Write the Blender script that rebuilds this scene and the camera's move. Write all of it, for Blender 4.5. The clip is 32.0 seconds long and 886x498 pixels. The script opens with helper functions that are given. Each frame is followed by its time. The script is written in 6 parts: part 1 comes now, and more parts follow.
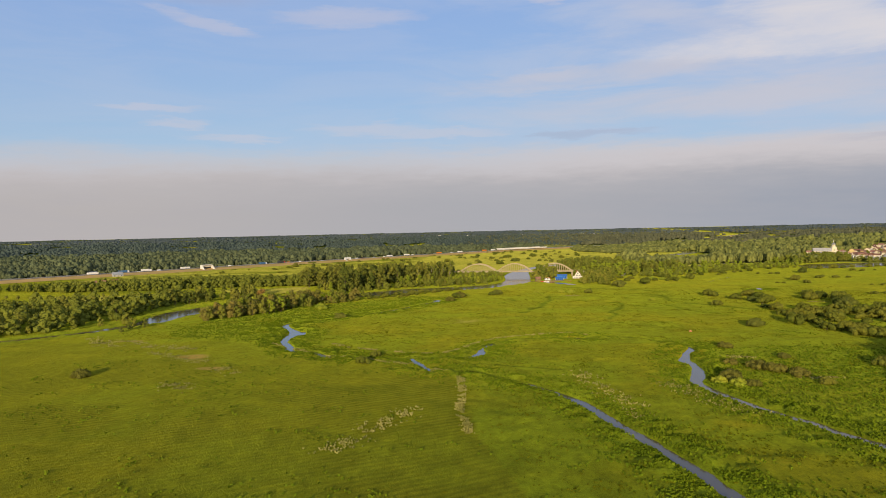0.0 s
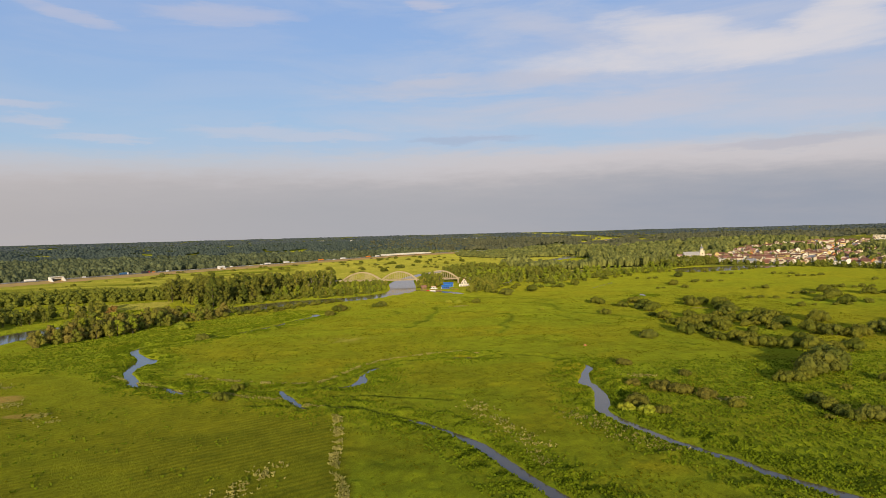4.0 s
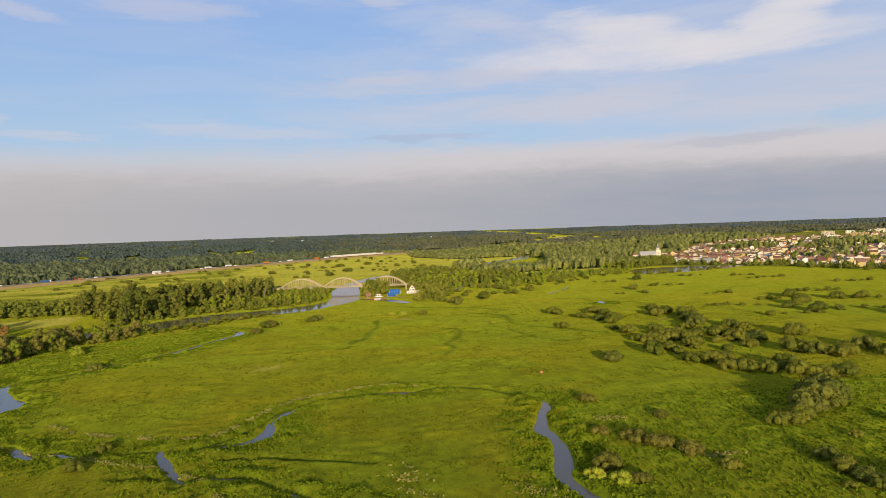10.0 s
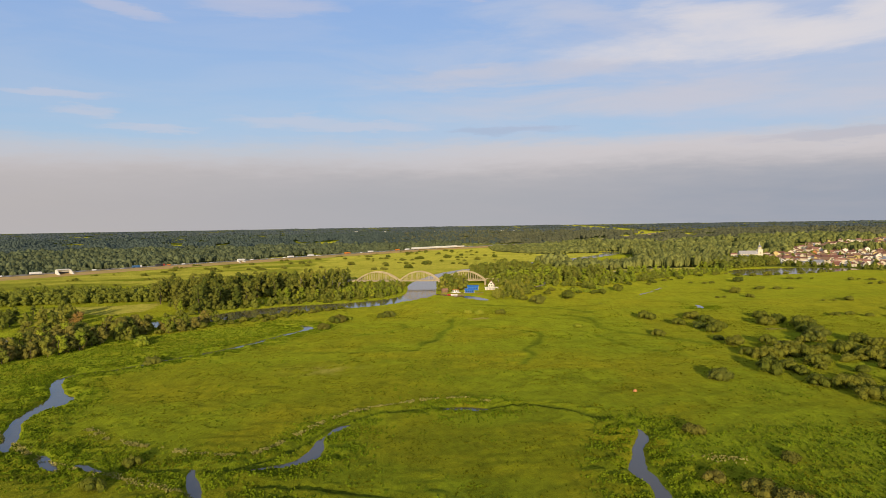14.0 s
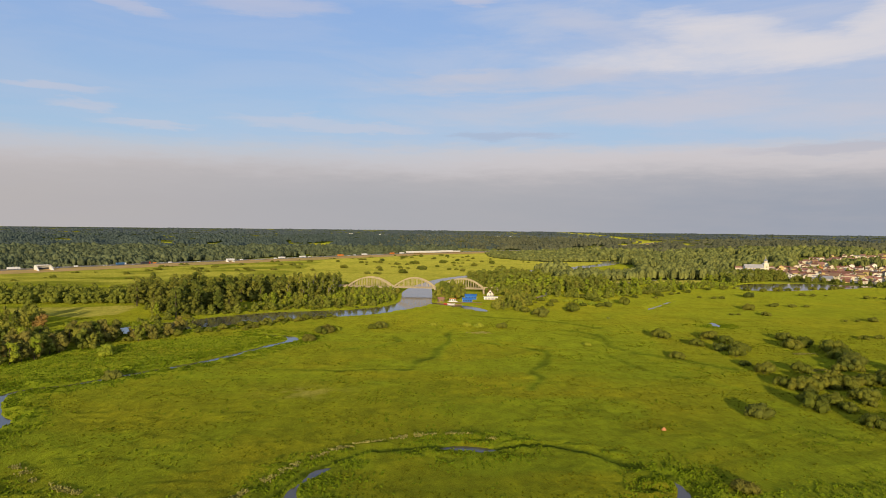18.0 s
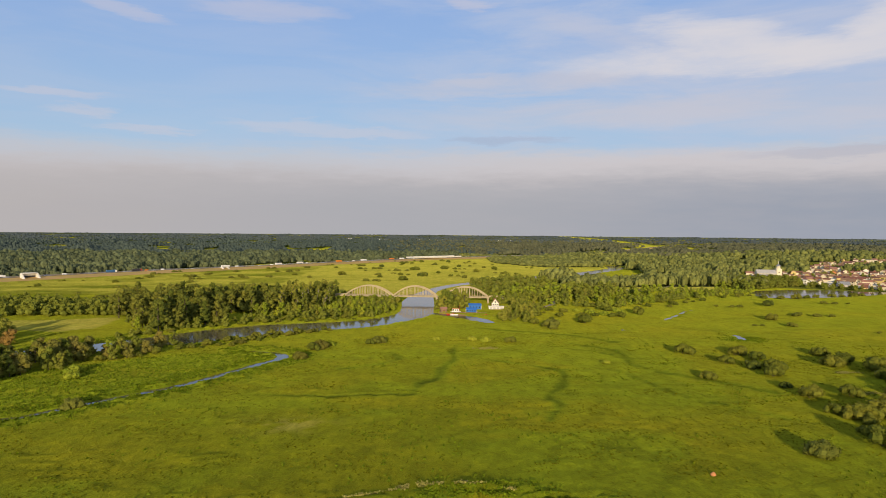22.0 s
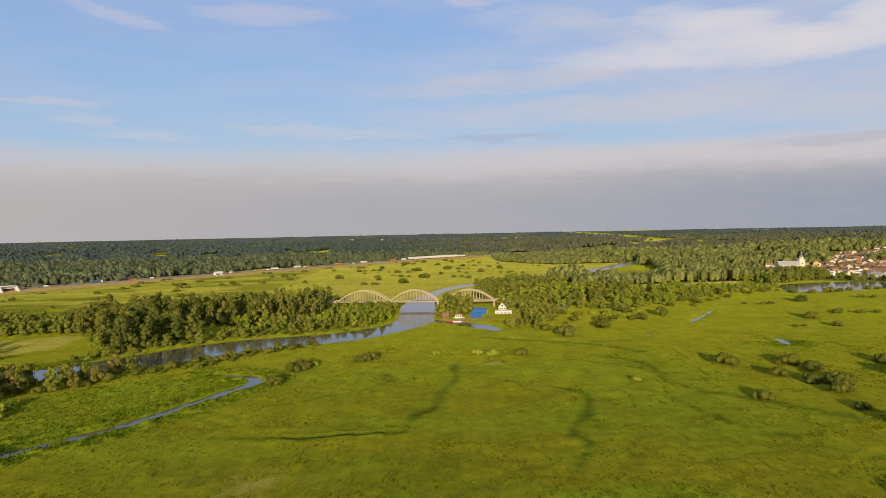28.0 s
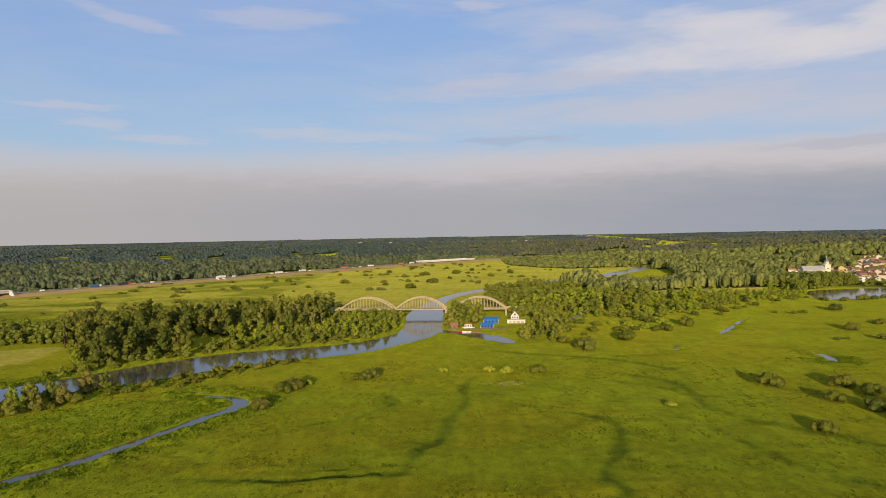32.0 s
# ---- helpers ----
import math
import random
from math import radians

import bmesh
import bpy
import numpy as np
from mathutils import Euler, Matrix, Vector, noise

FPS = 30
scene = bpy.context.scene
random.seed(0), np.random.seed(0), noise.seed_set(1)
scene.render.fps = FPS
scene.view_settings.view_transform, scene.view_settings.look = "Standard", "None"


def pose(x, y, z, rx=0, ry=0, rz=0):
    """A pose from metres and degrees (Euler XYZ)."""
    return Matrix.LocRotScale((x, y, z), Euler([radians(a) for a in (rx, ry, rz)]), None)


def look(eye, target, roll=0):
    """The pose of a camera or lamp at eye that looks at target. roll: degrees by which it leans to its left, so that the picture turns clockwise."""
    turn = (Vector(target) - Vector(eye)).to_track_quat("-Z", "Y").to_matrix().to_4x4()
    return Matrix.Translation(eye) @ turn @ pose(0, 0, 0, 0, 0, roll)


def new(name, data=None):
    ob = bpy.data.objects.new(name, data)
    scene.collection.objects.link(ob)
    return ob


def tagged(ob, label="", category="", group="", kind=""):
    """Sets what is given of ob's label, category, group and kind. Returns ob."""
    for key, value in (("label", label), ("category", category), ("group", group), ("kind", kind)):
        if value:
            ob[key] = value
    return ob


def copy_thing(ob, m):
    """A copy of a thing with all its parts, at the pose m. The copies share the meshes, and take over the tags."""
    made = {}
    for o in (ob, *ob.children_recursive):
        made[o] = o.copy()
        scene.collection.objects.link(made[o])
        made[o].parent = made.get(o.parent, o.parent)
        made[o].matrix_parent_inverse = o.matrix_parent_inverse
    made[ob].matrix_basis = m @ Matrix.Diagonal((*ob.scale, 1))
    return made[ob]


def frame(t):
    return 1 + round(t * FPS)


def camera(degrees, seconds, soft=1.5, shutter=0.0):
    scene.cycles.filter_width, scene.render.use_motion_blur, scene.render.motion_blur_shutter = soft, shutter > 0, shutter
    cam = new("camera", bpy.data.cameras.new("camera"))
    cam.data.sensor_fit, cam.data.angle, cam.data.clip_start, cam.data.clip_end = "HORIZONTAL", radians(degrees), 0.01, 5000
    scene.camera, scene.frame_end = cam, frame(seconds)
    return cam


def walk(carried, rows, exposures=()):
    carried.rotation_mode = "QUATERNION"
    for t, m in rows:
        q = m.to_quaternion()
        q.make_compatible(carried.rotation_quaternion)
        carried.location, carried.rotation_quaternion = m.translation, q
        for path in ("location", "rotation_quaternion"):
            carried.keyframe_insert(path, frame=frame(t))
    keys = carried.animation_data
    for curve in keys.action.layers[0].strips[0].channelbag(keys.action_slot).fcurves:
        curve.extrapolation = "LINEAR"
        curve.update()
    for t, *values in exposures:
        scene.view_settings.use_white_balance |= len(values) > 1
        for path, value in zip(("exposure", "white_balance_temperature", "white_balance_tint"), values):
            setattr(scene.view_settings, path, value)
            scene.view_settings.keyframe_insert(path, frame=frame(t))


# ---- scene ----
cam = camera(66.56, 32.0, soft=0.85)
PATH = [
    (0, look((-8.92, 2.06, 57.25), (-16.084, 101.768, 54.580), -1.22)),
    (0.5, look((-9.19, 6.89, 56.73), (-9.550, 106.858, 54.118), -1.19)),
    (1, look((-9.37, 11.67, 56.54), (-8.066, 111.631, 53.963), -1.18)),
    (1.5, look((-9.43, 16.41, 56.63), (-8.053, 116.369, 54.056), -1.19)),
    (2, look((-9.37, 21.09, 56.93), (-5.235, 120.976, 54.356), -1.23)),
    (2.5, look((-9.17, 25.70, 57.39), (-3.352, 125.499, 54.852), -1.29)),
    (3, look((-8.83, 30.21, 57.99), (-1.413, 129.906, 55.532), -1.37)),
    (3.5, look((-8.33, 34.61, 58.73), (0.231, 134.210, 56.366), -1.45)),
    (5.5, look((-4.77, 51.12, 62.24), (12.121, 149.650, 59.599), -1.44)),
    (6, look((-3.58, 55.23, 62.89), (17.116, 153.030, 60.256), -1.49)),
    (6.5, look((-2.30, 59.35, 63.43), (22.886, 156.090, 60.804), -1.56)),
    (7, look((-0.92, 63.47, 63.86), (25.115, 159.982, 61.233), -1.64)),
    (7.5, look((0.55, 67.59, 64.19), (25.394, 164.414, 61.563), -1.76)),
    (8, look((2.09, 71.72, 64.42), (17.241, 170.528, 61.821), -1.88)),
    (8.5, look((3.66, 75.88, 64.59), (17.682, 174.855, 61.956), -1.94)),
    (9, look((5.20, 80.08, 64.72), (19.946, 178.948, 61.980), -1.96)),
    (9.5, look((6.69, 84.31, 64.81), (22.420, 183.025, 61.962), -1.95)),
    (10, look((8.10, 88.56, 64.88), (24.410, 187.180, 61.956), -1.92)),
    (10.5, look((9.42, 92.82, 64.92), (21.904, 191.993, 61.998), -1.91)),
    (11, look((10.64, 97.07, 64.94), (17.251, 196.807, 62.023), -1.90)),
    (11.5, look((11.75, 101.32, 64.91), (18.109, 201.070, 61.962), -1.83)),
    (12, look((12.72, 105.58, 64.86), (16.264, 205.473, 61.817), -1.71)),
    (12.5, look((13.53, 109.90, 64.78), (17.171, 209.780, 61.595), -1.54)),
    (13, look((14.16, 114.28, 64.70), (17.981, 214.147, 61.341), -1.34)),
    (13.5, look((14.61, 118.71, 64.64), (18.581, 218.571, 61.120), -1.13)),
    (14, look((14.90, 123.19, 64.61), (19.038, 223.036, 60.957), -0.90)),
    (14.5, look((15.01, 127.70, 64.60), (19.241, 227.540, 60.851), -0.68)),
    (16.5, look((14.23, 145.78, 64.82), (19.069, 245.593, 61.185), 0.28)),
    (17, look((14.06, 150.22, 64.96), (18.961, 250.037, 61.465), 0.38)),
    (17.5, look((13.91, 154.62, 65.13), (18.902, 254.444, 61.841), 0.51)),
    (18, look((13.76, 158.98, 65.33), (18.705, 258.812, 62.254), 0.65)),
    (18.5, look((13.60, 163.29, 65.55), (18.584, 263.123, 62.648), 0.75)),
    (19, look((13.45, 167.55, 65.76), (18.361, 267.388, 63.007), 0.78)),
    (19.5, look((13.31, 171.78, 65.94), (18.265, 271.623, 63.314), 0.77)),
    (20, look((13.21, 176.03, 66.07), (18.195, 275.870, 63.533), 0.75)),
    (20.5, look((13.15, 180.31, 66.16), (18.172, 280.152, 63.687), 0.72)),
    (21, look((13.15, 184.64, 66.24), (18.150, 284.483, 63.829), 0.65)),
    (21.5, look((13.21, 189.01, 66.32), (18.149, 288.862, 63.934), 0.56)),
    (22, look((13.35, 193.43, 66.41), (18.300, 293.282, 63.978), 0.47)),
    (22.5, look((13.58, 197.90, 66.50), (18.801, 297.737, 63.988), 0.38)),
    (23, look((13.89, 202.43, 66.60), (19.382, 302.245, 64.003), 0.26)),
    (23.5, look((14.28, 207.00, 66.67), (19.844, 306.812, 64.013), 0.12)),
    (24, look((14.73, 211.59, 66.71), (20.331, 311.397, 64.000), -0.04)),
    (24.5, look((15.23, 216.16, 66.72), (20.797, 315.969, 63.975), -0.20)),
    (25, look((15.79, 220.70, 66.70), (21.271, 320.509, 63.948), -0.37)),
    (25.5, look((16.42, 225.18, 66.65), (21.809, 324.998, 63.897), -0.54)),
    (27.5, look((19.14, 242.37, 66.22), (23.667, 342.230, 63.607), -1.09)),
    (28, look((19.55, 246.59, 66.11), (23.830, 346.469, 63.507), -1.13)),
    (28.5, look((19.88, 250.84, 66.03), (23.885, 350.722, 63.445), -1.13)),
    (29, look((20.13, 255.09, 65.96), (23.901, 354.987, 63.446), -1.11)),
    (29.5, look((20.34, 259.36, 65.93), (23.919, 359.267, 63.493), -1.09)),
    (30, look((20.52, 263.66, 65.96), (24.052, 363.565, 63.581), -1.08)),
    (30.5, look((20.72, 267.98, 66.07), (24.045, 367.897, 63.718), -1.04)),
    (31, look((20.94, 272.33, 66.24), (24.071, 372.257, 63.922), -1.00)),
    (31.5, look((21.18, 276.73, 66.45), (24.218, 376.656, 64.188), -1.00)),
    (32, look((21.43, 281.20, 66.64), (24.378, 381.130, 64.475), -1.08)),
]
walk(cam, PATH, exposures=[(0.0, -0.07), (2.0, -0.07), (6.0, -0.10), (7.5, -0.05), (9.0, 0.0), (11.0, 0.0), (13.0, -0.03), (17.0, -0.06), (25.0, -0.07), (30.0, -0.08), (32.0, -0.12)])

# ---- world, sun ----
SUN_AZ, SUN_EL = 184.6, 10.0
world = bpy.data.worlds.new("evening_sky")
scene.world = world
world.use_nodes = True
wn, wl = world.node_tree.nodes, world.node_tree.links
wn.clear()


def wmath(op, a, b=None, c=None, clamp=False):
    n = wn.new("ShaderNodeMath")
    n.operation, n.use_clamp = op, clamp
    for i, v in enumerate((a, b, c)):
        if v is None:
            continue
        if isinstance(v, (int, float)):
            n.inputs[i].default_value = v
        else:
            wl.new(v, n.inputs[i])
    return n.outputs[0]


def wstep(v, lo, hi):
    n = wn.new("ShaderNodeMapRange")
    n.interpolation_type = "SMOOTHSTEP"
    wl.new(v, n.inputs["Value"])
    n.inputs["From Min"].default_value, n.inputs["From Max"].default_value = lo, hi
    return n.outputs["Result"]


def wmix(f, a, b):
    n = wn.new("ShaderNodeMix")
    n.data_type = "RGBA"
    for i, v in ((0, f), (6, a), (7, b)):
        if isinstance(v, (int, float, tuple)):
            n.inputs[i].default_value = v
        else:
            wl.new(v, n.inputs[i])
    return n.outputs[2]


def wnoise(vec, scale, detail=5.0, rough=0.55, dist=0.0):
    n = wn.new("ShaderNodeTexNoise")
    wl.new(vec, n.inputs["Vector"])
    for k, v in (("Scale", scale), ("Detail", detail), ("Roughness", rough), ("Distortion", dist)):
        n.inputs[k].default_value = v
    return n.outputs["Fac"]


sky = wn.new("ShaderNodeTexSky")
sky.sky_type, sky.sun_disc = "NISHITA", False
sky.sun_elevation, sky.sun_rotation = radians(SUN_EL), radians(SUN_AZ)
sky.air_density, sky.dust_density, sky.ozone_density = 1.0, 1.2, 1.5
tex = wn.new("ShaderNodeTexCoord")
sep = wn.new("ShaderNodeSeparateXYZ")
wl.new(tex.outputs["Generated"], sep.inputs[0])
el = wmath("MULTIPLY", wmath("ARCSINE", sep.outputs["Z"]), 57.2958)
az = wmath("MULTIPLY", wmath("ARCTAN2", sep.outputs["X"], sep.outputs["Y"]), 57.2958)
flat = wn.new("ShaderNodeCombineXYZ")
wl.new(wmath("MULTIPLY", az, 0.05), flat.inputs[0])
wl.new(wmath("MULTIPLY", el, 0.28), flat.inputs[1])
fibre = wn.new("ShaderNodeCombineXYZ")
wl.new(wmath("MULTIPLY", az, 0.035), fibre.inputs[0])
wl.new(wmath("ADD", wmath("MULTIPLY", el, 0.20), wmath("MULTIPLY", az, 0.003)), fibre.inputs[1])
n_big = wnoise(flat.outputs[0], 1.1, 4.0)
n_mid = wnoise(flat.outputs[0], 2.6, 6.0, 0.6)
n_fine = wnoise(flat.outputs[0], 7.0, 6.0, 0.62)
n_fib = wnoise(fibre.outputs[0], 1.7, 7.0, 0.62, 0.6)
wav = wmath("ADD", el, wmath("MULTIPLY", wmath("SUBTRACT", n_big, 0.5), 2.2))
wav = wmath("ADD", wav, wmath("MULTIPLY", wmath("SUBTRACT", n_fine, 0.5), 1.3))
az_w = wmath("ADD", az, wmath("MULTIPLY", wmath("SUBTRACT", n_mid, 0.5), 9.0))
el_w = wmath("ADD", el, wmath("ADD", wmath("MULTIPLY", wmath("SUBTRACT", n_big, 0.5), 1.6), wmath("MULTIPLY", wmath("SUBTRACT", n_fine, 0.5), 1.3)))


def cloud(az0, el0, wide, high, slope=0.0, core=0.0, rim=1.7):
    """A soft ragged cloud bank round a direction, in degrees."""
    da = wmath("MULTIPLY", wmath("SUBTRACT", az_w, az0), 1.0 / wide)
    base = wmath("MULTIPLY_ADD", wmath("SUBTRACT", az, az0), slope, el0)
    de = wmath("MULTIPLY", wmath("SUBTRACT", el_w, base), 1.0 / high)
    d = wmath("ADD", wmath("MULTIPLY", da, da), wmath("MULTIPLY", de, de))
    return wmath("SUBTRACT", 1.0, wstep(d, core, rim))


def together(*masks):
    out = masks[0]
    for mask in masks[1:]:
        out = wmath("MAXIMUM", out, mask)
    return out


# low grey cloud deck, its lit upper edge, thin veils, a pale bank and a bright fibrous cloud
deck = wmath("SUBTRACT", 1.0, wstep(wav, 4.2, 7.4))
edge = wmath("MULTIPLY", wstep(wav, 3.6, 5.6), wmath("SUBTRACT", 1.0, wstep(wav, 6.0, 7.6)))
right = wstep(az, -14.0, 16.0)
veil = wmath("MULTIPLY", wstep(n_fib, 0.34, 0.68), wmath("MULTIPLY_ADD", right, 0.55, 0.25), clamp=True)
thin = wmath("MULTIPLY_ADD", wstep(n_fib, 0.25, 0.6), 0.45, 0.55)
plume = together(cloud(27, 13.5, 15, 1.25, -0.012), cloud(36.3, 14.6, 3.2, 2.1, 0.1), cloud(25.5, 14.8, 6.0, 1.6, -0.22))
plume = wmath("MULTIPLY", plume, thin, clamp=True)
haze = together(cloud(29, 13.8, 19, 3.8), cloud(17.0, 15.4, 7.0, 1.3, -0.35), cloud(44, 10.2, 14, 2.2))
bank = together(cloud(20, 9.9, 20, 1.25, 0.02), cloud(42, 9.3, 16, 2.0), cloud(8, 12.2, 12, 0.9, 0.03))
bank = wmath("MULTIPLY", bank, thin, clamp=True)
puff = together(cloud(-9.8, 8.6, 5.0, 0.55), cloud(-5.0, 8.2, 6.0, 0.4), cloud(-25.0, 9.0, 2.2, 0.35), cloud(-27.0, 10.1, 4.5, 0.30), cloud(-21.0, 8.0, 4.0, 0.3), cloud(5.6, 18.3, 1.8, 0.5), cloud(-12.0, 17.4, 6.0, 0.7), cloud(-22.5, 16.3, 4.0, 0.5, -0.2))
smoke = together(cloud(33.0, 6.2, 5.5, 0.40, 0.02), cloud(8.0, 7.7, 5.0, 0.30), cloud(-26.0, 19.5, 9.0, 1.6))
gap = together(cloud(4, 7.6, 26, 1.1, 0.01), cloud(30, 7.4, 10, 0.8))
grey = wmix(wstep(az, -34.0, 2.0), (3.98, 3.72, 3.70, 1), (3.42, 3.42, 3.66, 1))
grey = wmix(wstep(az, 2.0, 34.0), grey, (2.75, 2.98, 3.55, 1))
grey = wmix(wmath("MULTIPLY", wstep(n_mid, 0.35, 0.7), 0.25), grey, (3.7, 3.55, 3.75, 1))
grey = wmix(wmath("MULTIPLY", wstep(wav, 1.8, 6.0), 0.7), grey, (4.5, 4.25, 4.35, 1))
blue = wmix(0.70, sky.outputs[0], wmix(wstep(el, 3.0, 20.0), (3.3, 4.7, 6.7, 1), (2.5, 3.85, 7.0, 1)))
blue = wmix(wstep(el, 19.5, 28.0), blue, (2.95, 3.3, 4.3, 1))
col = wmix(wmath("MULTIPLY", veil, 0.8), blue, (4.4, 4.75, 5.8, 1))
col = wmix(wmath("MULTIPLY", haze, 0.45), col, (4.5, 4.65, 5.6, 1))
col = wmix(wmath("MULTIPLY", gap, 0.45), col, (3.5, 4.5, 6.0, 1))
col = wmix(wmath("MULTIPLY", bank, 0.60), col, (4.95, 4.75, 5.2, 1))
col = wmix(wmath("MULTIPLY", plume, 0.72), col, (6.4, 5.95, 5.9, 1))
col = wmix(deck, col, grey)
col = wmix(wmath("MULTIPLY", edge, wmath("MULTIPLY_ADD", right, 0.35, 0.35)), col, (5.4, 4.9, 4.9, 1))
col = wmix(wmath("MULTIPLY", puff, 0.34), col, (5.6, 5.0, 5.2, 1))
col = wmix(wmath("MULTIPLY", smoke, 0.32), col, (3.1, 3.2, 4.1, 1))
bg = wn.new("ShaderNodeBackground")
bg.inputs["Strength"].default_value = 0.125
wl.new(col, bg.inputs["Color"])
wout = wn.new("ShaderNodeOutputWorld")
wl.new(bg.outputs[0], wout.inputs["Surface"])

sun_data = bpy.data.lights.new("sun", "SUN")
sun_data.energy, sun_data.angle, sun_data.color = 4.6, radians(0.6), (1.0, 0.80, 0.52)
sun = new("sun", sun_data)
sun_dir = Vector((math.sin(radians(SUN_AZ)) * math.cos(radians(SUN_EL)), math.cos(radians(SUN_AZ)) * math.cos(radians(SUN_EL)), math.sin(radians(SUN_EL))))
sun.matrix_world = look(sun_dir * 900, (0, 0, 0))
scene.view_settings.exposure = 0.0


# ---- materials ----
def material(name, a, b=None, scale=1.0, rough=0.85, metal=0.0, bump=0.0, bump_scale=None, spread=0.0, island=0.0, sheen=0.0, detail=6.0, spec=0.3):
    """Two colours mixed by noise at two scales (per metre), with relief and a spread of brightness between pieces."""
    m = bpy.data.materials.new(name)
    m.use_nodes = True
    n, l = m.node_tree.nodes, m.node_tree.links
    bsdf = n["Principled BSDF"]
    bsdf.inputs["Roughness"].default_value, bsdf.inputs["Metallic"].default_value = rough, metal
    bsdf.inputs["Specular IOR Level"].default_value = spec
    bsdf.inputs["Sheen Weight"].default_value = sheen
    tc = n.new("ShaderNodeTexCoord")
    b = b or tuple(v * 0.8 for v in a)
    t1 = n.new("ShaderNodeTexNoise")
    t1.inputs["Scale"].default_value, t1.inputs["Detail"].default_value = scale, detail
    l.new(tc.outputs["Object"], t1.inputs["Vector"])
    t2 = n.new("ShaderNodeTexNoise")
    t2.inputs["Scale"].default_value, t2.inputs["Detail"].default_value = scale * 0.17, 3.0
    l.new(tc.outputs["Object"], t2.inputs["Vector"])
    av = n.new("ShaderNodeMath")
    av.operation = "MULTIPLY_ADD"
    l.new(t1.outputs["Fac"], av.inputs[0])
    av.inputs[1].default_value = 0.55
    half = n.new("ShaderNodeMath")
    half.operation = "MULTIPLY"
    half.inputs[1].default_value = 0.45
    l.new(t2.outputs["Fac"], half.inputs[0])
    l.new(half.outputs[0], av.inputs[2])
    ramp = n.new("ShaderNodeMapRange")
    ramp.interpolation_type = "SMOOTHSTEP"
    ramp.inputs["From Min"].default_value, ramp.inputs["From Max"].default_value = 0.36, 0.64
    l.new(av.outputs[0], ramp.inputs["Value"])
    mix = n.new("ShaderNodeMix")
    mix.data_type = "RGBA"
    mix.inputs[6].default_value, mix.inputs[7].default_value = (*a, 1), (*b, 1)
    l.new(ramp.outputs["Result"], mix.inputs[0])
    out = mix.outputs[2]
    if spread or island:
        hsv = n.new("ShaderNodeHueSaturation")
        l.new(out, hsv.inputs["Color"])
        info = n.new("ShaderNodeObjectInfo").outputs["Random"]
        geo = n.new("ShaderNodeNewGeometry").outputs["Random Per Island"]
        v1 = n.new("ShaderNodeMath")
        v1.operation = "MULTIPLY_ADD"
        l.new(info, v1.inputs[0])
        v1.inputs[1].default_value, v1.inputs[2].default_value = spread, 1.0 - spread / 2 - island / 2
        v2 = n.new("ShaderNodeMath")
        v2.operation = "MULTIPLY_ADD"
        l.new(geo, v2.inputs[0])
        v2.inputs[1].default_value = island
        l.new(v1.outputs[0], v2.inputs[2])
        l.new(v2.outputs[0], hsv.inputs["Value"])
        v3 = n.new("ShaderNodeMath")
        v3.operation = "MULTIPLY_ADD"
        l.new(info, v3.inputs[0])
        v3.inputs[1].default_value, v3.inputs[2].default_value = -spread * 0.08, 0.5 + spread * 0.04
        l.new(v3.outputs[0], hsv.inputs["Hue"])
        out = hsv.outputs["Color"]
    l.new(out, bsdf.inputs["Base Color"])
    if bump:
        t3 = n.new("ShaderNodeTexNoise")
        t3.inputs["Scale"].default_value, t3.inputs["Detail"].default_value = bump_scale or scale * 3, 5.0
        l.new(tc.outputs["Object"], t3.inputs["Vector"])
        bp = n.new("ShaderNodeBump")
        bp.inputs["Strength"].default_value, bp.inputs["Distance"].default_value = 0.8, bump
        l.new(t3.outputs["Fac"], bp.inputs["Height"])
        l.new(bp.outputs["Normal"], bsdf.inputs["Normal"])
    return m


M_BARK = material("bark", (0.11, 0.085, 0.06), (0.06, 0.045, 0.03), 4.0, 0.95, bump=0.03)
M_BARK_PALE = material("pale_bark", (0.34, 0.30, 0.24), (0.16, 0.13, 0.10), 3.0, 0.9, bump=0.02)
M_LEAF_DARK = material("alder_leaves", (0.140, 0.152, 0.024), (0.094, 0.110, 0.018), 0.5, 0.75, spread=0.5, island=0.18, spec=0.04)
M_LEAF_MID = material("willow_leaves", (0.205, 0.214, 0.030), (0.142, 0.158, 0.022), 0.5, 0.75, spread=0.5, island=0.18, spec=0.04)
M_LEAF_OLIVE = material("olive_leaves", (0.205, 0.184, 0.036), (0.138, 0.134, 0.026), 0.5, 0.8, spread=0.5, island=0.18, spec=0.04)
M_LEAF_BRIGHT = material("young_leaves", (0.262, 0.290, 0.026), (0.204, 0.250, 0.020), 0.5, 0.75, spread=0.35, island=0.25, spec=0.04)
M_LEAF_BROWN = material("dry_twig_leaves", (0.152, 0.140, 0.024), (0.110, 0.114, 0.018), 0.6, 0.85, spread=0.3, island=0.3, spec=0.04)
M_WOODS_EAST = material("light_wood_leaves", (0.215, 0.222, 0.056), (0.130, 0.148, 0.042), 0.22, 0.9, bump=1.6, bump_scale=0.4, island=0.55, spec=0.04)
M_LEAF_BUSH = material("willow_bush_leaves", (0.158, 0.164, 0.021), (0.104, 0.118, 0.015), 0.5, 0.8, spread=0.4, island=0.20, spec=0.04)
# blue raised in these leaves and the western pines to imitate haze
M_WOODS = material("mixed_wood_leaves", (0.132, 0.150, 0.066), (0.076, 0.096, 0.052), 0.22, 0.9, bump=1.6, bump_scale=0.4, island=0.55, spec=0.04)
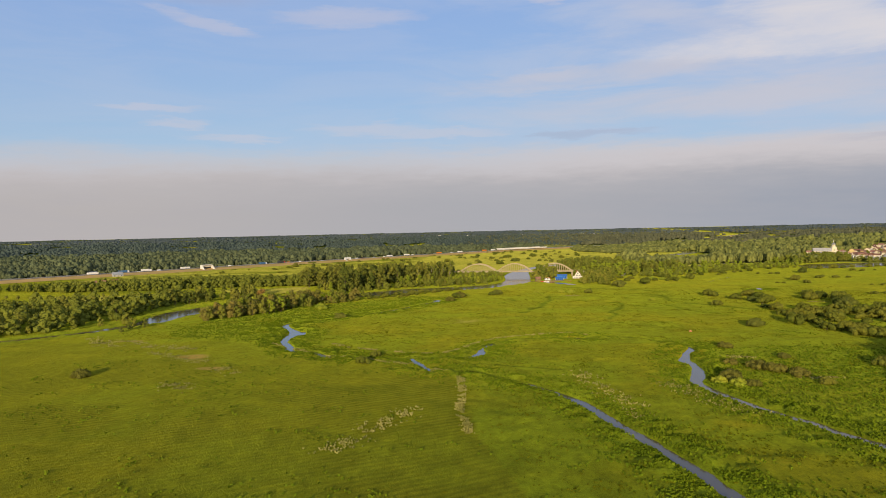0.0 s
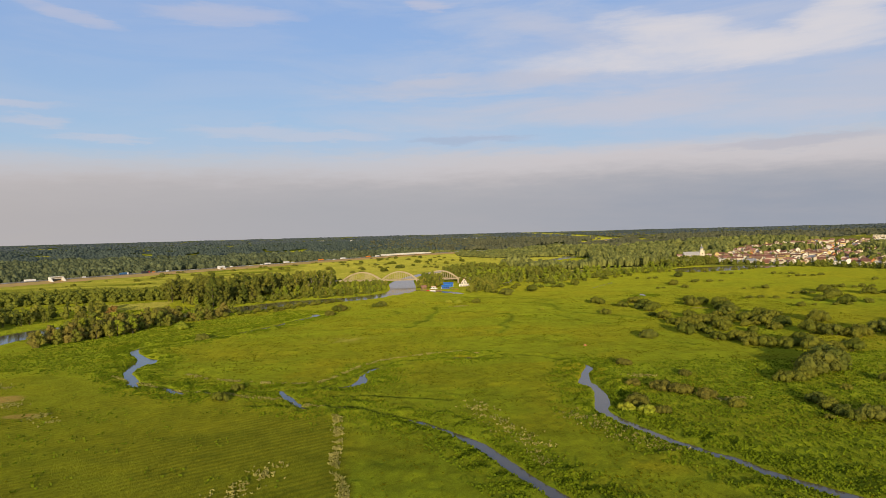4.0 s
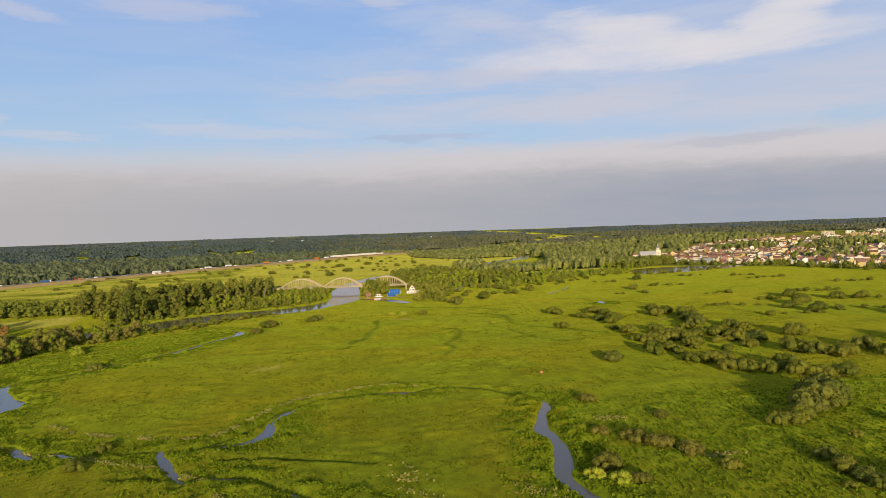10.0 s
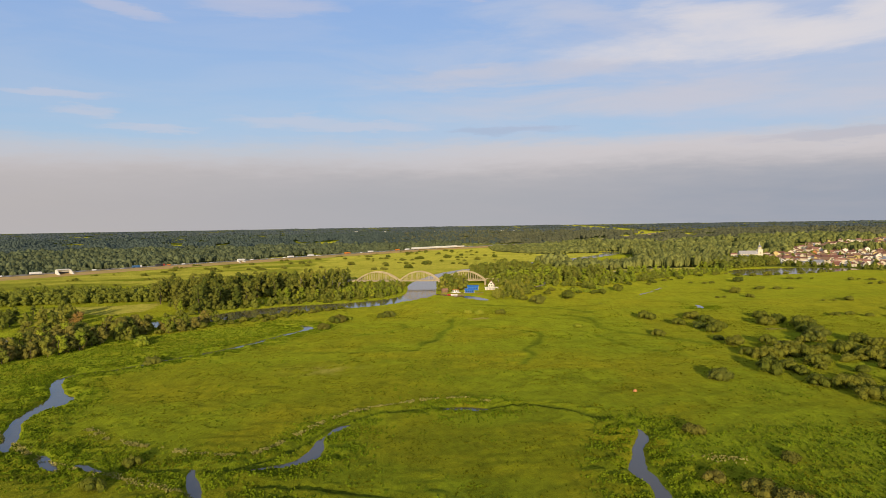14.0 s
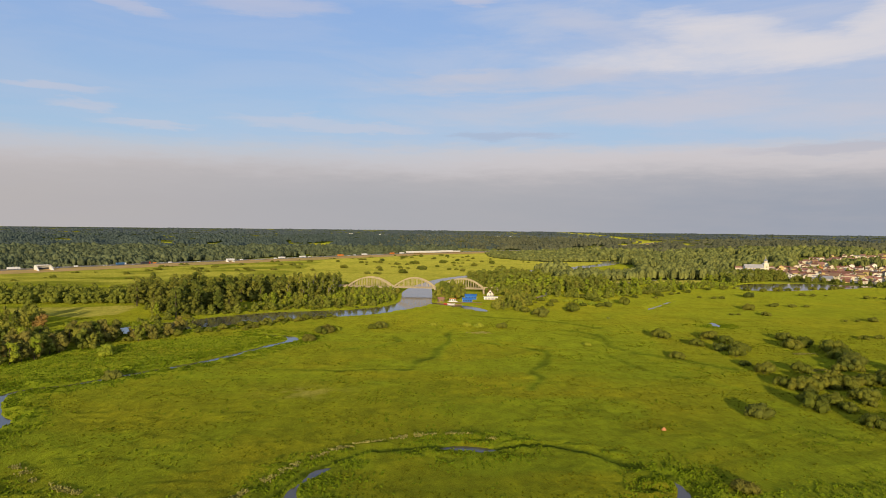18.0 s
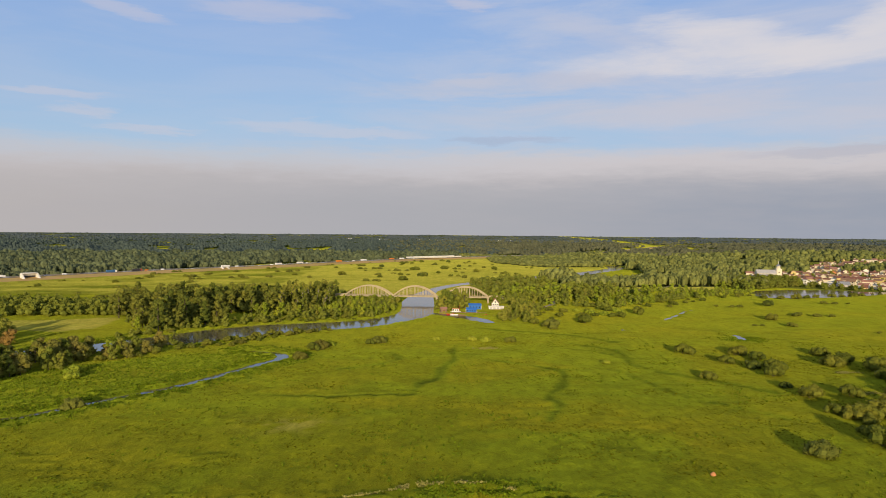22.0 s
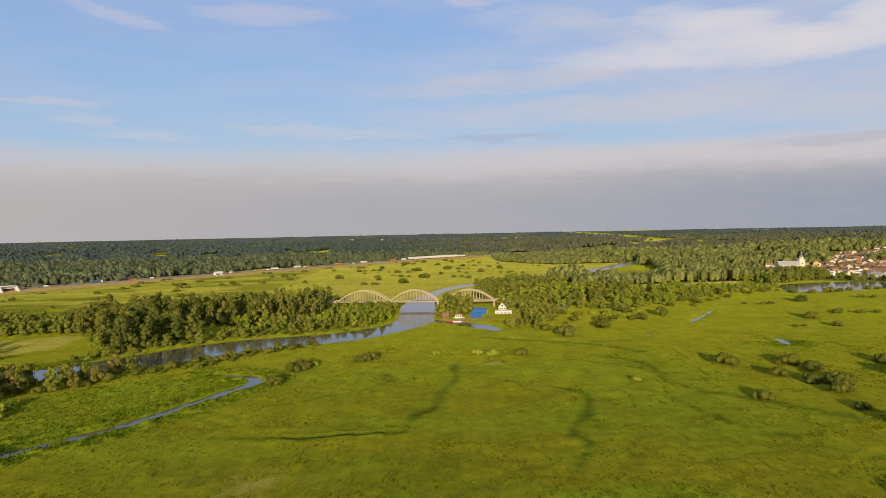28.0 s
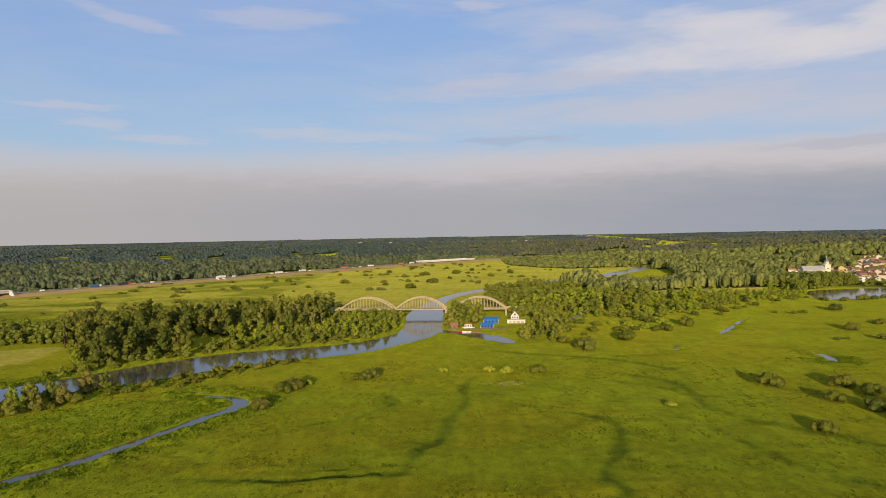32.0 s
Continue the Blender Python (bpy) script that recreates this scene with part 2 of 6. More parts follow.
M_PINE = material("hazed_pine_needles", (0.082, 0.106, 0.082), (0.056, 0.077, 0.068), 0.05, 0.9, bump=3.0, bump_scale=0.12, island=0.3, spec=0.04)
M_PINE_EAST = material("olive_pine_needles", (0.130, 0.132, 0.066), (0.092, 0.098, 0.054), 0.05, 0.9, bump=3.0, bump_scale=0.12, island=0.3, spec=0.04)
# distance haze put into the base colour of the last woods
M_HAZY_WOODS = material("haze_blue_needles", (0.092, 0.112, 0.104), (0.070, 0.090, 0.096), 0.006, 0.9, island=0.2, spec=0.04)
M_TUFT = material("sedge", (0.120, 0.116, 0.003), (0.088, 0.102, 0.003), 0.03, 0.9, island=0.45, spec=0.04)
M_LUSH = material("lush_sedge", (0.132, 0.178, 0.007), (0.096, 0.142, 0.006), 0.05, 0.9, island=0.5, spec=0.04)
M_REED = material("pale_reed", (0.33, 0.30, 0.085), (0.22, 0.215, 0.05), 0.2, 0.9, island=0.6, spec=0.04)
M_CONC = material("old_concrete", (0.47, 0.385, 0.235), (0.34, 0.275, 0.165), 0.7, 0.9, bump=0.02, bump_scale=6)
M_CONC_NEW = material("pale_concrete", (0.72, 0.70, 0.64), (0.60, 0.58, 0.52), 0.5, 0.85)
M_ASPH = material("asphalt", (0.24, 0.19, 0.13), (0.18, 0.145, 0.10), 0.05, 0.9, spec=0.0)
M_SOIL = material("bare_soil", (0.60, 0.38, 0.15), (0.48, 0.34, 0.11), 0.05, 0.95, spec=0.0)
M_SAND = material("sand_track", (0.34, 0.28, 0.17), (0.24, 0.21, 0.11), 0.2, 0.95)
M_WHITE = material("white_plaster", (0.82, 0.77, 0.65), (0.70, 0.65, 0.54), 0.5, 0.85, spread=0.15)
M_CREAM = material("cream_plaster", (0.74, 0.65, 0.46), (0.62, 0.54, 0.38), 0.5, 0.85, spread=0.2)
M_YELLOW = material("yellow_plaster", (0.66, 0.50, 0.20), (0.58, 0.43, 0.17), 0.5, 0.85, spread=0.2)
M_ORANGE = material("orange_plaster", (0.62, 0.27, 0.10), (0.52, 0.22, 0.08), 0.5, 0.85)
M_GREYW = material("grey_plaster", (0.48, 0.46, 0.43), (0.38, 0.36, 0.34), 0.5, 0.9)
M_TILE = material("red_roof_tiles", (0.31, 0.175, 0.10), (0.22, 0.13, 0.08), 1.2, 0.8, spread=0.5)
M_BROWNT = material("brown_roof_tiles", (0.20, 0.095, 0.055), (0.14, 0.07, 0.045), 1.2, 0.8, spread=0.4)
M_GREYT = material("grey_roof_sheet", (0.30, 0.31, 0.32), (0.22, 0.23, 0.24), 0.8, 0.55, spread=0.3)
M_BRICK = material("red_brick", (0.40, 0.13, 0.07), (0.30, 0.10, 0.055), 2.0, 0.9)
M_GLASS = material("window_glass", (0.035, 0.045, 0.055), (0.025, 0.03, 0.04), 0.5, 0.08, spec=0.6)
M_BLUE = material("blue_tarpaulin", (0.03, 0.17, 0.55), (0.02, 0.13, 0.42), 0.7, 0.6)
M_WOOD = material("weathered_wood", (0.30, 0.20, 0.11), (0.20, 0.13, 0.075), 2.0, 0.85, bump=0.01)
M_REDP = material("red_paint", (0.50, 0.05, 0.03), (0.40, 0.04, 0.025), 1.0, 0.4)
M_ORANP = material("orange_paint", (0.75, 0.24, 0.02), (0.62, 0.2, 0.02), 1.0, 0.45)
M_WHITEP = material("white_paint", (0.80, 0.79, 0.76), (0.72, 0.71, 0.68), 1.0, 0.4)
M_BLUEP = material("blue_paint", (0.06, 0.16, 0.32), (0.05, 0.13, 0.27), 1.0, 0.45)
M_DARKP = material("dark_paint", (0.05, 0.05, 0.055), (0.035, 0.035, 0.04), 1.0, 0.35)
M_SILVER = material("silver_paint", (0.55, 0.56, 0.58), (0.48, 0.49, 0.5), 1.0, 0.3, metal=0.4)
M_RUBBER = material("rubber", (0.02, 0.02, 0.02), (0.03, 0.03, 0.03), 3.0, 0.9)
M_STEEL = material("galvanised_steel", (0.50, 0.51, 0.52), (0.38, 0.39, 0.40), 1.0, 0.45, metal=0.6)


def ground_material():
    m = bpy.data.materials.new("marsh_ground")
    m.use_nodes = True
    n, l = m.node_tree.nodes, m.node_tree.links
    bsdf = n["Principled BSDF"]
    bsdf.inputs["Roughness"].default_value = 0.9
    bsdf.inputs["Specular IOR Level"].default_value = 0.0
    bsdf.inputs["Diffuse Roughness"].default_value = 1.0
    shn = n.new("ShaderNodeMapRange")
    shn.inputs["To Min"].default_value, shn.inputs["To Max"].default_value = 0.44, 0.0
    l_sheen = bsdf.inputs["Sheen Weight"]
    bsdf.inputs["Sheen Roughness"].default_value = 0.6
    bsdf.inputs["Sheen Tint"].default_value = (0.575, 0.615, 0.05, 1)
    tc = n.new("ShaderNodeTexCoord")
    at = n.new("ShaderNodeAttribute")
    at.attribute_name = "zone"
    sp = n.new("ShaderNodeSeparateColor")
    l.new(at.outputs["Color"], sp.inputs[0])
    swl = n.new("ShaderNodeAttribute")
    swl.attribute_name = "swale"
    dull = n.new("ShaderNodeMath")
    dull.operation, dull.use_clamp = "MULTIPLY_ADD", True
    l.new(swl.outputs["Fac"], dull.inputs[0])
    dull.inputs[1].default_value = 0.55
    l.new(at.outputs["Alpha"], dull.inputs[2])
    l.new(dull.outputs[0], shn.inputs["Value"])
    l.new(shn.outputs["Result"], l_sheen)

    def tnoise(scale, detail=5.0, stretch=None, rough=0.55):
        t = n.new("ShaderNodeTexNoise")
        t.inputs["Scale"].default_value, t.inputs["Detail"].default_value, t.inputs["Roughness"].default_value = scale, detail, rough
        if stretch:
            mp = n.new("ShaderNodeMapping")
            mp.inputs["Scale"].default_value = stretch
            l.new(tc.outputs["Object"], mp.inputs[0])
            l.new(mp.outputs[0], t.inputs["Vector"])
        else:
            l.new(tc.outputs["Object"], t.inputs["Vector"])
        return t.outputs["Fac"]

    def tstep(v, lo, hi, top=1.0):
        r = n.new("ShaderNodeMapRange")
        r.interpolation_type = "SMOOTHSTEP"
        l.new(v, r.inputs["Value"])
        r.inputs["From Min"].default_value, r.inputs["From Max"].default_value, r.inputs["To Max"].default_value = lo, hi, top
        return r.outputs["Result"]

    def tmix(f, a, b):
        x = n.new("ShaderNodeMix")
        x.data_type = "RGBA"
        for i, v in ((0, f), (6, a), (7, b)):
            if isinstance(v, tuple):
                x.inputs[i].default_value = (*v, 1)
            else:
                l.new(v, x.inputs[i])
        return x.outputs[2]

    big, mid, small, fine = tnoise(0.009), tnoise(0.05, 6.0), tnoise(0.35, 5.0, (1, 0.6, 1)), tnoise(1.7, 4.0)
    c = tmix(tstep(big, 0.38, 0.62), (0.143, 0.130, 0.005), (0.106, 0.119, 0.004))
    c = tmix(tstep(tnoise(0.028, 4.0, (1, 1.5, 1)), 0.47, 0.62, 0.5), c, (0.084, 0.092, 0.004))
    c = tmix(tstep(tnoise(0.075, 8.0, (1, 1.3, 1), 0.68), 0.52, 0.60, 0.34), c, (0.068, 0.078, 0.004))
    c = tmix(tstep(tnoise(0.21, 7.0, (1, 1.5, 1), 0.65), 0.57, 0.64, 0.55), c, (0.150, 0.135, 0.010))
    c = tmix(tstep(mid, 0.50, 0.72, 0.32), c, (0.066, 0.078, 0.004))
    lush = tmix(tstep(mid, 0.35, 0.65), (0.076, 0.112, 0.005), (0.116, 0.158, 0.006))
    c = tmix(sp.outputs[0], c, lush)
    c = tmix(sp.outputs[1], c, tmix(tstep(mid, 0.4, 0.6), (0.200, 0.172, 0.044), (0.238, 0.192, 0.052)))
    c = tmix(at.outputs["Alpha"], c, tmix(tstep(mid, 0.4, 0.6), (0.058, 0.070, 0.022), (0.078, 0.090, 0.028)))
    c = tmix(sp.outputs[2], c, tmix(tstep(small, 0.4, 0.6), (0.27, 0.135, 0.06), (0.20, 0.11, 0.045)))
    rw = n.new("ShaderNodeAttribute")
    rw.attribute_name = "rows"
    wv = n.new("ShaderNodeTexWave")
    wv.inputs["Scale"].default_value, wv.inputs["Distortion"].default_value, wv.inputs["Detail"].default_value = 0.115, 5.0, 3.0
    wv.inputs["Detail Scale"].default_value = 0.12
    mpw = n.new("ShaderNodeMapping")
    mpw.inputs["Rotation"].default_value = (0, 0, 1.05)
    l.new(tc.outputs["Object"], mpw.inputs[0])
    l.new(mpw.outputs[0], wv.inputs["Vector"])
    mown = tmix(wv.outputs["Fac"], (0.046, 0.049, 0.003), (0.110, 0.104, 0.005))
    c = tmix(rw.outputs["Fac"], c, mown)
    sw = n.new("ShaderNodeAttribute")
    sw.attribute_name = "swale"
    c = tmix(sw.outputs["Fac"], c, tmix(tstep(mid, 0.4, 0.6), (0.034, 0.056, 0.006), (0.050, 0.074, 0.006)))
    hv = n.new("ShaderNodeHueSaturation")
    l.new(c, hv.inputs["Color"])
    val = n.new("ShaderNodeMath")
    val.operation = "MULTIPLY_ADD"
    l.new(tstep(small, 0.34, 0.66), val.inputs[0])
    val.inputs[1].default_value = 0.44
    streak = tstep(tnoise(0.11, 4.0, (1, 0.45, 1)), 0.36, 0.64)
    base_v = n.new("ShaderNodeMath")
    base_v.operation = "MULTIPLY_ADD"
    l.new(streak, base_v.inputs[0])
    base_v.inputs[1].default_value, base_v.inputs[2].default_value = 0.32, 0.36
    l.new(base_v.outputs[0], val.inputs[2])
    val2 = n.new("ShaderNodeMath")
    val2.operation = "MULTIPLY_ADD"
    l.new(tstep(fine, 0.30, 0.70), val2.inputs[0])
    val2.inputs[1].default_value = 0.46
    l.new(val.outputs[0], val2.inputs[2])
    l.new(val2.outputs[0], hv.inputs["Value"])
    l.new(hv.outputs["Color"], bsdf.inputs["Base Color"])
    b1 = n.new("ShaderNodeBump")
    b1.inputs["Strength"].default_value, b1.inputs["Distance"].default_value = 1.0, 0.7
    l.new(tnoise(0.9, 6.0, None, 0.7), b1.inputs["Height"])
    l.new(b1.outputs["Normal"], bsdf.inputs["Normal"])
    return m


M_GROUND = ground_material()


def water_material():
    m = bpy.data.materials.new("river_water")
    m.use_nodes = True
    n, l = m.node_tree.nodes, m.node_tree.links
    bsdf = n["Principled BSDF"]
    bsdf.inputs["Base Color"].default_value = (0.100, 0.082, 0.052, 1)
    bsdf.inputs["Roughness"].default_value = 0.09
    bsdf.inputs["IOR"].default_value = 1.33
    tc = n.new("ShaderNodeTexCoord")
    t = n.new("ShaderNodeTexNoise")
    t.inputs["Scale"].default_value, t.inputs["Detail"].default_value = 0.5, 4.0
    l.new(tc.outputs["Object"], t.inputs["Vector"])
    b = n.new("ShaderNodeBump")
    b.inputs["Strength"].default_value, b.inputs["Distance"].default_value = 0.25, 0.06
    l.new(t.outputs["Fac"], b.inputs["Height"])
    l.new(b.outputs["Normal"], bsdf.inputs["Normal"])
    return m


M_WATER = water_material()


# ---- helpers for building ----
rng = np.random.default_rng(7)


def empty(name):
    return new(name)


def quad_mesh(name, quads, mat):
    """One mesh of loose four-cornered pieces, from an array (n, 4, 3)."""
    count = len(quads)
    me = bpy.data.meshes.new(name)
    me.vertices.add(4 * count)
    me.vertices.foreach_set("co", np.ascontiguousarray(quads, np.float32).ravel())
    me.loops.add(4 * count)
    me.loops.foreach_set("vertex_index", np.arange(4 * count, dtype=np.int32))
    me.polygons.add(count)
    me.polygons.foreach_set("loop_start", np.arange(0, 4 * count, 4, dtype=np.int32))
    me.update(calc_edges=True)
    me.materials.append(mat)
    return me


def grid_mesh(name, verts, rows, cols, mat, smooth=True):
    me = bpy.data.meshes.new(name)
    me.vertices.add(rows * cols)
    me.vertices.foreach_set("co", np.ascontiguousarray(verts, np.float32).ravel())
    i = (np.arange(rows - 1)[:, None] * cols + np.arange(cols - 1)[None]).ravel()
    faces = np.stack([i, i + 1, i + cols + 1, i + cols], 1).astype(np.int32)
    me.loops.add(faces.size)
    me.loops.foreach_set("vertex_index", faces.ravel())
    me.polygons.add(len(faces))
    me.polygons.foreach_set("loop_start", np.arange(0, faces.size, 4, dtype=np.int32))
    me.polygons.foreach_set("use_smooth", np.full(len(faces), smooth))
    me.update(calc_edges=True)
    me.materials.append(mat)
    return me


def part(name, data, mat, parent, label=""):
    """Links a bmesh or mesh as one object under a thing or part."""
    if isinstance(data, bmesh.types.BMesh):
        me = bpy.data.meshes.new(name)
        data.to_mesh(me)
        data.free()
        me.materials.append(mat)
    else:
        me = data
    ob = new(name, me)
    ob.parent = parent
    if label:
        ob["label"] = label
    return ob


def box_into(bm, x0, y0, z0, x1, y1, z1, bevel=0.0):
    made = bmesh.ops.create_cube(bm, size=1.0, matrix=Matrix.Translation(((x0 + x1) / 2, (y0 + y1) / 2, (z0 + z1) / 2)) @ Matrix.Diagonal((x1 - x0, y1 - y0, z1 - z0, 1)))
    if bevel:
        edges = list({e for v in made["verts"] for e in v.link_edges})
        bmesh.ops.bevel(bm, geom=edges, offset=bevel, segments=1, affect="EDGES")
    return bm


def box(x0, y0, z0, x1, y1, z1, bevel=0.0):
    return box_into(bmesh.new(), x0, y0, z0, x1, y1, z1, bevel)


def prism(profile, x0, x1):
    """A closed profile of (y, z) drawn out along x."""
    bm = bmesh.new()
    a = [bm.verts.new((x0, y, z)) for y, z in profile]
    b = [bm.verts.new((x1, y, z)) for y, z in profile]
    bm.faces.new(a)
    bm.faces.new(b[::-1])
    for i in range(len(a)):
        j = (i + 1) % len(a)
        bm.faces.new((a[j], a[i], b[i], b[j]))
    bmesh.ops.recalc_face_normals(bm, faces=bm.faces)
    return bm


def tube_into(bm, pts, radii, sides=7):
    rings = []
    for i, p in enumerate(pts):
        d = (Vector(pts[min(i + 1, len(pts) - 1)]) - Vector(pts[max(i - 1, 0)])).normalized()
        u = d.orthogonal().normalized()
        v = d.cross(u)
        rings.append([bm.verts.new(Vector(p) + radii[i] * (math.cos(6.2832 * k / sides) * u + math.sin(6.2832 * k / sides) * v)) for k in range(sides)])
    for a, b in zip(rings, rings[1:]):
        for k in range(sides):
            bm.faces.new((a[k], a[(k + 1) % sides], b[(k + 1) % sides], b[k]))
    bm.faces.new(rings[-1])
    return bm


def cylinder(x, y, z0, z1, r0, r1=None, sides=12):
    bm = bmesh.new()
    bmesh.ops.create_cone(bm, cap_ends=True, segments=sides, radius1=r0, radius2=r0 if r1 is None else r1, depth=z1 - z0, matrix=Matrix.Translation((x, y, (z0 + z1) / 2)))
    return bm


def put(ob, x, y, z, rz=0.0, s=1.0, sz=None):
    """A pose with a scale, for the first of a kind or, by stand(), for a copy."""
    return Matrix.LocRotScale((x, y, z), Euler((0, 0, radians(rz))), (s, s, sz or s))


def stand(kind, x, y, z, rz=0.0, s=1.0, sz=None):
    """The first call places the thing itself, later ones place copies."""
    m = put(kind["ob"], x, y, z, rz, s, sz)
    if not kind.get("used"):
        kind["used"] = True
        kind["ob"].matrix_basis = m
        kind["scale"] = Vector(kind["ob"].scale)
        return kind["ob"]
    k = kind["scale"]
    return copy_thing(kind["ob"], m @ Matrix.Diagonal((1 / k.x, 1 / k.y, 1 / k.z, 1)))


# ---- plan of the land ----
def lattice(ix, iy, seed):
    h = (ix.astype(np.int64) * 374761393 + iy.astype(np.int64) * 668265263 + seed * 1274126177) & 0x7FFFFFFF
    h = ((h ^ (h >> 13)) * 1274126177) & 0x7FFFFFFF
    return ((h ^ (h >> 16)) & 0xFFFF) / 65535.0


def vnoise(x, y, seed=0):
    ix, iy = np.floor(x), np.floor(y)
    fx, fy = x - ix, y - iy
    fx, fy = fx * fx * (3 - 2 * fx), fy * fy * (3 - 2 * fy)
    a, b = lattice(ix, iy, seed), lattice(ix + 1, iy, seed)
    c, d = lattice(ix, iy + 1, seed), lattice(ix + 1, iy + 1, seed)
    return (a + (b - a) * fx) * (1 - fy) + (c + (d - c) * fx) * fy


def fbm(x, y, seed=0, octaves=4):
    out, amp = 0.0, 0.5
    for o in range(octaves):
        out = out + amp * vnoise(x * 2**o, y * 2**o, seed + o)
        amp *= 0.5
    return out / (1 - 0.5**octaves)


def smooth01(v, lo, hi):
    u = np.clip((v - lo) / (hi - lo), 0, 1)
    return u * u * (3 - 2 * u)


def spline(points, step=4.0):
    """A smooth line through control points of any width."""
    p = np.array(points, float)
    p = np.concatenate([[2 * p[0] - p[1]], p, [2 * p[-1] - p[-2]]])
    out = []
    for i in range(1, len(p) - 2):
        n = max(2, int(np.linalg.norm(p[i + 1, :2] - p[i, :2]) / step))
        t = np.linspace(0, 1, n, endpoint=False)[:, None]
        a, b, c, d = p[i - 1 : i + 3]
        out.append(0.5 * (2 * b + (c - a) * t + (2 * a - 5 * b + 4 * c - d) * t**2 + (3 * b - a - 3 * c + d) * t**3))
    out.append(p[-2:-1])
    return np.concatenate(out)


def line_distance(x, y, line, reach=40.0):
    """Distance to a line of (x, y, half width), less the half width; beyond reach only a large number."""
    out = np.full(x.shape, 1e3)
    near = (x > line[:, 0].min() - reach) & (x < line[:, 0].max() + reach) & (y > line[:, 1].min() - reach) & (y < line[:, 1].max() + reach)
    px, py = x[near], y[near]
    best = np.full(px.shape, 1e3)
    for a, b in zip(line, line[1:]):
        ab = b[:2] - a[:2]
        if not len(px):
            break
        t = np.clip(((px - a[0]) * ab[0] + (py - a[1]) * ab[1]) / (ab @ ab + 1e-9), 0, 1)
        best = np.minimum(best, np.hypot(px - a[0] - t * ab[0], py - a[1] - t * ab[1]) - (a[2] + t * (b[2] - a[2])))
    out[near] = best
    return out


def inside(x, y, poly):
    x, y = np.asarray(x, float), np.asarray(y, float)
    hit = np.zeros(x.shape, bool)
    for (x0, y0), (x1, y1) in zip(poly, poly[1:] + poly[:1]):
        cross = (y0 > y) != (y1 > y)
        with np.errstate(divide="ignore", invalid="ignore"):
            hit ^= cross & (x < (x1 - x0) * (y - y0) / (y1 - y0 + 1e-12) + x0)
    return hit


RIVER = spline([(-420, 250, 5), (-330, 318, 5), (-285, 365, 4.5), (-256, 398, 4.5), (-241, 435, 8), (-241, 485, 14), (-232, 522, 14), (-205, 550, 14), (-170, 578, 16), (-136, 605, 20), (-108, 634, 23), (-82, 657, 22), (-52, 670, 20), (-24, 683, 18), (0, 708, 15), (17, 742, 14), (21, 790, 14), (22, 840, 15), (27, 900, 12), (40, 970, 8), (62, 1030, 9), (100, 1090, 11), (160, 1150, 14), (218, 1215, 14), (272, 1270, 15), (345, 1370, 15), (410, 1470, 15), (430, 1560, 15)], 6.0)
CREEK_NORTH = spline([(-76, 571, 0.8), (-62, 566, 1.8), (-54, 558, 2.8), (-54, 547, 3.0), (-61, 534.5, 2.9), (-71, 513, 2.6), (-85, 487, 2.3), (-98.5, 470, 2.1), (-115, 449, 1.7), (-125.5, 437, 1.5), (-135.6, 432, 1.4), (-140, 422, 1.5), (-135, 408, 1.7), (-126, 392, 2.2), (-121, 383, 5.0), (-122, 372, 3.0), (-121, 356, 1.8), (-113, 338, 1.8), (-108, 327, 1.0), (-104, 323, 0.2)], 3.0)
POOL_WEST = spline([(-94, 321, 0.1), (-91, 316, 1.5), (-86, 310, 1.3), (-83, 307, 0.1)], 2.0)
POOL_MID = spline([(-80, 312, 0.1), (-77, 310, 1.0), (-73, 306.5, 0.8), (-70, 305, 0.0)], 2.0)
CREEK_BRANCH = spline([(-46, 305, 0.6), (-44, 298, 1.1), (-39.5, 287, 1.1), (-36, 280, 1.0), (-33, 275, 0.6), (-28, 277, 0.4), (-20, 274.5, 0.3)], 2.0)
CREEK_SOUTH = spline([(-4, 260, 0.2), (5.6, 250.3, 0.6), (12.6, 239, 1.0), (17.5, 229.5, 1.4), (20.8, 221.6, 1.6), (25, 207, 1.6), (28.5, 195, 1.6), (32, 184, 1.7), (36.4, 169, 1.7), (40.2, 153.2, 1.8), (46, 120, 2.4), (52, 60, 2.6), (62, -20, 2.8)], 3.0)
POOL = spline([(-32, 302, 0.1), (-26, 304.5, 0.9), (-20, 307, 1.5), (-15.5, 312, 2.1), (-14.5, 320, 1.4), (-14.5, 328, 0.3), (-10, 339, 0.9), (-7, 342, 0.1)], 2.0)
ARC = spline([(24, 357.5, 0.4), (28, 357.5, 1.6), (34, 357, 2.3), (38, 356, 1.4), (41, 356, 0.3)], 2.0)
CREEK_EAST = spline([(84, 331, 0.3), (83, 322, 1.3), (77.5, 311, 1.7), (75, 303, 1.4), (72.3, 295, 2.4), (73.3, 285, 1.8), (71.7, 275, 2.2), (69.8, 267, 2.7), (67.3, 261, 3.2), (65.2, 254, 2.2), (66.5, 243, 1.5), (68.5, 234.5, 1.6), (73, 220, 1.6), (78, 209, 1.6), (83, 200, 1.7), (86, 189, 1.8), (92, 179, 2.0), (104, 150, 2.8), (125, 70, 3.0), (140, -20, 3.0)], 3.0)
CREEK_EAST[:, 2] *= 0.82
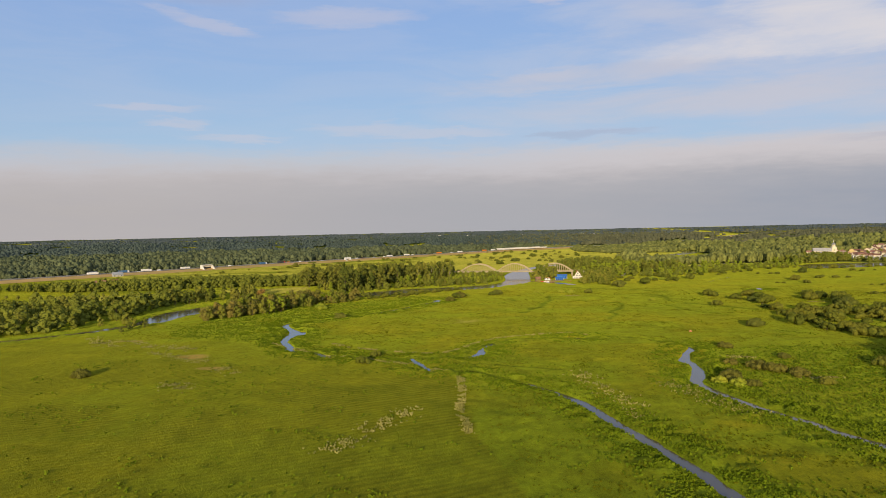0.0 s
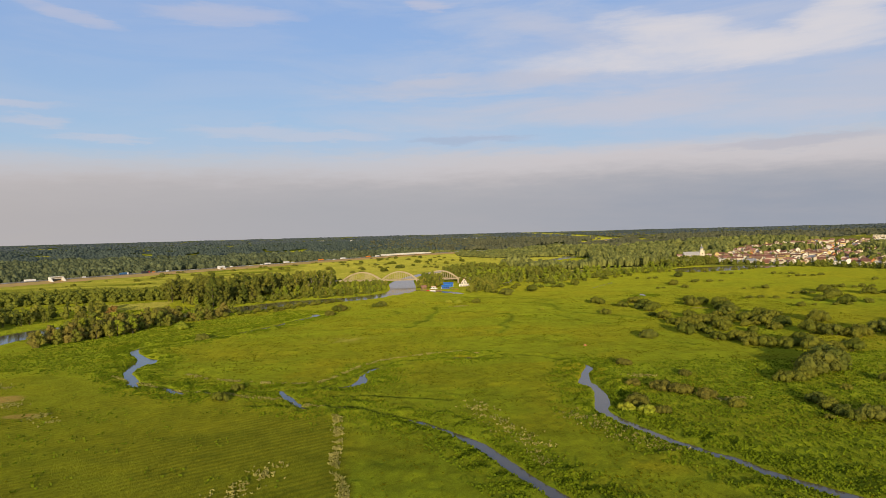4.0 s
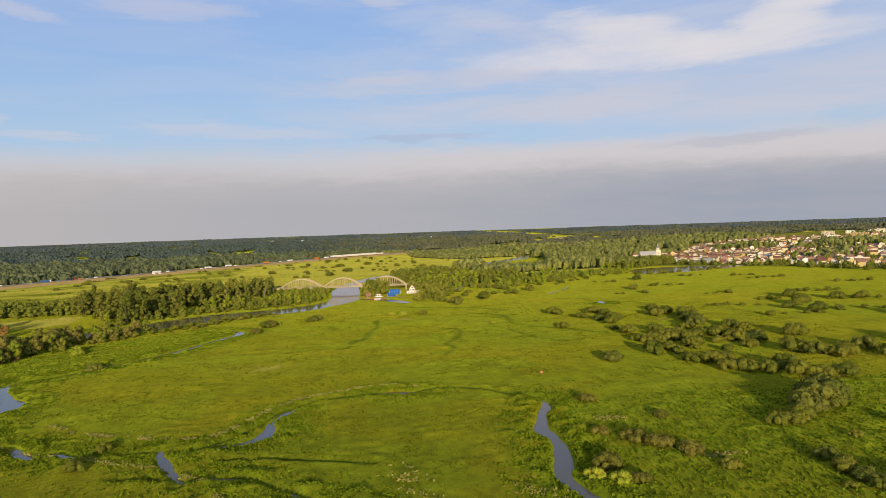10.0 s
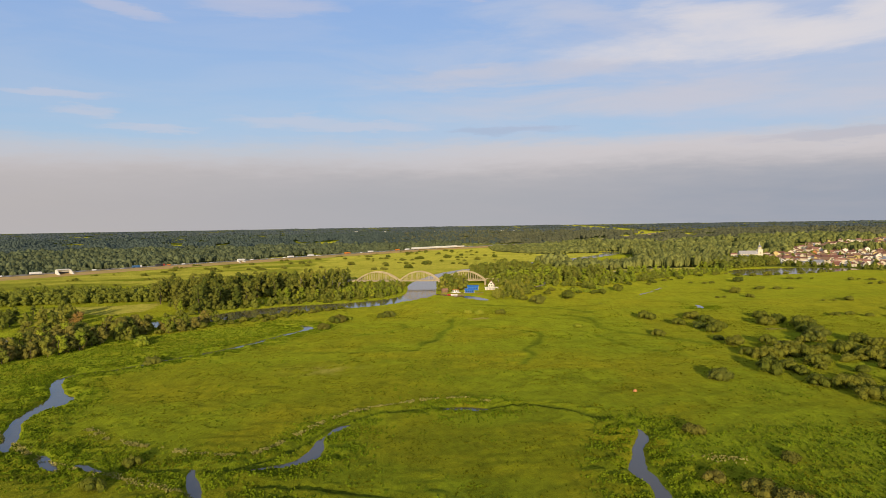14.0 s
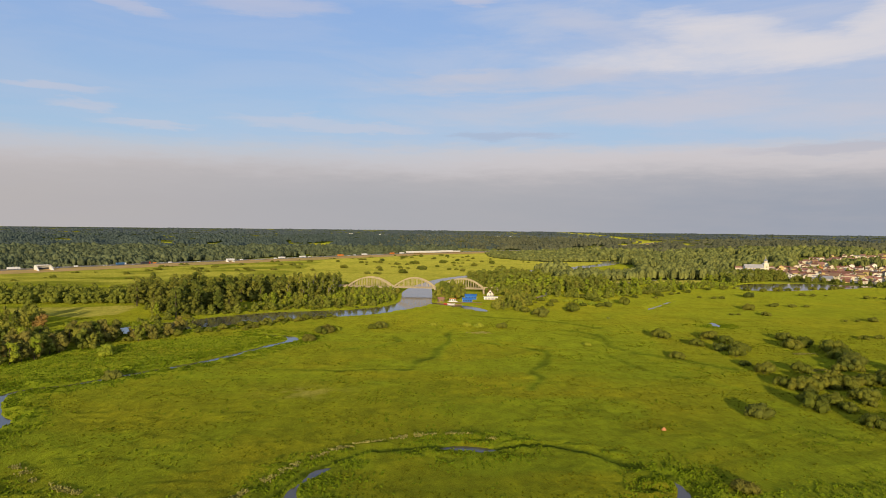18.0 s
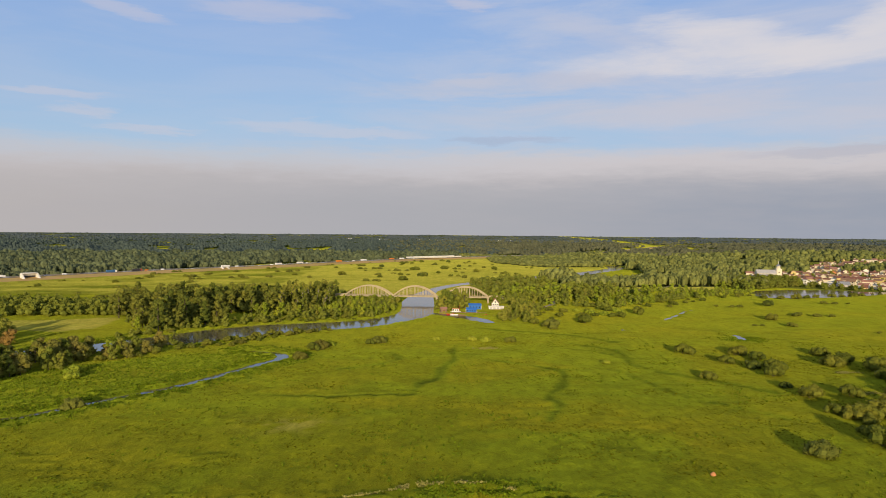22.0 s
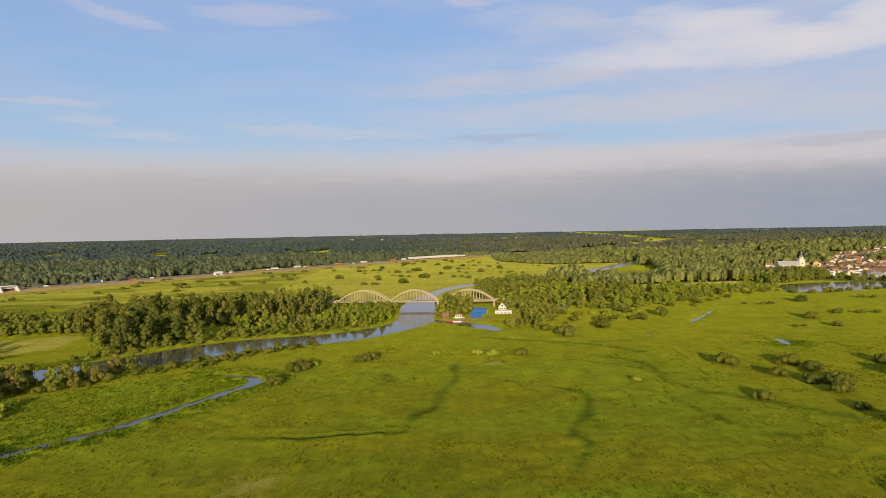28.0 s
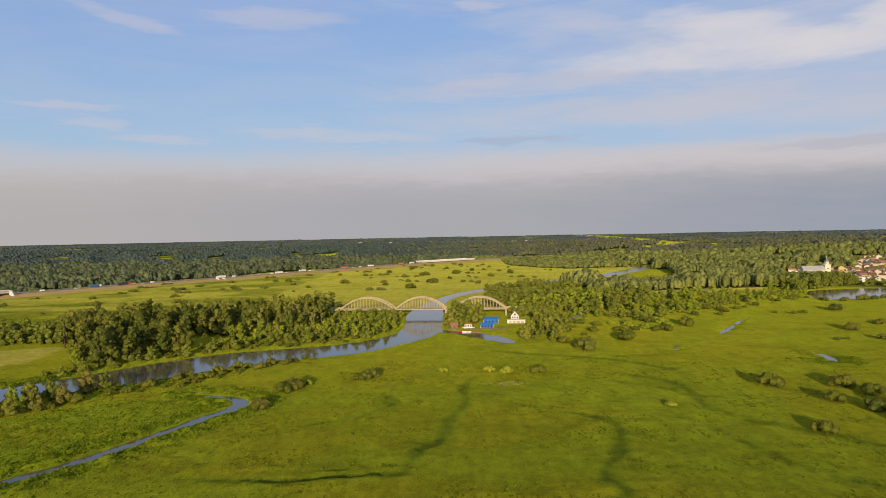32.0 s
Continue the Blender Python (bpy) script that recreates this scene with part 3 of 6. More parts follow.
# narrow overgrown ditches that join the pools
DITCHES = [spline(line, 2.0) for line in (
    [(-106, 325, 0.5), (-98, 322, 0.5), (-92, 315, 0.5), (-80, 310, 0.5), (-67, 304, 0.6), (-57, 304, 0.6), (-45.8, 304, 0.6), (-38.7, 302, 0.6), (-29.8, 306.7, 0.6), (-21.4, 317.5, 0.6), (-15.9, 331, 0.5), (-7.5, 345, 0.5), (2.2, 354, 0.7), (20, 358, 0.9), (38, 356, 0.9), (45, 358, 1.0), (58, 358, 1.0), (69, 350, 1.1), (75, 341, 1.0), (81, 335.5, 0.9), (84, 331, 0.6)],
    [(-33, 275.5, 0.6), (-28, 277, 0.6), (-20, 274.5, 0.6), (-16, 273.5, 0.6), (-4, 260, 0.6), (5.6, 250, 0.5)],
    [(-54, 283, 0.4), (-44, 279, 0.5), (-33, 275.5, 0.5)],
    [(-26, 291, 0.3), (-12, 288, 0.5), (4, 283, 0.5), (18, 277, 0.4)],
    [(14, 469, 0.5), (2, 468, 0.6), (-12, 466, 0.6), (-25, 465, 0.5)],
    [(26, 500, 0.5), (24, 494, 0.7), (19, 490, 0.6)],
)]
INLET = spline([(30, 748, 6), (46, 736, 6), (58, 720, 9), (67, 706, 7.5), (73, 692, 4)])
POND_A = spline([(208, 702, 0.2), (217, 714, 1.3), (233, 738, 1.0), (247, 758, 1.1), (262, 776, 0.0)])
POND_B = spline([(232, 637, 0.2), (229, 624, 1.4), (225, 609, 0.8)])
POND_C = spline([(160, 648, 0.2), (163, 656, 1.0), (165, 664, 0.3)])
POND_TOWN = spline([(408, 905, 14), (430, 922, 30), (455, 942, 44), (500, 955, 40), (545, 958, 20)])
CHANNELS = [RIVER, CREEK_NORTH, POOL_WEST, POOL_MID, CREEK_BRANCH, CREEK_SOUTH, POOL, ARC, CREEK_EAST, INLET, POND_A, POND_B, POND_C, POND_TOWN]
SWALES = [
    spline([(44, 596, 1.0), (38, 573, 1.6), (37, 545, 2), (30, 523, 2), (26, 499, 2), (19, 490, 1.8), (14, 469, 1.4), (2, 468, 1.0), (-12, 466, 0.9), (-25, 465, 0.8), (-48, 470, 0.6)]),
    spline([(50, 548, 0.8), (69, 532, 1.2), (86, 512, 2), (80, 484, 2.2), (70, 464, 2), (72, 451, 1.4), (64, 430, 0.8)]),
    spline([(79, 515, 1.0), (96, 517, 1.2), (113, 517, 1.4), (118, 500, 1.5), (122, 481, 1.4), (127, 463, 1.2), (137, 449, 1.2), (150, 430, 0.8)]),
    spline([(88, 596, 0.6), (105, 579, 1.0), (119, 566, 1.3), (128, 550, 1.0), (146, 540, 0.6)]),
    spline([(92, 626, 0.5), (99, 631, 0.8), (113, 641, 0.9), (130, 634, 0.7)]),
    spline([(-20, 520, 0.8), (-4, 530, 1.1), (8, 546, 1.2), (4, 566, 0.9)]),
    spline([(110, 598, 2), (130, 570, 2.5), (128, 530, 2), (136, 510, 3), (150, 495, 3), (168, 470, 2)]),
    spline([(60, 660, 2), (82, 648, 3), (118, 628, 3), (140, 600, 3)]),
]
ROAD = spline([(-860, 640, 9), (-700, 855, 9), (-594, 1003, 9), (-519, 1108, 9), (-456, 1202, 9), (-374, 1318, 9), (-309, 1396, 9), (-236, 1496, 9), (-149, 1615, 9), (-40, 1750, 9), (16, 1825, 9), (77, 1885, 9), (137, 1940, 9), (300, 2090, 9), (600, 2380, 9), (1000, 2800, 9)], 20.0)
FIELDS = [
    [(-262, 650), (-214, 640), (-196, 658), (-204, 716), (-241, 702), (-300, 692)],
    [(-420, 560), (-330, 590), (-318, 640), (-440, 640)],
    [(-560, 800), (-440, 840), (-410, 940), (-560, 930)],
]
CLEARING = [(188, 948), (215, 938), (262, 948), (300, 968), (395, 985), (402, 1032), (382, 1098), (330, 1066), (288, 1030), (248, 1000), (200, 978)]
TOWN = [(470, 1070), (482, 1020), (558, 955), (632, 885), (655, 785), (702, 742), (800, 640), (1700, 1400), (1650, 2100), (1150, 1800), (760, 1720), (560, 1330)]


LUSH_EAST = [(72, 262), (86, 312), (120, 330), (160, 318), (230, 330), (300, 320), (260, 230), (170, 160), (104, 158), (76, 222)]
LUSH_WEST = [(-58, 562), (-110, 560), (-160, 520), (-225, 430), (-190, 370), (-140, 352), (-122, 395), (-136, 424), (-112, 452), (-84, 486), (-62, 530)]
MEADOW_NORTH = [(30, 900), (75, 1000), (118, 1062), (190, 1140), (246, 1232), (292, 1262), (352, 1360), (404, 1452), (388, 1512), (322, 1508), (280, 1500), (242, 1556), (226, 1610), (198, 1668), (182, 1770), (150, 1850), (140, 1990), (-200, 1990), (-200, 900)]


def channel_distance(x, y):
    d = np.full(x.shape, 1e3)
    for line in CHANNELS:
        d = np.minimum(d, line_distance(x, y, line))
    return d


def ditch_distance(x, y):
    d = np.full(x.shape, 1e3)
    for line in DITCHES:
        d = np.minimum(d, line_distance(x, y, line))
    return d


def road_side(x, y):
    """Positive beyond the motorway, seen from the river."""
    rx = np.interp(y, ROAD[:, 1], ROAD[:, 0])
    return rx - x


def depth(r):
    """The distance at which level land would be seen where the rising far land lies."""
    return r + 0.00206 * np.clip(r - 2200, 0, None) ** 2


def rise(x, y):
    r = np.hypot(x - 10, y - 140)
    far = 66.0 * (1 - r / depth(np.minimum(r, 4700)))
    far = np.where(r > 4700, 66.0 * (1 - 4700 / depth(4700.0)), far)
    hill = smooth01(r, 980, 2050) * smooth01(np.degrees(np.arctan2(x - 10, y - 140)), 21, 29) * (1 - smooth01(r, 2200, 3300))
    return far + 17.0 * hill - 90.0 * np.clip((r - 4700) / 900, 0, 1)


def relief(x, y):
    return 0.18 + (fbm(x / 34, y / 34, 3) - 0.5) * 0.7 + (fbm(x / 7, y / 7, 9, 3) - 0.5) * 0.5


def wooded(x, y):
    """1 where closed woods stand, far from the camera."""
    x, y = np.asarray(x, float), np.asarray(y, float)
    side = road_side(x, y)
    r = np.hypot(x - 10, y - 140)
    beyond = (side > 30 + 75 * smooth01(fbm(x / 90, y / 90, 17), 0.45, 0.75)) & (y > 700)
    right = (x > 205 + 40 * (fbm(y / 90, x / 90, 5) - 0.5)) & (y > 1010 + 0.12 * (x - 200)) & (side < -40)
    right |= (y > 1990) & (side < -40)
    right &= ~inside(x, y, MEADOW_NORTH)
    # glades: small ones near, long ones across the view farther off
    turn = np.arctan2(x - 10, y - 140)
    glade = np.where(r < 2300, fbm(x / 75, y / 75, 21) > 0.70, fbm(turn * 26, depth(r) / 640, 23) > 0.655)
    open_land = inside(x, y, TOWN) | glade
    far_town = inside(x, y, TOWN) & ((fbm(x / 130, y / 130, 33) > 0.68) | ((np.degrees(np.arctan2(x - 10, y - 100)) < 29.5) & (fbm(x / 60, y / 60, 34) > 0.38) & (y > 1240)))
    river = (line_distance(x, y, RIVER, 60) < 9) | inside(x, y, [(238, 1100), (345, 1125), (440, 1420), (330, 1400), (262, 1255)])
    return ((beyond | right) & ~open_land & ~river) | (far_town & ~river)


def axis_lines(spans):
    out = []
    for a, b, step in spans:
        out.append(np.linspace(a, b, max(2, int(round((b - a) / step))), endpoint=False))
    return np.concatenate(out + [[spans[-1][1]]])


GX = axis_lines([(-5800, -4800, 330), (-4800, -1500, 110), (-1500, -700, 60), (-700, -340, 16), (-340, -145, 3.2), (-145, 105, 1.2), (105, 280, 3.2), (280, 560, 7), (560, 1000, 30), (1000, 2000, 70), (2000, 4800, 110), (4800, 5800, 330)])
GY = axis_lines([(-1200, -60, 140), (-60, 130, 12), (130, 240, 1.5), (240, 370, 1.1), (370, 420, 1.5), (420, 580, 1.7), (580, 770, 2.2), (770, 1110, 5), (1110, 1600, 16), (1600, 2400, 40), (2400, 5000, 100), (5000, 5900, 300)])
gx, gy = (a.ravel() for a in np.meshgrid(GX, GY))
wob = (fbm(gx / 5, gy / 5, 40, 3) - 0.5) * 2.2
chan = channel_distance(gx, gy) + wob * 0.8 * (1 + 1.3 * ((gx > 140) & (gy > 560)))
swale = np.full(gx.shape, 1e3)
for s_line in SWALES:
    swale = np.minimum(swale, line_distance(gx, gy, s_line) + (fbm(gx / 9, gy / 9, 51, 3) - 0.5) * 4)
ditch = ditch_distance(gx, gy) + wob * 0.2
bank = smooth01(chan, 0.6, 7.0)
gz = rise(gx, gy) + relief(gx, gy) * bank
gz = np.where(chan > 1.6, np.maximum(gz - 0.35 * (1 - smooth01(swale, -2.5, 2.5)) * bank, -0.14), gz)
lushy = np.maximum((1 - smooth01(chan, 4, 22)) * smooth01(chan, 1.2, 3.0), 0.6 * (1 - smooth01(ditch, 2, 9))) * smooth01(gy, 900, 700)
gz = gz + lushy * 0.85 * smooth01(fbm(gx / 3.4, gy / 3.4, 44, 2), 0.42, 0.68) * (0.3 + smooth01(fbm(gx / 15, gy / 15, 46, 2), 0.4, 0.6))
MOWN = [(-330, 60), (20, 60), (-14, 190), (-21, 250), (-28, 274), (-50, 291), (-76, 304), (-102, 324), (-123, 346), (-150, 352), (-235, 352), (-330, 300)]
mown = inside(gx, gy, MOWN)
gz = gz + (1 - lushy) * (1 - 0.85 * mown) * (0.26 + 0.14 * smooth01(fbm(gx / 70, gy / 50, 45, 2), 0.45, 0.65)) * smooth01(fbm(gx / 4.6, gy / 3.4, 47, 2), 0.40, 0.72) * (0.35 + 0.65 * smooth01(fbm(gx / 22, gy / 16, 49, 2), 0.35, 0.6)) * smooth01(gy, 900, 700) * smooth01(chan, 1.2, 3.0)
gz = np.where(chan < 1.8, np.clip(0.05 - 0.55 * (1.0 - chan), -1.6, None) * (1 - bank) + gz * bank, gz)
gz = np.where((chan > 1.8) & (ditch < 1.6), gz * smooth01(ditch, 0.0, 1.6) - 0.27 * (1 - smooth01(ditch, 0.0, 1.6)), gz)
gz = np.where(line_distance(gx, gy, ROAD, 80) < 34, np.minimum(gz, rise(gx, gy) - 0.5), gz)
zone = np.zeros((gx.size, 4), np.float32)
wet = (1 - smooth01(np.minimum(chan, ditch + 8), 3, 19)) * smooth01(fbm(gx / 16, gy / 16, 60), 0.25, 0.5)
north = smooth01(fbm(gx / 60, gy / 40, 70), 0.45, 0.62) * 0.75
rank = (inside(gx, gy, LUSH_EAST) | inside(gx, gy, LUSH_WEST)) * (0.35 + 0.65 * smooth01(fbm(gx / 18, gy / 14, 73), 0.3, 0.6))
zone[:, 0] = np.clip(np.maximum.reduce([wet, north, 1 - smooth01(swale, -1, 3), rank]), 0, 1)
zone[:, 0] *= 1 - 0.6 * smooth01(gy, 520, 640)
dry = np.zeros(gx.shape)
for f_poly in FIELDS:
    dry = np.maximum(dry, inside(gx, gy, f_poly) * 0.9)
dry = np.maximum(dry, inside(gx, gy, CLEARING) * 0.8)
meadow = ((gy > 900) & (road_side(gx, gy) < 0) & ((gx < 205) | inside(gx, gy, MEADOW_NORTH))) * 0.65
meadow = np.maximum(meadow, 0.35 * ((np.hypot(gx, gy) > 1500) & (wooded(gx, gy) == 0)))
old = np.exp(-(((gx + 28) / 13) ** 2 + ((gy - 425) / 8) ** 2)) * 0.8 * smooth01(fbm(gx / 5, gy / 5, 77), 0.4, 0.6)
zone[:, 1] = np.clip(np.maximum.reduce([dry, meadow, old]), 0, 1)
zone[:, 0] *= 1 - zone[:, 1]
moor = np.exp(-(((gx - 39) / 6) ** 2 + ((gy - 746) / 4.0) ** 2)) + np.exp(-(((gx - 62) / 16) ** 2 + ((gy - 752) / 3) ** 2)) * 0.8 + np.exp(-(((gx - 92) / 12) ** 2 + ((gy - 770) / 3) ** 2)) * 0.6
bare = moor + np.exp(-(((gx + 151) / 9) ** 2 + ((gy - 311) / 7) ** 2)) + np.exp(-(((gx + 131) / 7) ** 2 + ((gy - 283) / 4) ** 2)) * 0.8 + np.exp(-(((gx + 208) / 12) ** 2 + ((gy - 358) / 4) ** 2)) * 0.6
zone[:, 2] = np.clip(smooth01(bare * (0.4 + 1.2 * fbm(gx / 6, gy / 6, 81)), 0.3, 0.6), 0, 1)
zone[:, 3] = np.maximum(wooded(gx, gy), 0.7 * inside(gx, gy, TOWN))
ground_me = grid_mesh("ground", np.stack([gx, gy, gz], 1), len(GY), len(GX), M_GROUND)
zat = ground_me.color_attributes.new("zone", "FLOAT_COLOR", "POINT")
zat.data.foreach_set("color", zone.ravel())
rat = ground_me.attributes.new("rows", "FLOAT", "POINT")
rat.data.foreach_set("value", (mown * (1 - zone[:, 2]) * (0.45 + 0.55 * smooth01(fbm(gx / 40, gy / 40, 91), 0.35, 0.6))).astype(np.float32))
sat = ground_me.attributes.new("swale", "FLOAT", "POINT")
# first term paints ditch beds dark, for reed shade on their water
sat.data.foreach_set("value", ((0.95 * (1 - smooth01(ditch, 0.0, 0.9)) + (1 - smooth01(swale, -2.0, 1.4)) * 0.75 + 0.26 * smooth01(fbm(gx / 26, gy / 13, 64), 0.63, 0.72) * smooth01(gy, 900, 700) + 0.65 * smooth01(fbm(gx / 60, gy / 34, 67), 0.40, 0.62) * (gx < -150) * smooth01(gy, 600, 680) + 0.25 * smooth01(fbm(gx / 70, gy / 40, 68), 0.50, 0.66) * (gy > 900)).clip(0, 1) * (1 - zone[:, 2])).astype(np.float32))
ground = tagged(new("ground", ground_me), "flat yellow-green marsh meadow with winding channels", "ground", kind="structure")

WATER_Z = -0.32
wx, wy = np.meshgrid(np.linspace(-520, 620, 20), np.linspace(-60, 1600, 28))
water = tagged(new("water", grid_mesh("water", np.stack([wx.ravel(), wy.ravel(), np.full(wx.size, WATER_Z)], 1), 28, 20, M_WATER)), "still dark river and creek water mirroring the sky", "water", kind="structure")


GZ = gz.reshape(len(GY), len(GX))


def ground_z(x, y):
    """The ground's height, between its grid lines."""
    x, y = np.atleast_1d(np.asarray(x, float)), np.atleast_1d(np.asarray(y, float))
    i = np.clip(np.searchsorted(GX, x) - 1, 0, len(GX) - 2)
    j = np.clip(np.searchsorted(GY, y) - 1, 0, len(GY) - 2)
    u, v = (x - GX[i]) / (GX[i + 1] - GX[i]), (y - GY[j]) / (GY[j + 1] - GY[j])
    return (GZ[j, i] * (1 - u) + GZ[j, i + 1] * u) * (1 - v) + (GZ[j + 1, i] * (1 - u) + GZ[j + 1, i + 1] * u) * v


# ---- trees ----
def leaf_quads(centres, normals, size, r, jitter=0.32):
    """Bent leaf clumps that lie roughly across the given normals."""
    n = len(centres)
    nrm = normals + r.normal(0, jitter, (n, 3))
    nrm /= np.linalg.norm(nrm, axis=1, keepdims=True) + 1e-9
    ref = r.normal(0, 1, (n, 3))
    u = np.cross(nrm, ref)
    u /= np.linalg.norm(u, axis=1, keepdims=True) + 1e-9
    v = np.cross(nrm, u)
    a, b = size * r.uniform(0.6, 1.3, (n, 1)), size * r.uniform(0.45, 1.0, (n, 1))
    bend = nrm * size * 0.28
    q = np.stack([centres - a * u - bend, centres - b * v + bend, centres + a * u - bend, centres + b * v * r.uniform(0.6, 1.2, (n, 1)) + bend], 1)
    return q


def lobe_hull(cs, rs, r, squash=0.92, rings=3, sides=6, fill=0.80):
    """Uneven closed lumps inside a crown, as loose quads."""
    el = np.linspace(-0.9, 1.5, rings + 1)
    az = np.linspace(0, 6.2832, sides, endpoint=False)
    out = []
    for c, q in zip(cs, rs):
        k = fill * q * r.uniform(0.8, 1.15, (rings + 1, sides))
        turn = r.uniform(0, 1.0)
        p = np.stack([k * np.cos(el)[:, None] * np.cos(az + turn), k * np.cos(el)[:, None] * np.sin(az + turn), k * np.sin(el)[:, None] * squash], 2) + c
        n = np.roll(p, -1, 1)
        out.append(np.stack([p[:-1], n[:-1], n[1:], p[1:]], 2).reshape(-1, 4, 3))
    return np.concatenate(out)


def crown_points(r, height, radius, base, lobes, count, narrow=1.0):
    cs, rs = [], []
    for i in range(lobes):
        u = (i + 0.5) / lobes
        z = base + (height - base) * (0.12 + 0.80 * u)
        spread = radius * 0.72 * math.sin(math.pi * min(0.95, 0.22 + 0.74 * u)) ** narrow
        ang, d = r.uniform(0, 6.28), spread * math.sqrt(r.uniform(0.05, 1))
        cs.append((d * math.cos(ang), d * math.sin(ang), z))
        rs.append(radius * r.uniform(0.26, 0.60) * (1.0 - 0.35 * u))
    cs, rs = np.array(cs), np.array(rs)
    w = rs**2 / (rs**2).sum()
    k = r.choice(lobes, count, p=w)
    d = r.normal(0, 1, (count, 3))
    d /= np.linalg.norm(d, axis=1, keepdims=True)
    d[:, 2] = np.where(d[:, 2] < -0.3, -d[:, 2] * 0.5, d[:, 2])
    shell = 0.72 + 0.55 * r.uniform(0, 1, (count, 1)) ** 1.3
    pts = cs[k] + d * rs[k][:, None] * shell * np.array([1, 1, 0.92])
    return pts, d, cs, rs


def tree_kind(name, seed, height, radius, base, lobes, count, leaf, leaf_mat, bark, label, category="tree", narrow=1.0):
    r = np.random.default_rng(seed)
    ob = tagged(empty(name), label, category)
    pts, nrm, cs, rs = crown_points(r, height, radius, base, lobes, count, narrow)
    bm = bmesh.new()
    lean = r.normal(0, 0.25, 2)
    rt = 0.012 * height + 0.08
    stem = [(0, 0, -0.4), (lean[0] * 0.3, lean[1] * 0.3, height * 0.3), (lean[0], lean[1], height * 0.62), (lean[0] * 1.2, lean[1] * 1.2, height * 0.9)]
    tube_into(bm, stem, [rt * 1.25, rt, rt * 0.6, rt * 0.15], 7)
    for c in cs[:: max(1, lobes // 6)]:
        z0 = max(base * 0.7, c[2] * 0.62)
        tube_into(bm, [(lean[0] * z0 / height, lean[1] * z0 / height, z0), (c[0] * 0.55, c[1] * 0.55, (z0 + c[2]) / 2 + 0.2), tuple(c)], [rt * 0.45, rt * 0.28, rt * 0.08], 5)
    part("trunk", bm, bark, ob)
    leaves, hull = leaf_quads(pts, nrm, leaf, r), lobe_hull(cs, rs, r)
    part("crown", quad_mesh("crown", np.concatenate([hull, leaves]), leaf_mat), leaf_mat, ob)
    big = np.argsort(-rs)[:11]
    return {"ob": ob, "h": height, "quads": leaves[::4], "hull": lobe_hull(cs[big], rs[big] * 1.12, r, 0.92, 3, 5), "mat": leaf_mat}


def bush_kind(name, seed, height, radius, count, leaf, leaf_mat, label):
    r = np.random.default_rng(seed)
    ob = tagged(empty(name), label, "bush")
    lobes = 17
    far, ang = 0.64 * np.sqrt(r.uniform(0.02, 1, lobes)), r.uniform(0, 6.2832, lobes)
    cs = np.stack([radius * far * np.cos(ang) * 1.1, radius * far * np.sin(ang), height * (0.64 - 0.95 * far**2 + r.uniform(-0.08, 0.08, lobes))], 1)
    rs = r.uniform(0.22, 0.38, lobes) * radius
    k = r.choice(lobes, count)
    d = r.normal(0, 1, (count, 3))
    d /= np.linalg.norm(d, axis=1, keepdims=True)
    pts = cs[k] + d * rs[k][:, None] * (0.84 + 0.36 * r.uniform(0, 1, (count, 1)) ** 1.3) * np.array([1, 1, 0.9])
    pts[:, 2] = np.abs(pts[:, 2]) + 0.05
    for c in cs[:3]:
        bm = tube_into(bmesh.new(), [(c[0] * 0.15, c[1] * 0.15, -0.3), (c[0] * 0.6, c[1] * 0.6, c[2] * 0.6), tuple(c)], [0.10, 0.07, 0.02], 5)
        part("stem", bm, M_BARK, ob)
    leaves, hull = leaf_quads(pts, d, leaf, r, 0.34), lobe_hull(cs, rs, r, 0.92, 3, 6, 0.84)
    part("foliage", quad_mesh("foliage", np.concatenate([hull, leaves]), leaf_mat), leaf_mat, ob)
    return {"ob": ob, "h": height, "quads": leaves[::3], "hull": hull, "mat": leaf_mat}


TALL = [tree_kind("alder_tree", 100 + i, 19 + i, 4.6 + 0.3 * i, 0.4, 20, 800, 0.44, M_LEAF_DARK, M_BARK, "tall dark green alder in the riverside wood", narrow=0.7) for i in range(4)]
POPLAR = [tree_kind("poplar_tree", 120 + i, 22, 3.6, 0.5, 20, 740, 0.44, M_LEAF_MID, M_BARK_PALE, "tall slender olive-green poplar in the riverside wood", narrow=0.5) for i in range(3)]
WILLOW = [tree_kind("willow_tree", 140 + i, 11, 4.8, 0.2, 16, 680, 0.38, M_LEAF_MID, M_BARK, "rounded grey-green willow beside the river") for i in range(4)]
OLIVE = [tree_kind("olive_willow_tree", 150 + i, 10, 4.8, 0.2, 16, 680, 0.38, M_LEAF_OLIVE, M_BARK, "spreading olive-brown willow on the river bank") for i in range(3)]
YOUNG = [tree_kind("young_tree", 160 + i, 8, 3.2, 0.6, 12, 480, 0.35, M_LEAF_BRIGHT, M_BARK, "young bright yellow-green tree on the bank") for i in range(3)]
BUSH = [bush_kind("willow_bush", 200 + i, 4.6, 5.0, 1050, 0.25, M_LEAF_BUSH, "rounded olive-green willow bush in the marsh") for i in range(4)]
DARKBUSH = [bush_kind("alder_bush", 220 + i, 5.2, 5.0, 1050, 0.26, M_LEAF_DARK, "dark green alder bush casting a long shadow") for i in range(2)]
LIGHTBUSH = [bush_kind("young_bush", 230 + i, 4.0, 5.0, 760, 0.30, M_LEAF_BRIGHT, "bright yellow-green bush in tall sedge") for i in range(2)]
BROWNBUSH = [bush_kind("dry_bush", 240 + i, 3.6, 5.0, 900, 0.30, M_LEAF_BROWN, "half-dry brownish bush beside the creek") for i in range(2)]


MASS = {}


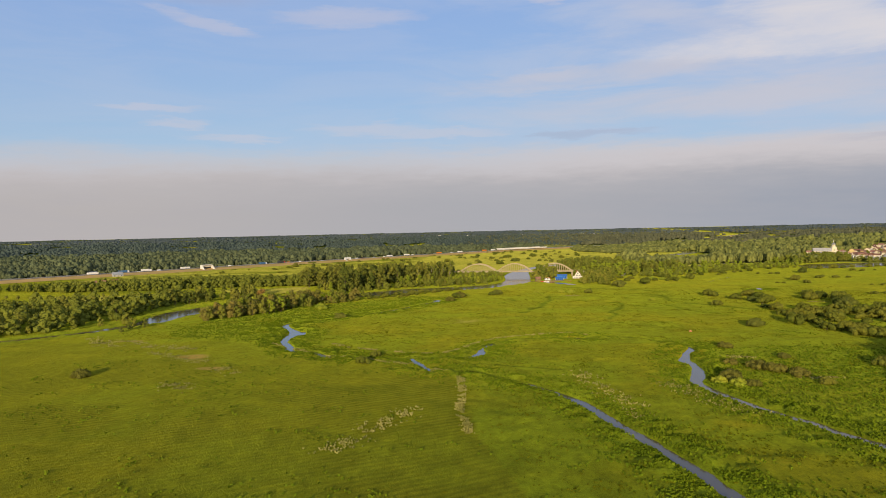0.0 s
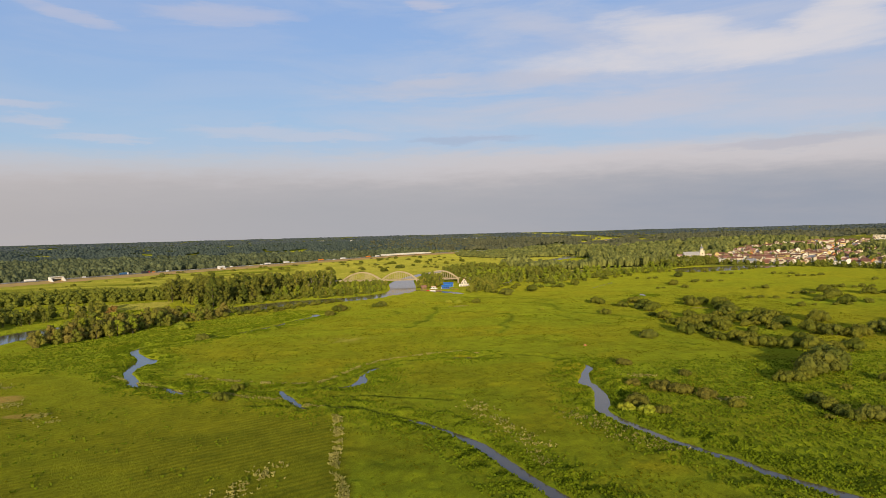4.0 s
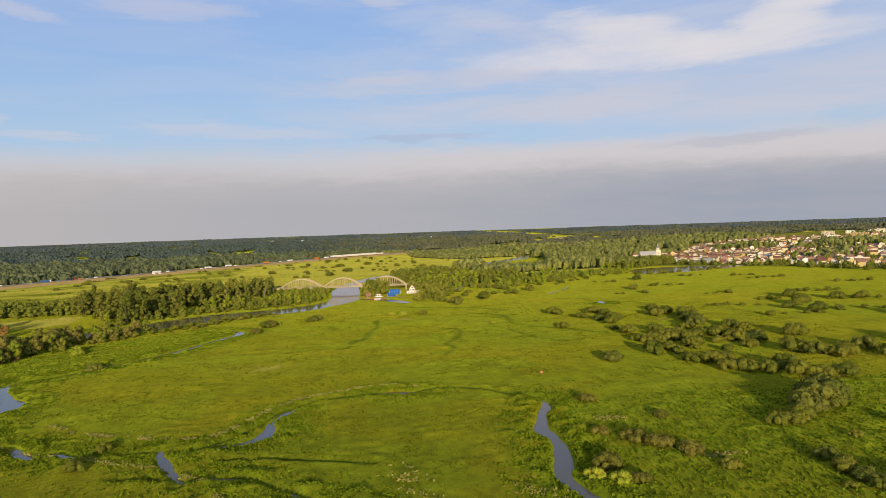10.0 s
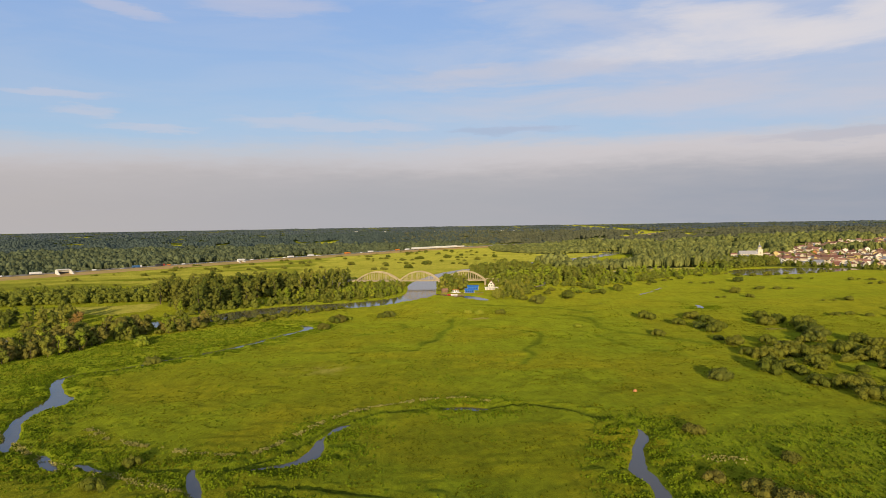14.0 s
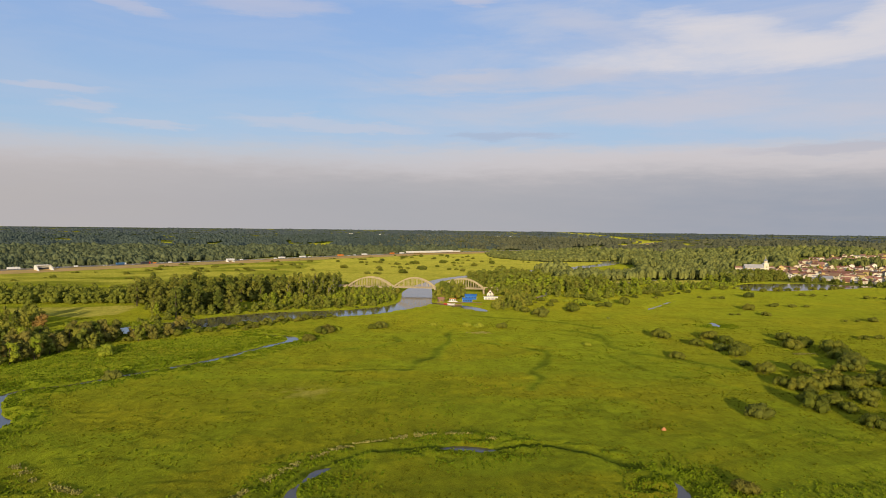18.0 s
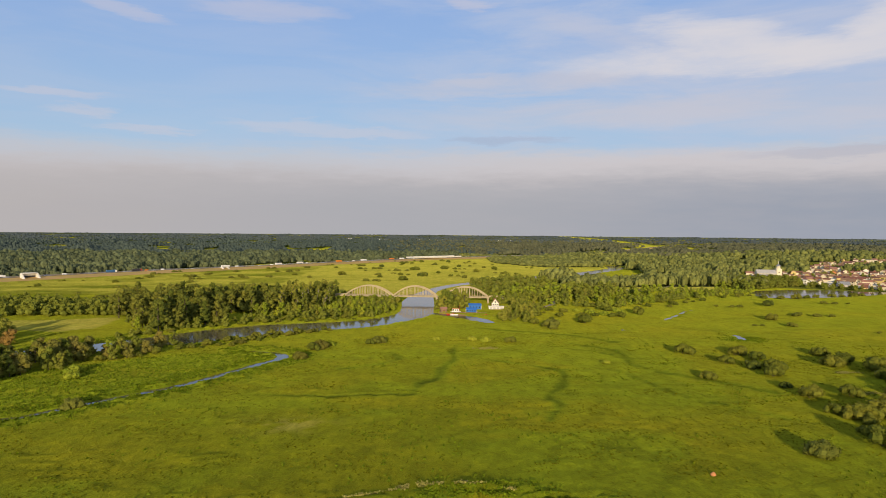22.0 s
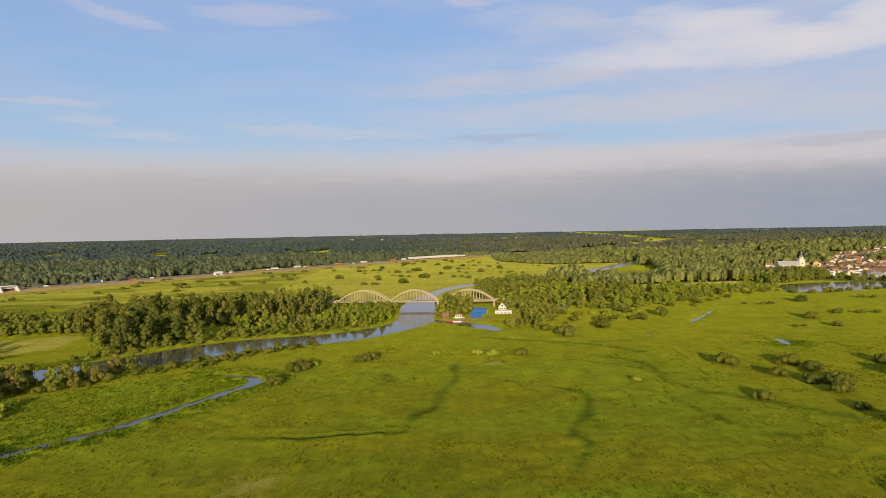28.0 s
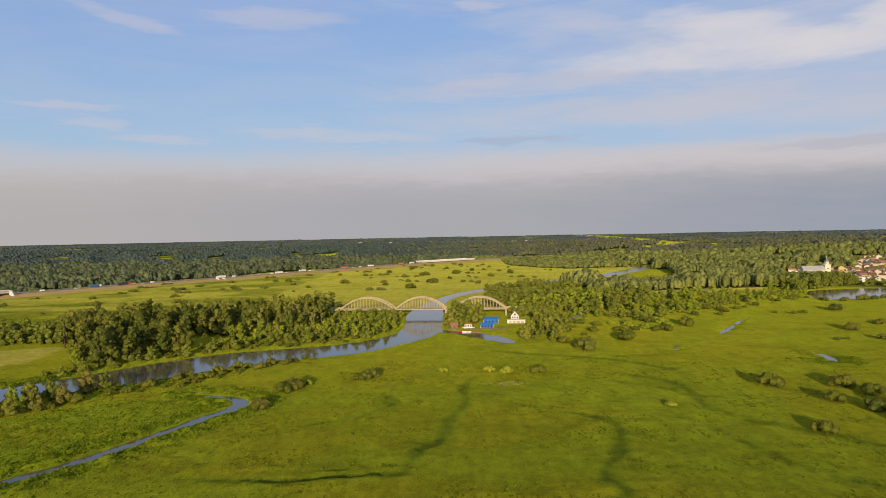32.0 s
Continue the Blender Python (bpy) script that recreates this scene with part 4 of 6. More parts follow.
def plant(kinds, x, y, h=None, s=1.0, group="", mass=False):
    """Stands a tree or bush; mass: joins its crown to a wood that cannot be counted."""
    kind = kinds[int(rng.integers(len(kinds)))]
    if mass:
        a, k = rng.uniform(0, 6.2832), h / kind["h"] if h else s
        turn = np.array([[math.cos(a), -math.sin(a), 0], [math.sin(a), math.cos(a), 0], [0, 0, 1]])
        foot = np.array([x, y, float(ground_z(x, y)[0])])
        q = kind["quads"] @ turn.T * k * np.array([1.2, 1.2, 1.0]) + foot
        mid = q.mean(1, keepdims=True)
        MASS.setdefault(kind["mat"].name, []).append(mid + (q - mid) * 1.35)
        MASS[kind["mat"].name].append(kind["hull"] @ turn.T * k * np.array([1.2, 1.2, 1.0]) + foot)
        return None
    z = float(ground_z(x, y)[0]) - 0.05
    s = h / kind["h"] if h else s
    ob = stand(kind, x, y, z, float(rng.uniform(0, 360)), s * float(rng.uniform(0.94, 1.06)), None)
    if group:
        ob["group"] = group
    return ob


def scatter(poly, spacing, seed, keep=lambda x, y: True):
    """Jittered places inside an outline, clear of the water."""
    r = np.random.default_rng(seed)
    p = np.array(poly, float)
    xs = np.arange(p[:, 0].min(), p[:, 0].max(), spacing)
    ys = np.arange(p[:, 1].min(), p[:, 1].max(), spacing)
    a, b = (v.ravel() for v in np.meshgrid(xs, ys))
    a, b = a + r.uniform(-0.45, 0.45, a.size) * spacing, b + r.uniform(-0.45, 0.45, b.size) * spacing
    ok = inside(a, b, poly) & (channel_distance(a, b) > 2.5)
    return [(x, y) for x, y in zip(a[ok], b[ok]) if keep(x, y)]


BRIDGE_A, BRIDGE_D = Vector((-47.5, 848.5, 0)), Vector((88.0, 830.5, 0))
BAX = (BRIDGE_D - BRIDGE_A).normalized()


def off_bridge(x, y):
    v = Vector((x, y, 0)) - BRIDGE_A
    return abs(v.x * -BAX.y + v.y * BAX.x) > 9 or v.dot(BAX) < -70 or v.dot(BAX) > 190


WOODS_NORTH = [(-156, 628), (-138, 652), (-124, 676), (-106, 704), (-86, 720), (-55, 726), (-12, 738), (-4, 770), (-8, 835), (-48, 880), (-72, 900), (-122, 815), (-225, 792), (-235, 765), (-205, 705)]
WOOD_GLADE = [(-142, 702), (-114, 694), (-98, 711), (-116, 736), (-140, 730)]
for x, y in scatter(WOODS_NORTH, 8.6, 1, lambda a, b: off_bridge(a, b) and not inside(a, b, WOOD_GLADE)):
    low = y < 742 and x > -112 or x > -56 or (y < 690 and rng.random() < 0.5)
    if low:
        plant(WILLOW if rng.random() < 0.45 else YOUNG, x, y, float(rng.uniform(4, 8) if x > -66 else rng.uniform(6, 11)), group="riverside wood")
    else:
        tall = POPLAR if (x > -95 and rng.random() < 0.6) else TALL
        plant(tall, x, y, float(rng.uniform(13, 23)), group="riverside wood", mass=rng.random() < 0.30)
for x, y in scatter([(-172, 622), (-152, 644), (-130, 670), (-108, 704), (-82, 726), (-25, 733), (-8, 712), (-60, 690), (-120, 640), (-158, 604)], 6.4, 15, lambda a, b: b > 645 + 0.72 * (a + 106)):
    if rng.random() < 0.6:
        plant(BUSH, x, y, None, float(rng.uniform(0.3, 0.7)), "bushes on the north bank")
    elif rng.random() < 0.7:
        plant(WILLOW, x, y, float(rng.uniform(3.5, 7.5)), mass=True)
BELT_SOUTH = [(-222, 432), (-200, 440), (-166, 474), (-160, 512), (-134, 540), (-120, 566), (-80, 592), (-58, 628), (-36, 646), (-40, 664), (-62, 658), (-85, 645), (-112, 625), (-150, 585), (-190, 552), (-222, 520), (-232, 470)]
for x, y in scatter(BELT_SOUTH, 6.8, 2):
    if x > -120 or (x > -150 and rng.random() < 0.5):
        if rng.random() < (0.7 if x < -110 else 0.85):
            plant(BUSH if rng.random() < 0.8 else BROWNBUSH, x, y, None, float(rng.uniform(0.28, 0.85)), "bushes along the south bank")
        continue
    if rng.random() < 0.06 or (x < -204 and y < 520):
        continue
    top = 10.0 if x < -150 else 8.0
    kinds = YOUNG if rng.random() < 0.12 else OLIVE if rng.random() < 0.6 else WILLOW
    plant(kinds, x, y, float(rng.uniform(0.65, 1.2)) * top, group="trees along the south bank")
WOODS_WEST = [(-300, 330), (-282, 380), (-268, 440), (-272, 520), (-252, 560), (-215, 590), (-240, 640), (-330, 575), (-430, 520), (-450, 340)]
for x, y in scatter(WOODS_WEST, 10.5, 3, lambda a, b: vnoise(np.array([a / 40]), np.array([b / 40]), 88)[0] > 0.16):
    plant(WILLOW if rng.random() < 0.6 else TALL, x, y, float(rng.uniform(7, 14)), group="trees of the west bank", mass=x < -270)
HEDGE = [(-470, 680), (-380, 690), (-300, 714), (-238, 722), (-200, 730), (-205, 790), (-300, 790), (-390, 745), (-480, 715)]
for x, y in scatter(HEDGE, 7.6, 4):
    plant(WILLOW, x, y, float(rng.uniform(7, 12)), group="hedge between the fields", mass=True)
EAST_BANK = [(96, 838), (128, 800), (150, 792), (190, 790), (280, 862), (405, 946), (478, 1040), (470, 1110), (380, 1090), (300, 1030), (215, 990), (140, 960), (102, 905)]
for x, y in scatter(EAST_BANK, 10.5, 5, lambda a, b: off_bridge(a, b) and not inside(a, b, CLEARING)):
    front = y < 822 + 0.62 * (x - 130) + 22
    if front and rng.random() < 0.3:
        continue
    bulk = vnoise(np.array([x / 28]), np.array([y / 28]), 90)[0]
    if not front and bulk < 0.22:
        continue
    plant((YOUNG if rng.random() < 0.45 else WILLOW) if front else (TALL if rng.random() < 0.2 else WILLOW if rng.random() < 0.6 else YOUNG), x, y, float(rng.uniform(2.5, 8.0) if front else 4 + 10 * bulk + rng.uniform(-1.5, 2.5)), group="trees of the east bank", mass=not front or x > 230 or rng.random() < 0.5)
front_r = np.random.default_rng(83)
for x, y, _ in spline([(168, 800, 1), (192, 790, 1), (236, 826, 1), (282, 862, 1), (340, 902, 1), (398, 944, 1)], 5.2):
    x, y = x + float(front_r.normal(0, 2.2)), y + float(front_r.normal(0, 2.2))
    plant(YOUNG if front_r.random() < 0.42 else WILLOW, x, y, float(front_r.uniform(4.5, 8.5)), mass=True)
M_RUST = material("rusty_leaves", (0.30, 0.17, 0.045), (0.22, 0.14, 0.04), 0.5, 0.8, spread=0.2, island=0.25, spec=0.04)
RUSTY = tree_kind("copper_tree", 170, 8, 4.6, 0.3, 14, 640, 0.38, M_RUST, M_BARK, "copper-brown tree among the green river trees")
plant([RUSTY], -214, 588, 9.0)
for x, y in scatter([(82, 690), (98, 684), (112, 720), (128, 770), (118, 800), (104, 790), (96, 740)], 9.0, 6):
    plant(WILLOW, x, y, float(rng.uniform(6, 10)), group="trees by the moorings")
for x, y, h in ((43, 768, 12), (50, 770, 14), (57, 776, 15), (47, 780, 16), (62, 786, 14), (54, 790, 16), (63, 796, 14), (45, 792, 15), (40, 780, 12), (41, 760, 6), (46, 762, 8), (37, 768, 8), (52, 764, 6)):
    plant(WILLOW, x, y, h, group="trees by the moorings")
for x, y in scatter([(98, 846), (150, 826), (215, 872), (250, 940), (215, 990), (120, 950)], 9.5, 8, off_bridge):
    plant(TALL + WILLOW + YOUNG[:1], x, y, 5.0 + 9.0 * float(vnoise(np.array([x / 24]), np.array([y / 24]), 92)[0]) + float(rng.uniform(-1, 2)), group="wood at the bridge end", mass=y > 900 or rng.random() < 0.4)
for x, y in scatter([(-62, 724), (-30, 716), (-8, 728), (3, 760), (5, 832), (-45, 842), (-58, 770)], 6.2, 9, off_bridge):
    plant(YOUNG if rng.random() < 0.4 else WILLOW, x, y, float(rng.uniform(3.5, 7.5)), group="thicket beside the bridge", mass=rng.random() < 0.45)
for x, y in scatter([(415, 975), (470, 1005), (530, 1045), (545, 1090), (500, 1135), (430, 1120)], 9.0, 10):
    plant(WILLOW + TALL[:2], x, y, float(rng.uniform(7, 12)), mass=True)
for x, y in scatter([(72, 872), (100, 858), (135, 930), (185, 1010), (150, 1070), (95, 1010)], 8.5, 12):
    plant(TALL + WILLOW, x, y, float(rng.uniform(10, 16)), mass=True)
for x, y in scatter([(82, 1046), (108, 1062), (128, 1100), (112, 1118), (80, 1080)], 7.5, 19):
    plant(WILLOW, x, y, float(rng.uniform(6, 10)), mass=True)
for x, y in scatter([(-570, 700), (-480, 690), (-400, 760), (-330, 800), (-340, 835), (-470, 800)], 11, 13):
    plant(WILLOW, x, y, float(rng.uniform(6, 10)), mass=True)
for x, y, h in ((-232, 402, 5), (-228, 412, 6), (-243, 424, 7), (-250, 430, 8), (-262, 420, 6), (-270, 405, 6), (-290, 390, 5), (-232, 392, 4)):
    plant(WILLOW, x, y, h, group="trees along the south bank")
for x, y in scatter([(150, 1060), (215, 1040), (262, 1120), (262, 1200), (225, 1190), (170, 1120)], 10, 14):
    plant(WILLOW + YOUNG, x, y, float(rng.uniform(3.5, 7)), mass=True)
for x, y in ((418, 878), (432, 884), (448, 893), (470, 900), (488, 910), (520, 925), (505, 918), (400, 876), (386, 882)):
    plant(BUSH, x, y, None, float(rng.uniform(0.8, 1.4)), "bushes by the town pond")
shrub_r = np.random.default_rng(77)
for x, y in scatter([(-470, 900), (-250, 860), (-60, 960), (20, 1130), (120, 1200), (250, 1330), (330, 1480), (190, 1650), (60, 1800), (-60, 1690), (-330, 1330), (-470, 1130)], 62, 20):
    if shrub_r.random() < 0.75:
        for k in range(int(shrub_r.integers(1, 4))):
            plant(DARKBUSH + BUSH, x + float(shrub_r.normal(0, 6)), y + float(shrub_r.normal(0, 5)), None, float(shrub_r.uniform(0.35, 1.0)), mass=True)
MEADOW_SHRUBS = [(-30, 1180), (5, 1120), (30, 1210), (60, 1290), (-60, 1330), (20, 1380), (75, 1410), (-120, 1430), (110, 1500), (60, 1560), (0, 1600), (150, 1600), (-40, 1480), (95, 1180), (125, 1320), (-180, 1290), (-230, 1180), (-90, 1230), (165, 1400), (40, 1680), (100, 1700), (-20, 1720), (8, 1125), (36, 1214), (26, 1385), (66, 1565)]
for x, y in MEADOW_SHRUBS:
    plant(DARKBUSH + BUSH, x, y, None, float(rng.uniform(0.6, 1.7)), group="shrubs on the far meadow")

for x, y in scatter([(110, 690), (150, 700), (260, 800), (330, 860), (400, 896), (385, 925), (250, 862), (150, 805), (115, 760)], 17, 16):
    if rng.random() < 0.62:
        plant(BUSH + LIGHTBUSH[:1], x, y, None, float(rng.uniform(0.4, 1.0)), "bushes before the east bank")
for x, y in ((92, 815), (97, 813), (101, 816), (106, 816), (111, 812), (117, 815), (123, 812)):
    plant(WILLOW, x, y, float(rng.uniform(7, 9.5)), mass=True)
for x, y in scatter([(182, 473), (206, 468), (240, 470), (259, 459), (181, 349), (176, 362), (166, 373), (163, 399), (171, 435)], 10.5, 17):
    if rng.random() < 0.66:
        plant(BUSH, x, y, None, float(rng.uniform(0.6, 1.3)), "willow thicket")
# bushes of the marsh: place, width
THICKET = [(137, 388, 11.4), (151, 496, 9.5), (195, 556, 12), (193, 515, 13), (177, 458, 11), (175, 430, 10.5), (162, 398, 13), (189, 432, 15), (189, 408, 13), (170, 376, 10.5), (178, 370, 12), (175, 355, 11.5), (182, 352, 13), (189, 346, 11), (199, 351, 14), (194, 334, 14), (202, 330, 11.4), (209, 327, 14), (225, 381, 16), (231, 371, 14), (228, 412, 14), (220, 418, 14), (217, 431, 13), (233, 480, 14), (243, 510, 17), (239, 532, 14), (240, 553, 12), (259, 423, 17)]
EAST_BUSHES = [(240, 364, 16), (260, 375, 15), (256, 356, 14), (274, 368, 11), (296, 379, 17), (288, 361, 15), (289, 350, 12), (303, 354, 14), (301, 344, 10), (180, 270, 7), (157, 262, 4.4), (109, 249, 6.6), (134, 239, 9), (136, 248, 8), (135, 233, 7.6), (128, 230, 3.7), (140, 228, 9), (145, 226, 9), (133, 227, 5.6), (149, 225, 5), (164, 231, 7), (230, 292, 13), (231, 284, 10), (236, 281, 10), (245, 286, 8.5), (377, 585, 16), (350, 537, 18), (335, 500, 15), (330, 524, 10), (414, 551, 14), (372, 459, 17), (382, 443, 15)]
FAR_BUSHES = [(419, 496, 20), (436, 486, 16), (427, 448, 12), (399, 560, 13), (176, 531, 10), (184, 520, 10), (184, 500, 12), (177, 477, 6), (166, 410, 7), (170, 563, 9), (228, 524, 14), (236, 494, 14), (224, 468, 12), (-4, 594, 10), (-9, 593, 8), (75, 597, 8), (111, 657, 13), (104, 678, 10), (143, 683, 14), (182, 724, 10), (203, 743, 13), (165, 559, 12), (198, 541, 10), (297, 706, 12), (350, 809, 12), (120, 779, 10), (115, 669, 12), (-112, 450, 9), (-66, 291, 7), (-40, 570, 10), (-63, 308, 6)]
LIGHT_BUSHES = [(30, 605, 5), (52, 604, 7), (60, 601, 8), (114, 532, 5), (-141, 511, 9), (-136, 500, 8), (72, 251, 7), (77, 246, 6), (-32, 585, 6)]
BROWN_BUSHES = [(99, 269, 10), (95, 276, 9), (98, 322, 8), (114, 297, 6), (79, 258, 9), (82, 245, 7), (-37, 577, 12), (-43, 546, 9), (-179, 268, 9), (105, 262, 8), (88, 285, 6)]
for rows, kinds, tag in ((THICKET, BUSH + DARKBUSH[:1], "willow thicket"), (EAST_BUSHES, BUSH + DARKBUSH, "marsh bushes"), (FAR_BUSHES, BUSH + DARKBUSH[:1], "marsh bushes"), (LIGHT_BUSHES, LIGHTBUSH, "bright bushes"), (BROWN_BUSHES, BROWNBUSH, "dry bushes")):
    for x, y, w in rows:
        plant(kinds, x, y, None, w / 9.4, tag)
plant(DARKBUSH, 152, 212, None, 1.25, "marsh bushes")
strip_r = np.random.default_rng(91)
for x, y, n in ((432, 614, 5), (414, 555, 5), (360, 573, 4), (378, 502, 5), (480, 759, 5), (480, 800, 4), (430, 824, 3), (523, 677, 5), (347, 732, 4), (284, 666, 4), (319, 494, 4), (347, 632, 4), (312, 553, 4), (312, 795, 3)):
    for k in range(n):
        plant(BUSH, x + (k - n / 2) * 9 + float(strip_r.normal(0, 3)), y - (k - n / 2) * 1.5 + float(strip_r.normal(0, 3)), None, float(strip_r.uniform(0.35, 0.85)), mass=True)
for x, y, k in ((161, 287, 1.55), (175, 298, 2.0), (168, 292, 1.75), (180, 305, 1.6)):
    plant(DARKBUSH, x, y, None, k, "marsh bushes")
for x, y in ((145, 280), (150, 278), (155, 283)):
    plant(BUSH, x, y, None, 1.0, "marsh bushes")


# ---- far woods, masses of crowns ----
def crown_mesh(name, places, mat, r, el=(-0.85, 0.30, 0.95, 1.5), sides=6):
    """Low uneven crowns with soft shading: places of (x, y, z, half width, height)."""
    el, n = np.array(el), len(places)
    rings = len(el)
    az = np.linspace(0, 6.2832, sides, endpoint=False)[None] + r.uniform(0, 1, (n, 1))
    k = r.uniform(0.72, 1.22, (n, rings, sides))
    w, h = places[:, 3, None, None] * k, places[:, 4, None, None] * (0.62 + 0.38 * k)
    v = np.stack([places[:, 0, None, None] + w * np.cos(el)[None, :, None] * np.cos(az)[:, None], places[:, 1, None, None] + w * np.cos(el)[None, :, None] * np.sin(az)[:, None], places[:, 2, None, None] + h * (0.55 + 0.45 * np.sin(el)[None, :, None])], 3)
    i, j = np.meshgrid(np.arange(rings - 1), np.arange(sides), indexing="ij")
    f = np.stack([i * sides + j, i * sides + (j + 1) % sides, (i + 1) * sides + (j + 1) % sides, (i + 1) * sides + j], 2).reshape(-1, 4)
    faces = (f[None] + np.arange(n)[:, None, None] * rings * sides).reshape(-1, 4).astype(np.int32)
    me = bpy.data.meshes.new(name)
    me.vertices.add(n * rings * sides)
    me.vertices.foreach_set("co", np.ascontiguousarray(v, np.float32).ravel())
    me.loops.add(faces.size)
    me.loops.foreach_set("vertex_index", faces.ravel())
    me.polygons.add(len(faces))
    me.polygons.foreach_set("loop_start", np.arange(0, faces.size, 4, dtype=np.int32))
    me.polygons.foreach_set("use_smooth", np.full(len(faces), True))
    me.update(calc_edges=True)
    me.materials.append(mat)
    return me


def wood_rows(r, d, step):
    """One belt of tree places across the view at distance d, thinned where no wood stands."""
    angles = np.arange(radians(-50), radians(60), step / d)
    angles = angles + r.uniform(-0.5, 0.5, angles.size) * step / d
    rr = d * (1 + r.uniform(-0.011, 0.011, angles.size))
    x, y = 10 + rr * np.sin(angles), 140 + rr * np.cos(angles)
    ok = wooded(x, y) & (y > 500)
    return x[ok], y[ok]


def near_woods():
    """Crowns with leafy sprays out to about two kilometres, west and east apart."""
    r = np.random.default_rng(11)
    crowns, leaves = {True: [], False: []}, {True: [], False: []}
    d = 880.0
    while d < 2060:
        step = 0.0042 * d
        x, y = wood_rows(r, d, step)
        if len(x):
            stand_h = fbm(x / 70, y / 70, 14)
            odd = r.uniform(0, 1, x.size)
            size = np.where(odd < 0.16, r.uniform(1.3, 1.75, x.size), np.where(odd < 0.5, r.uniform(0.45, 0.8, x.size), r.uniform(0.8, 1.25, x.size)))
            h = (8 + 7 * smooth01(stand_h, 0.25, 0.75)) * (0.6 + 0.4 * size) + r.uniform(-1, 1.5, x.size)
            h *= 0.45 + 0.55 * smooth01(np.abs(road_side(x, y)), 30, 110)
            h *= 1 - 0.4 * ((x > 150) & (x < 460) & (y > 1450))
            w = np.maximum(step * 0.66, 3.4) * size
            rows = np.stack([x, y, rise(x, y), w, h], 1)
            sides = []
            for k in range(2):
                a = r.uniform(0, 6.2832, x.size)
                off = w * r.uniform(0.7, 1.1, x.size)
                sides.append(np.stack([x + off * np.cos(a), y + off * np.sin(a), rows[:, 2], w * r.uniform(0.5, 0.8, x.size), h * r.uniform(0.55, 0.9, x.size)], 1))
            per = 26 if d < 1250 else 14
            dirs = r.normal(0, 1, (x.size, per, 3))
            dirs /= np.linalg.norm(dirs, axis=2, keepdims=True)
            dirs[..., 2] = np.abs(dirs[..., 2]) * 1.1 - 0.30
            c = np.stack([x, y, rows[:, 2] + h * 0.56], 1)[:, None] + dirs * np.stack([w, w, h * 0.44], 1)[:, None] * r.uniform(0.92, 1.30, (x.size, per, 1))
            for s in (True, False):
                use = (x > 150) == s
                crowns[s] += [rows[use]] + [row[use] for row in sides]
                leaves[s].append(leaf_quads(c[use].reshape(-1, 3), dirs[use].reshape(-1, 3), 0.72 if d < 1250 else 0.95, r, 0.4))
        d *= 1.0125
    return [np.concatenate(v) for v in (crowns[False], crowns[True], leaves[False], leaves[True])]


def far_woods():
    """Plain crowns from two kilometres to the horizon: dark west, olive east, last ones haze-tinted blue-green."""
    r = np.random.default_rng(12)
    west, east, last = [], [], []
    sweep = 66.0 / 2000
    while sweep > 66.0 / 16000:
        seen = 66.0 / sweep
        d = float(np.interp(seen, depth(np.arange(1900.0, 4800.0, 5)), np.arange(1900.0, 4800.0, 5)))
        scale = d / seen
        step = max(8.5 * scale, 0.0027 * d)
        x, y = wood_rows(r, d, step)
        tall = 0.35 + 1.1 * smooth01(fbm(np.arctan2(x - 10, y - 140) * 40, np.full(x.size, seen / 420), 29), 0.25, 0.75)
        rows = np.stack([x, y, rise(x, y), step * r.uniform(0.5, 1.1, x.size), 12.5 * scale * tall * r.uniform(0.75, 1.25, x.size)], 1)
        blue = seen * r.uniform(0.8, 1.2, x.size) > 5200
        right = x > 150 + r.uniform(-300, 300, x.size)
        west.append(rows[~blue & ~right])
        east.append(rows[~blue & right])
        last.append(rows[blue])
        sweep -= 0.62 / 1194
    return [np.concatenate(v) for v in (west, east, last)] + [r]


crowns_west, crowns_east, leaves_west, leaves_east = near_woods()
pines_west, pines_east, pines_last, woods_r = far_woods()
CAP = (-0.25, 0.62, 1.45)
for rows, mat, label in ((crowns_west, M_WOODS, "olive-green mixed woods behind the river and motorway"), (crowns_east, M_WOODS_EAST, "lighter green mixed woods between river and town")):
    tagged(new("mixed_woods", crown_mesh("mixed_woods", rows, mat, woods_r, (-0.8, 0.35, 1.0, 1.5), 5)), label, "woods", kind="stuff")
tagged(new("wood_foliage", quad_mesh("wood_foliage", leaves_east, M_WOODS_EAST)), "leafy sprays on the lighter woods", "foliage", kind="stuff")
tagged(new("wood_foliage", quad_mesh("wood_foliage", leaves_west, M_WOODS)), "leafy sprays on the crowns of the mixed woods", "foliage", kind="stuff")
for rows, mat, label in ((pines_west, M_PINE, "dark green pine woods beyond the motorway, tinted bluish for haze"), (pines_east, M_PINE_EAST, "olive pine woods beyond the town"), (pines_last, M_HAZY_WOODS, "woods along the horizon, coloured blue-green for haze")):
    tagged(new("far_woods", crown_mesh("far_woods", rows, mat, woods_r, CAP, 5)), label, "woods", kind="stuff")

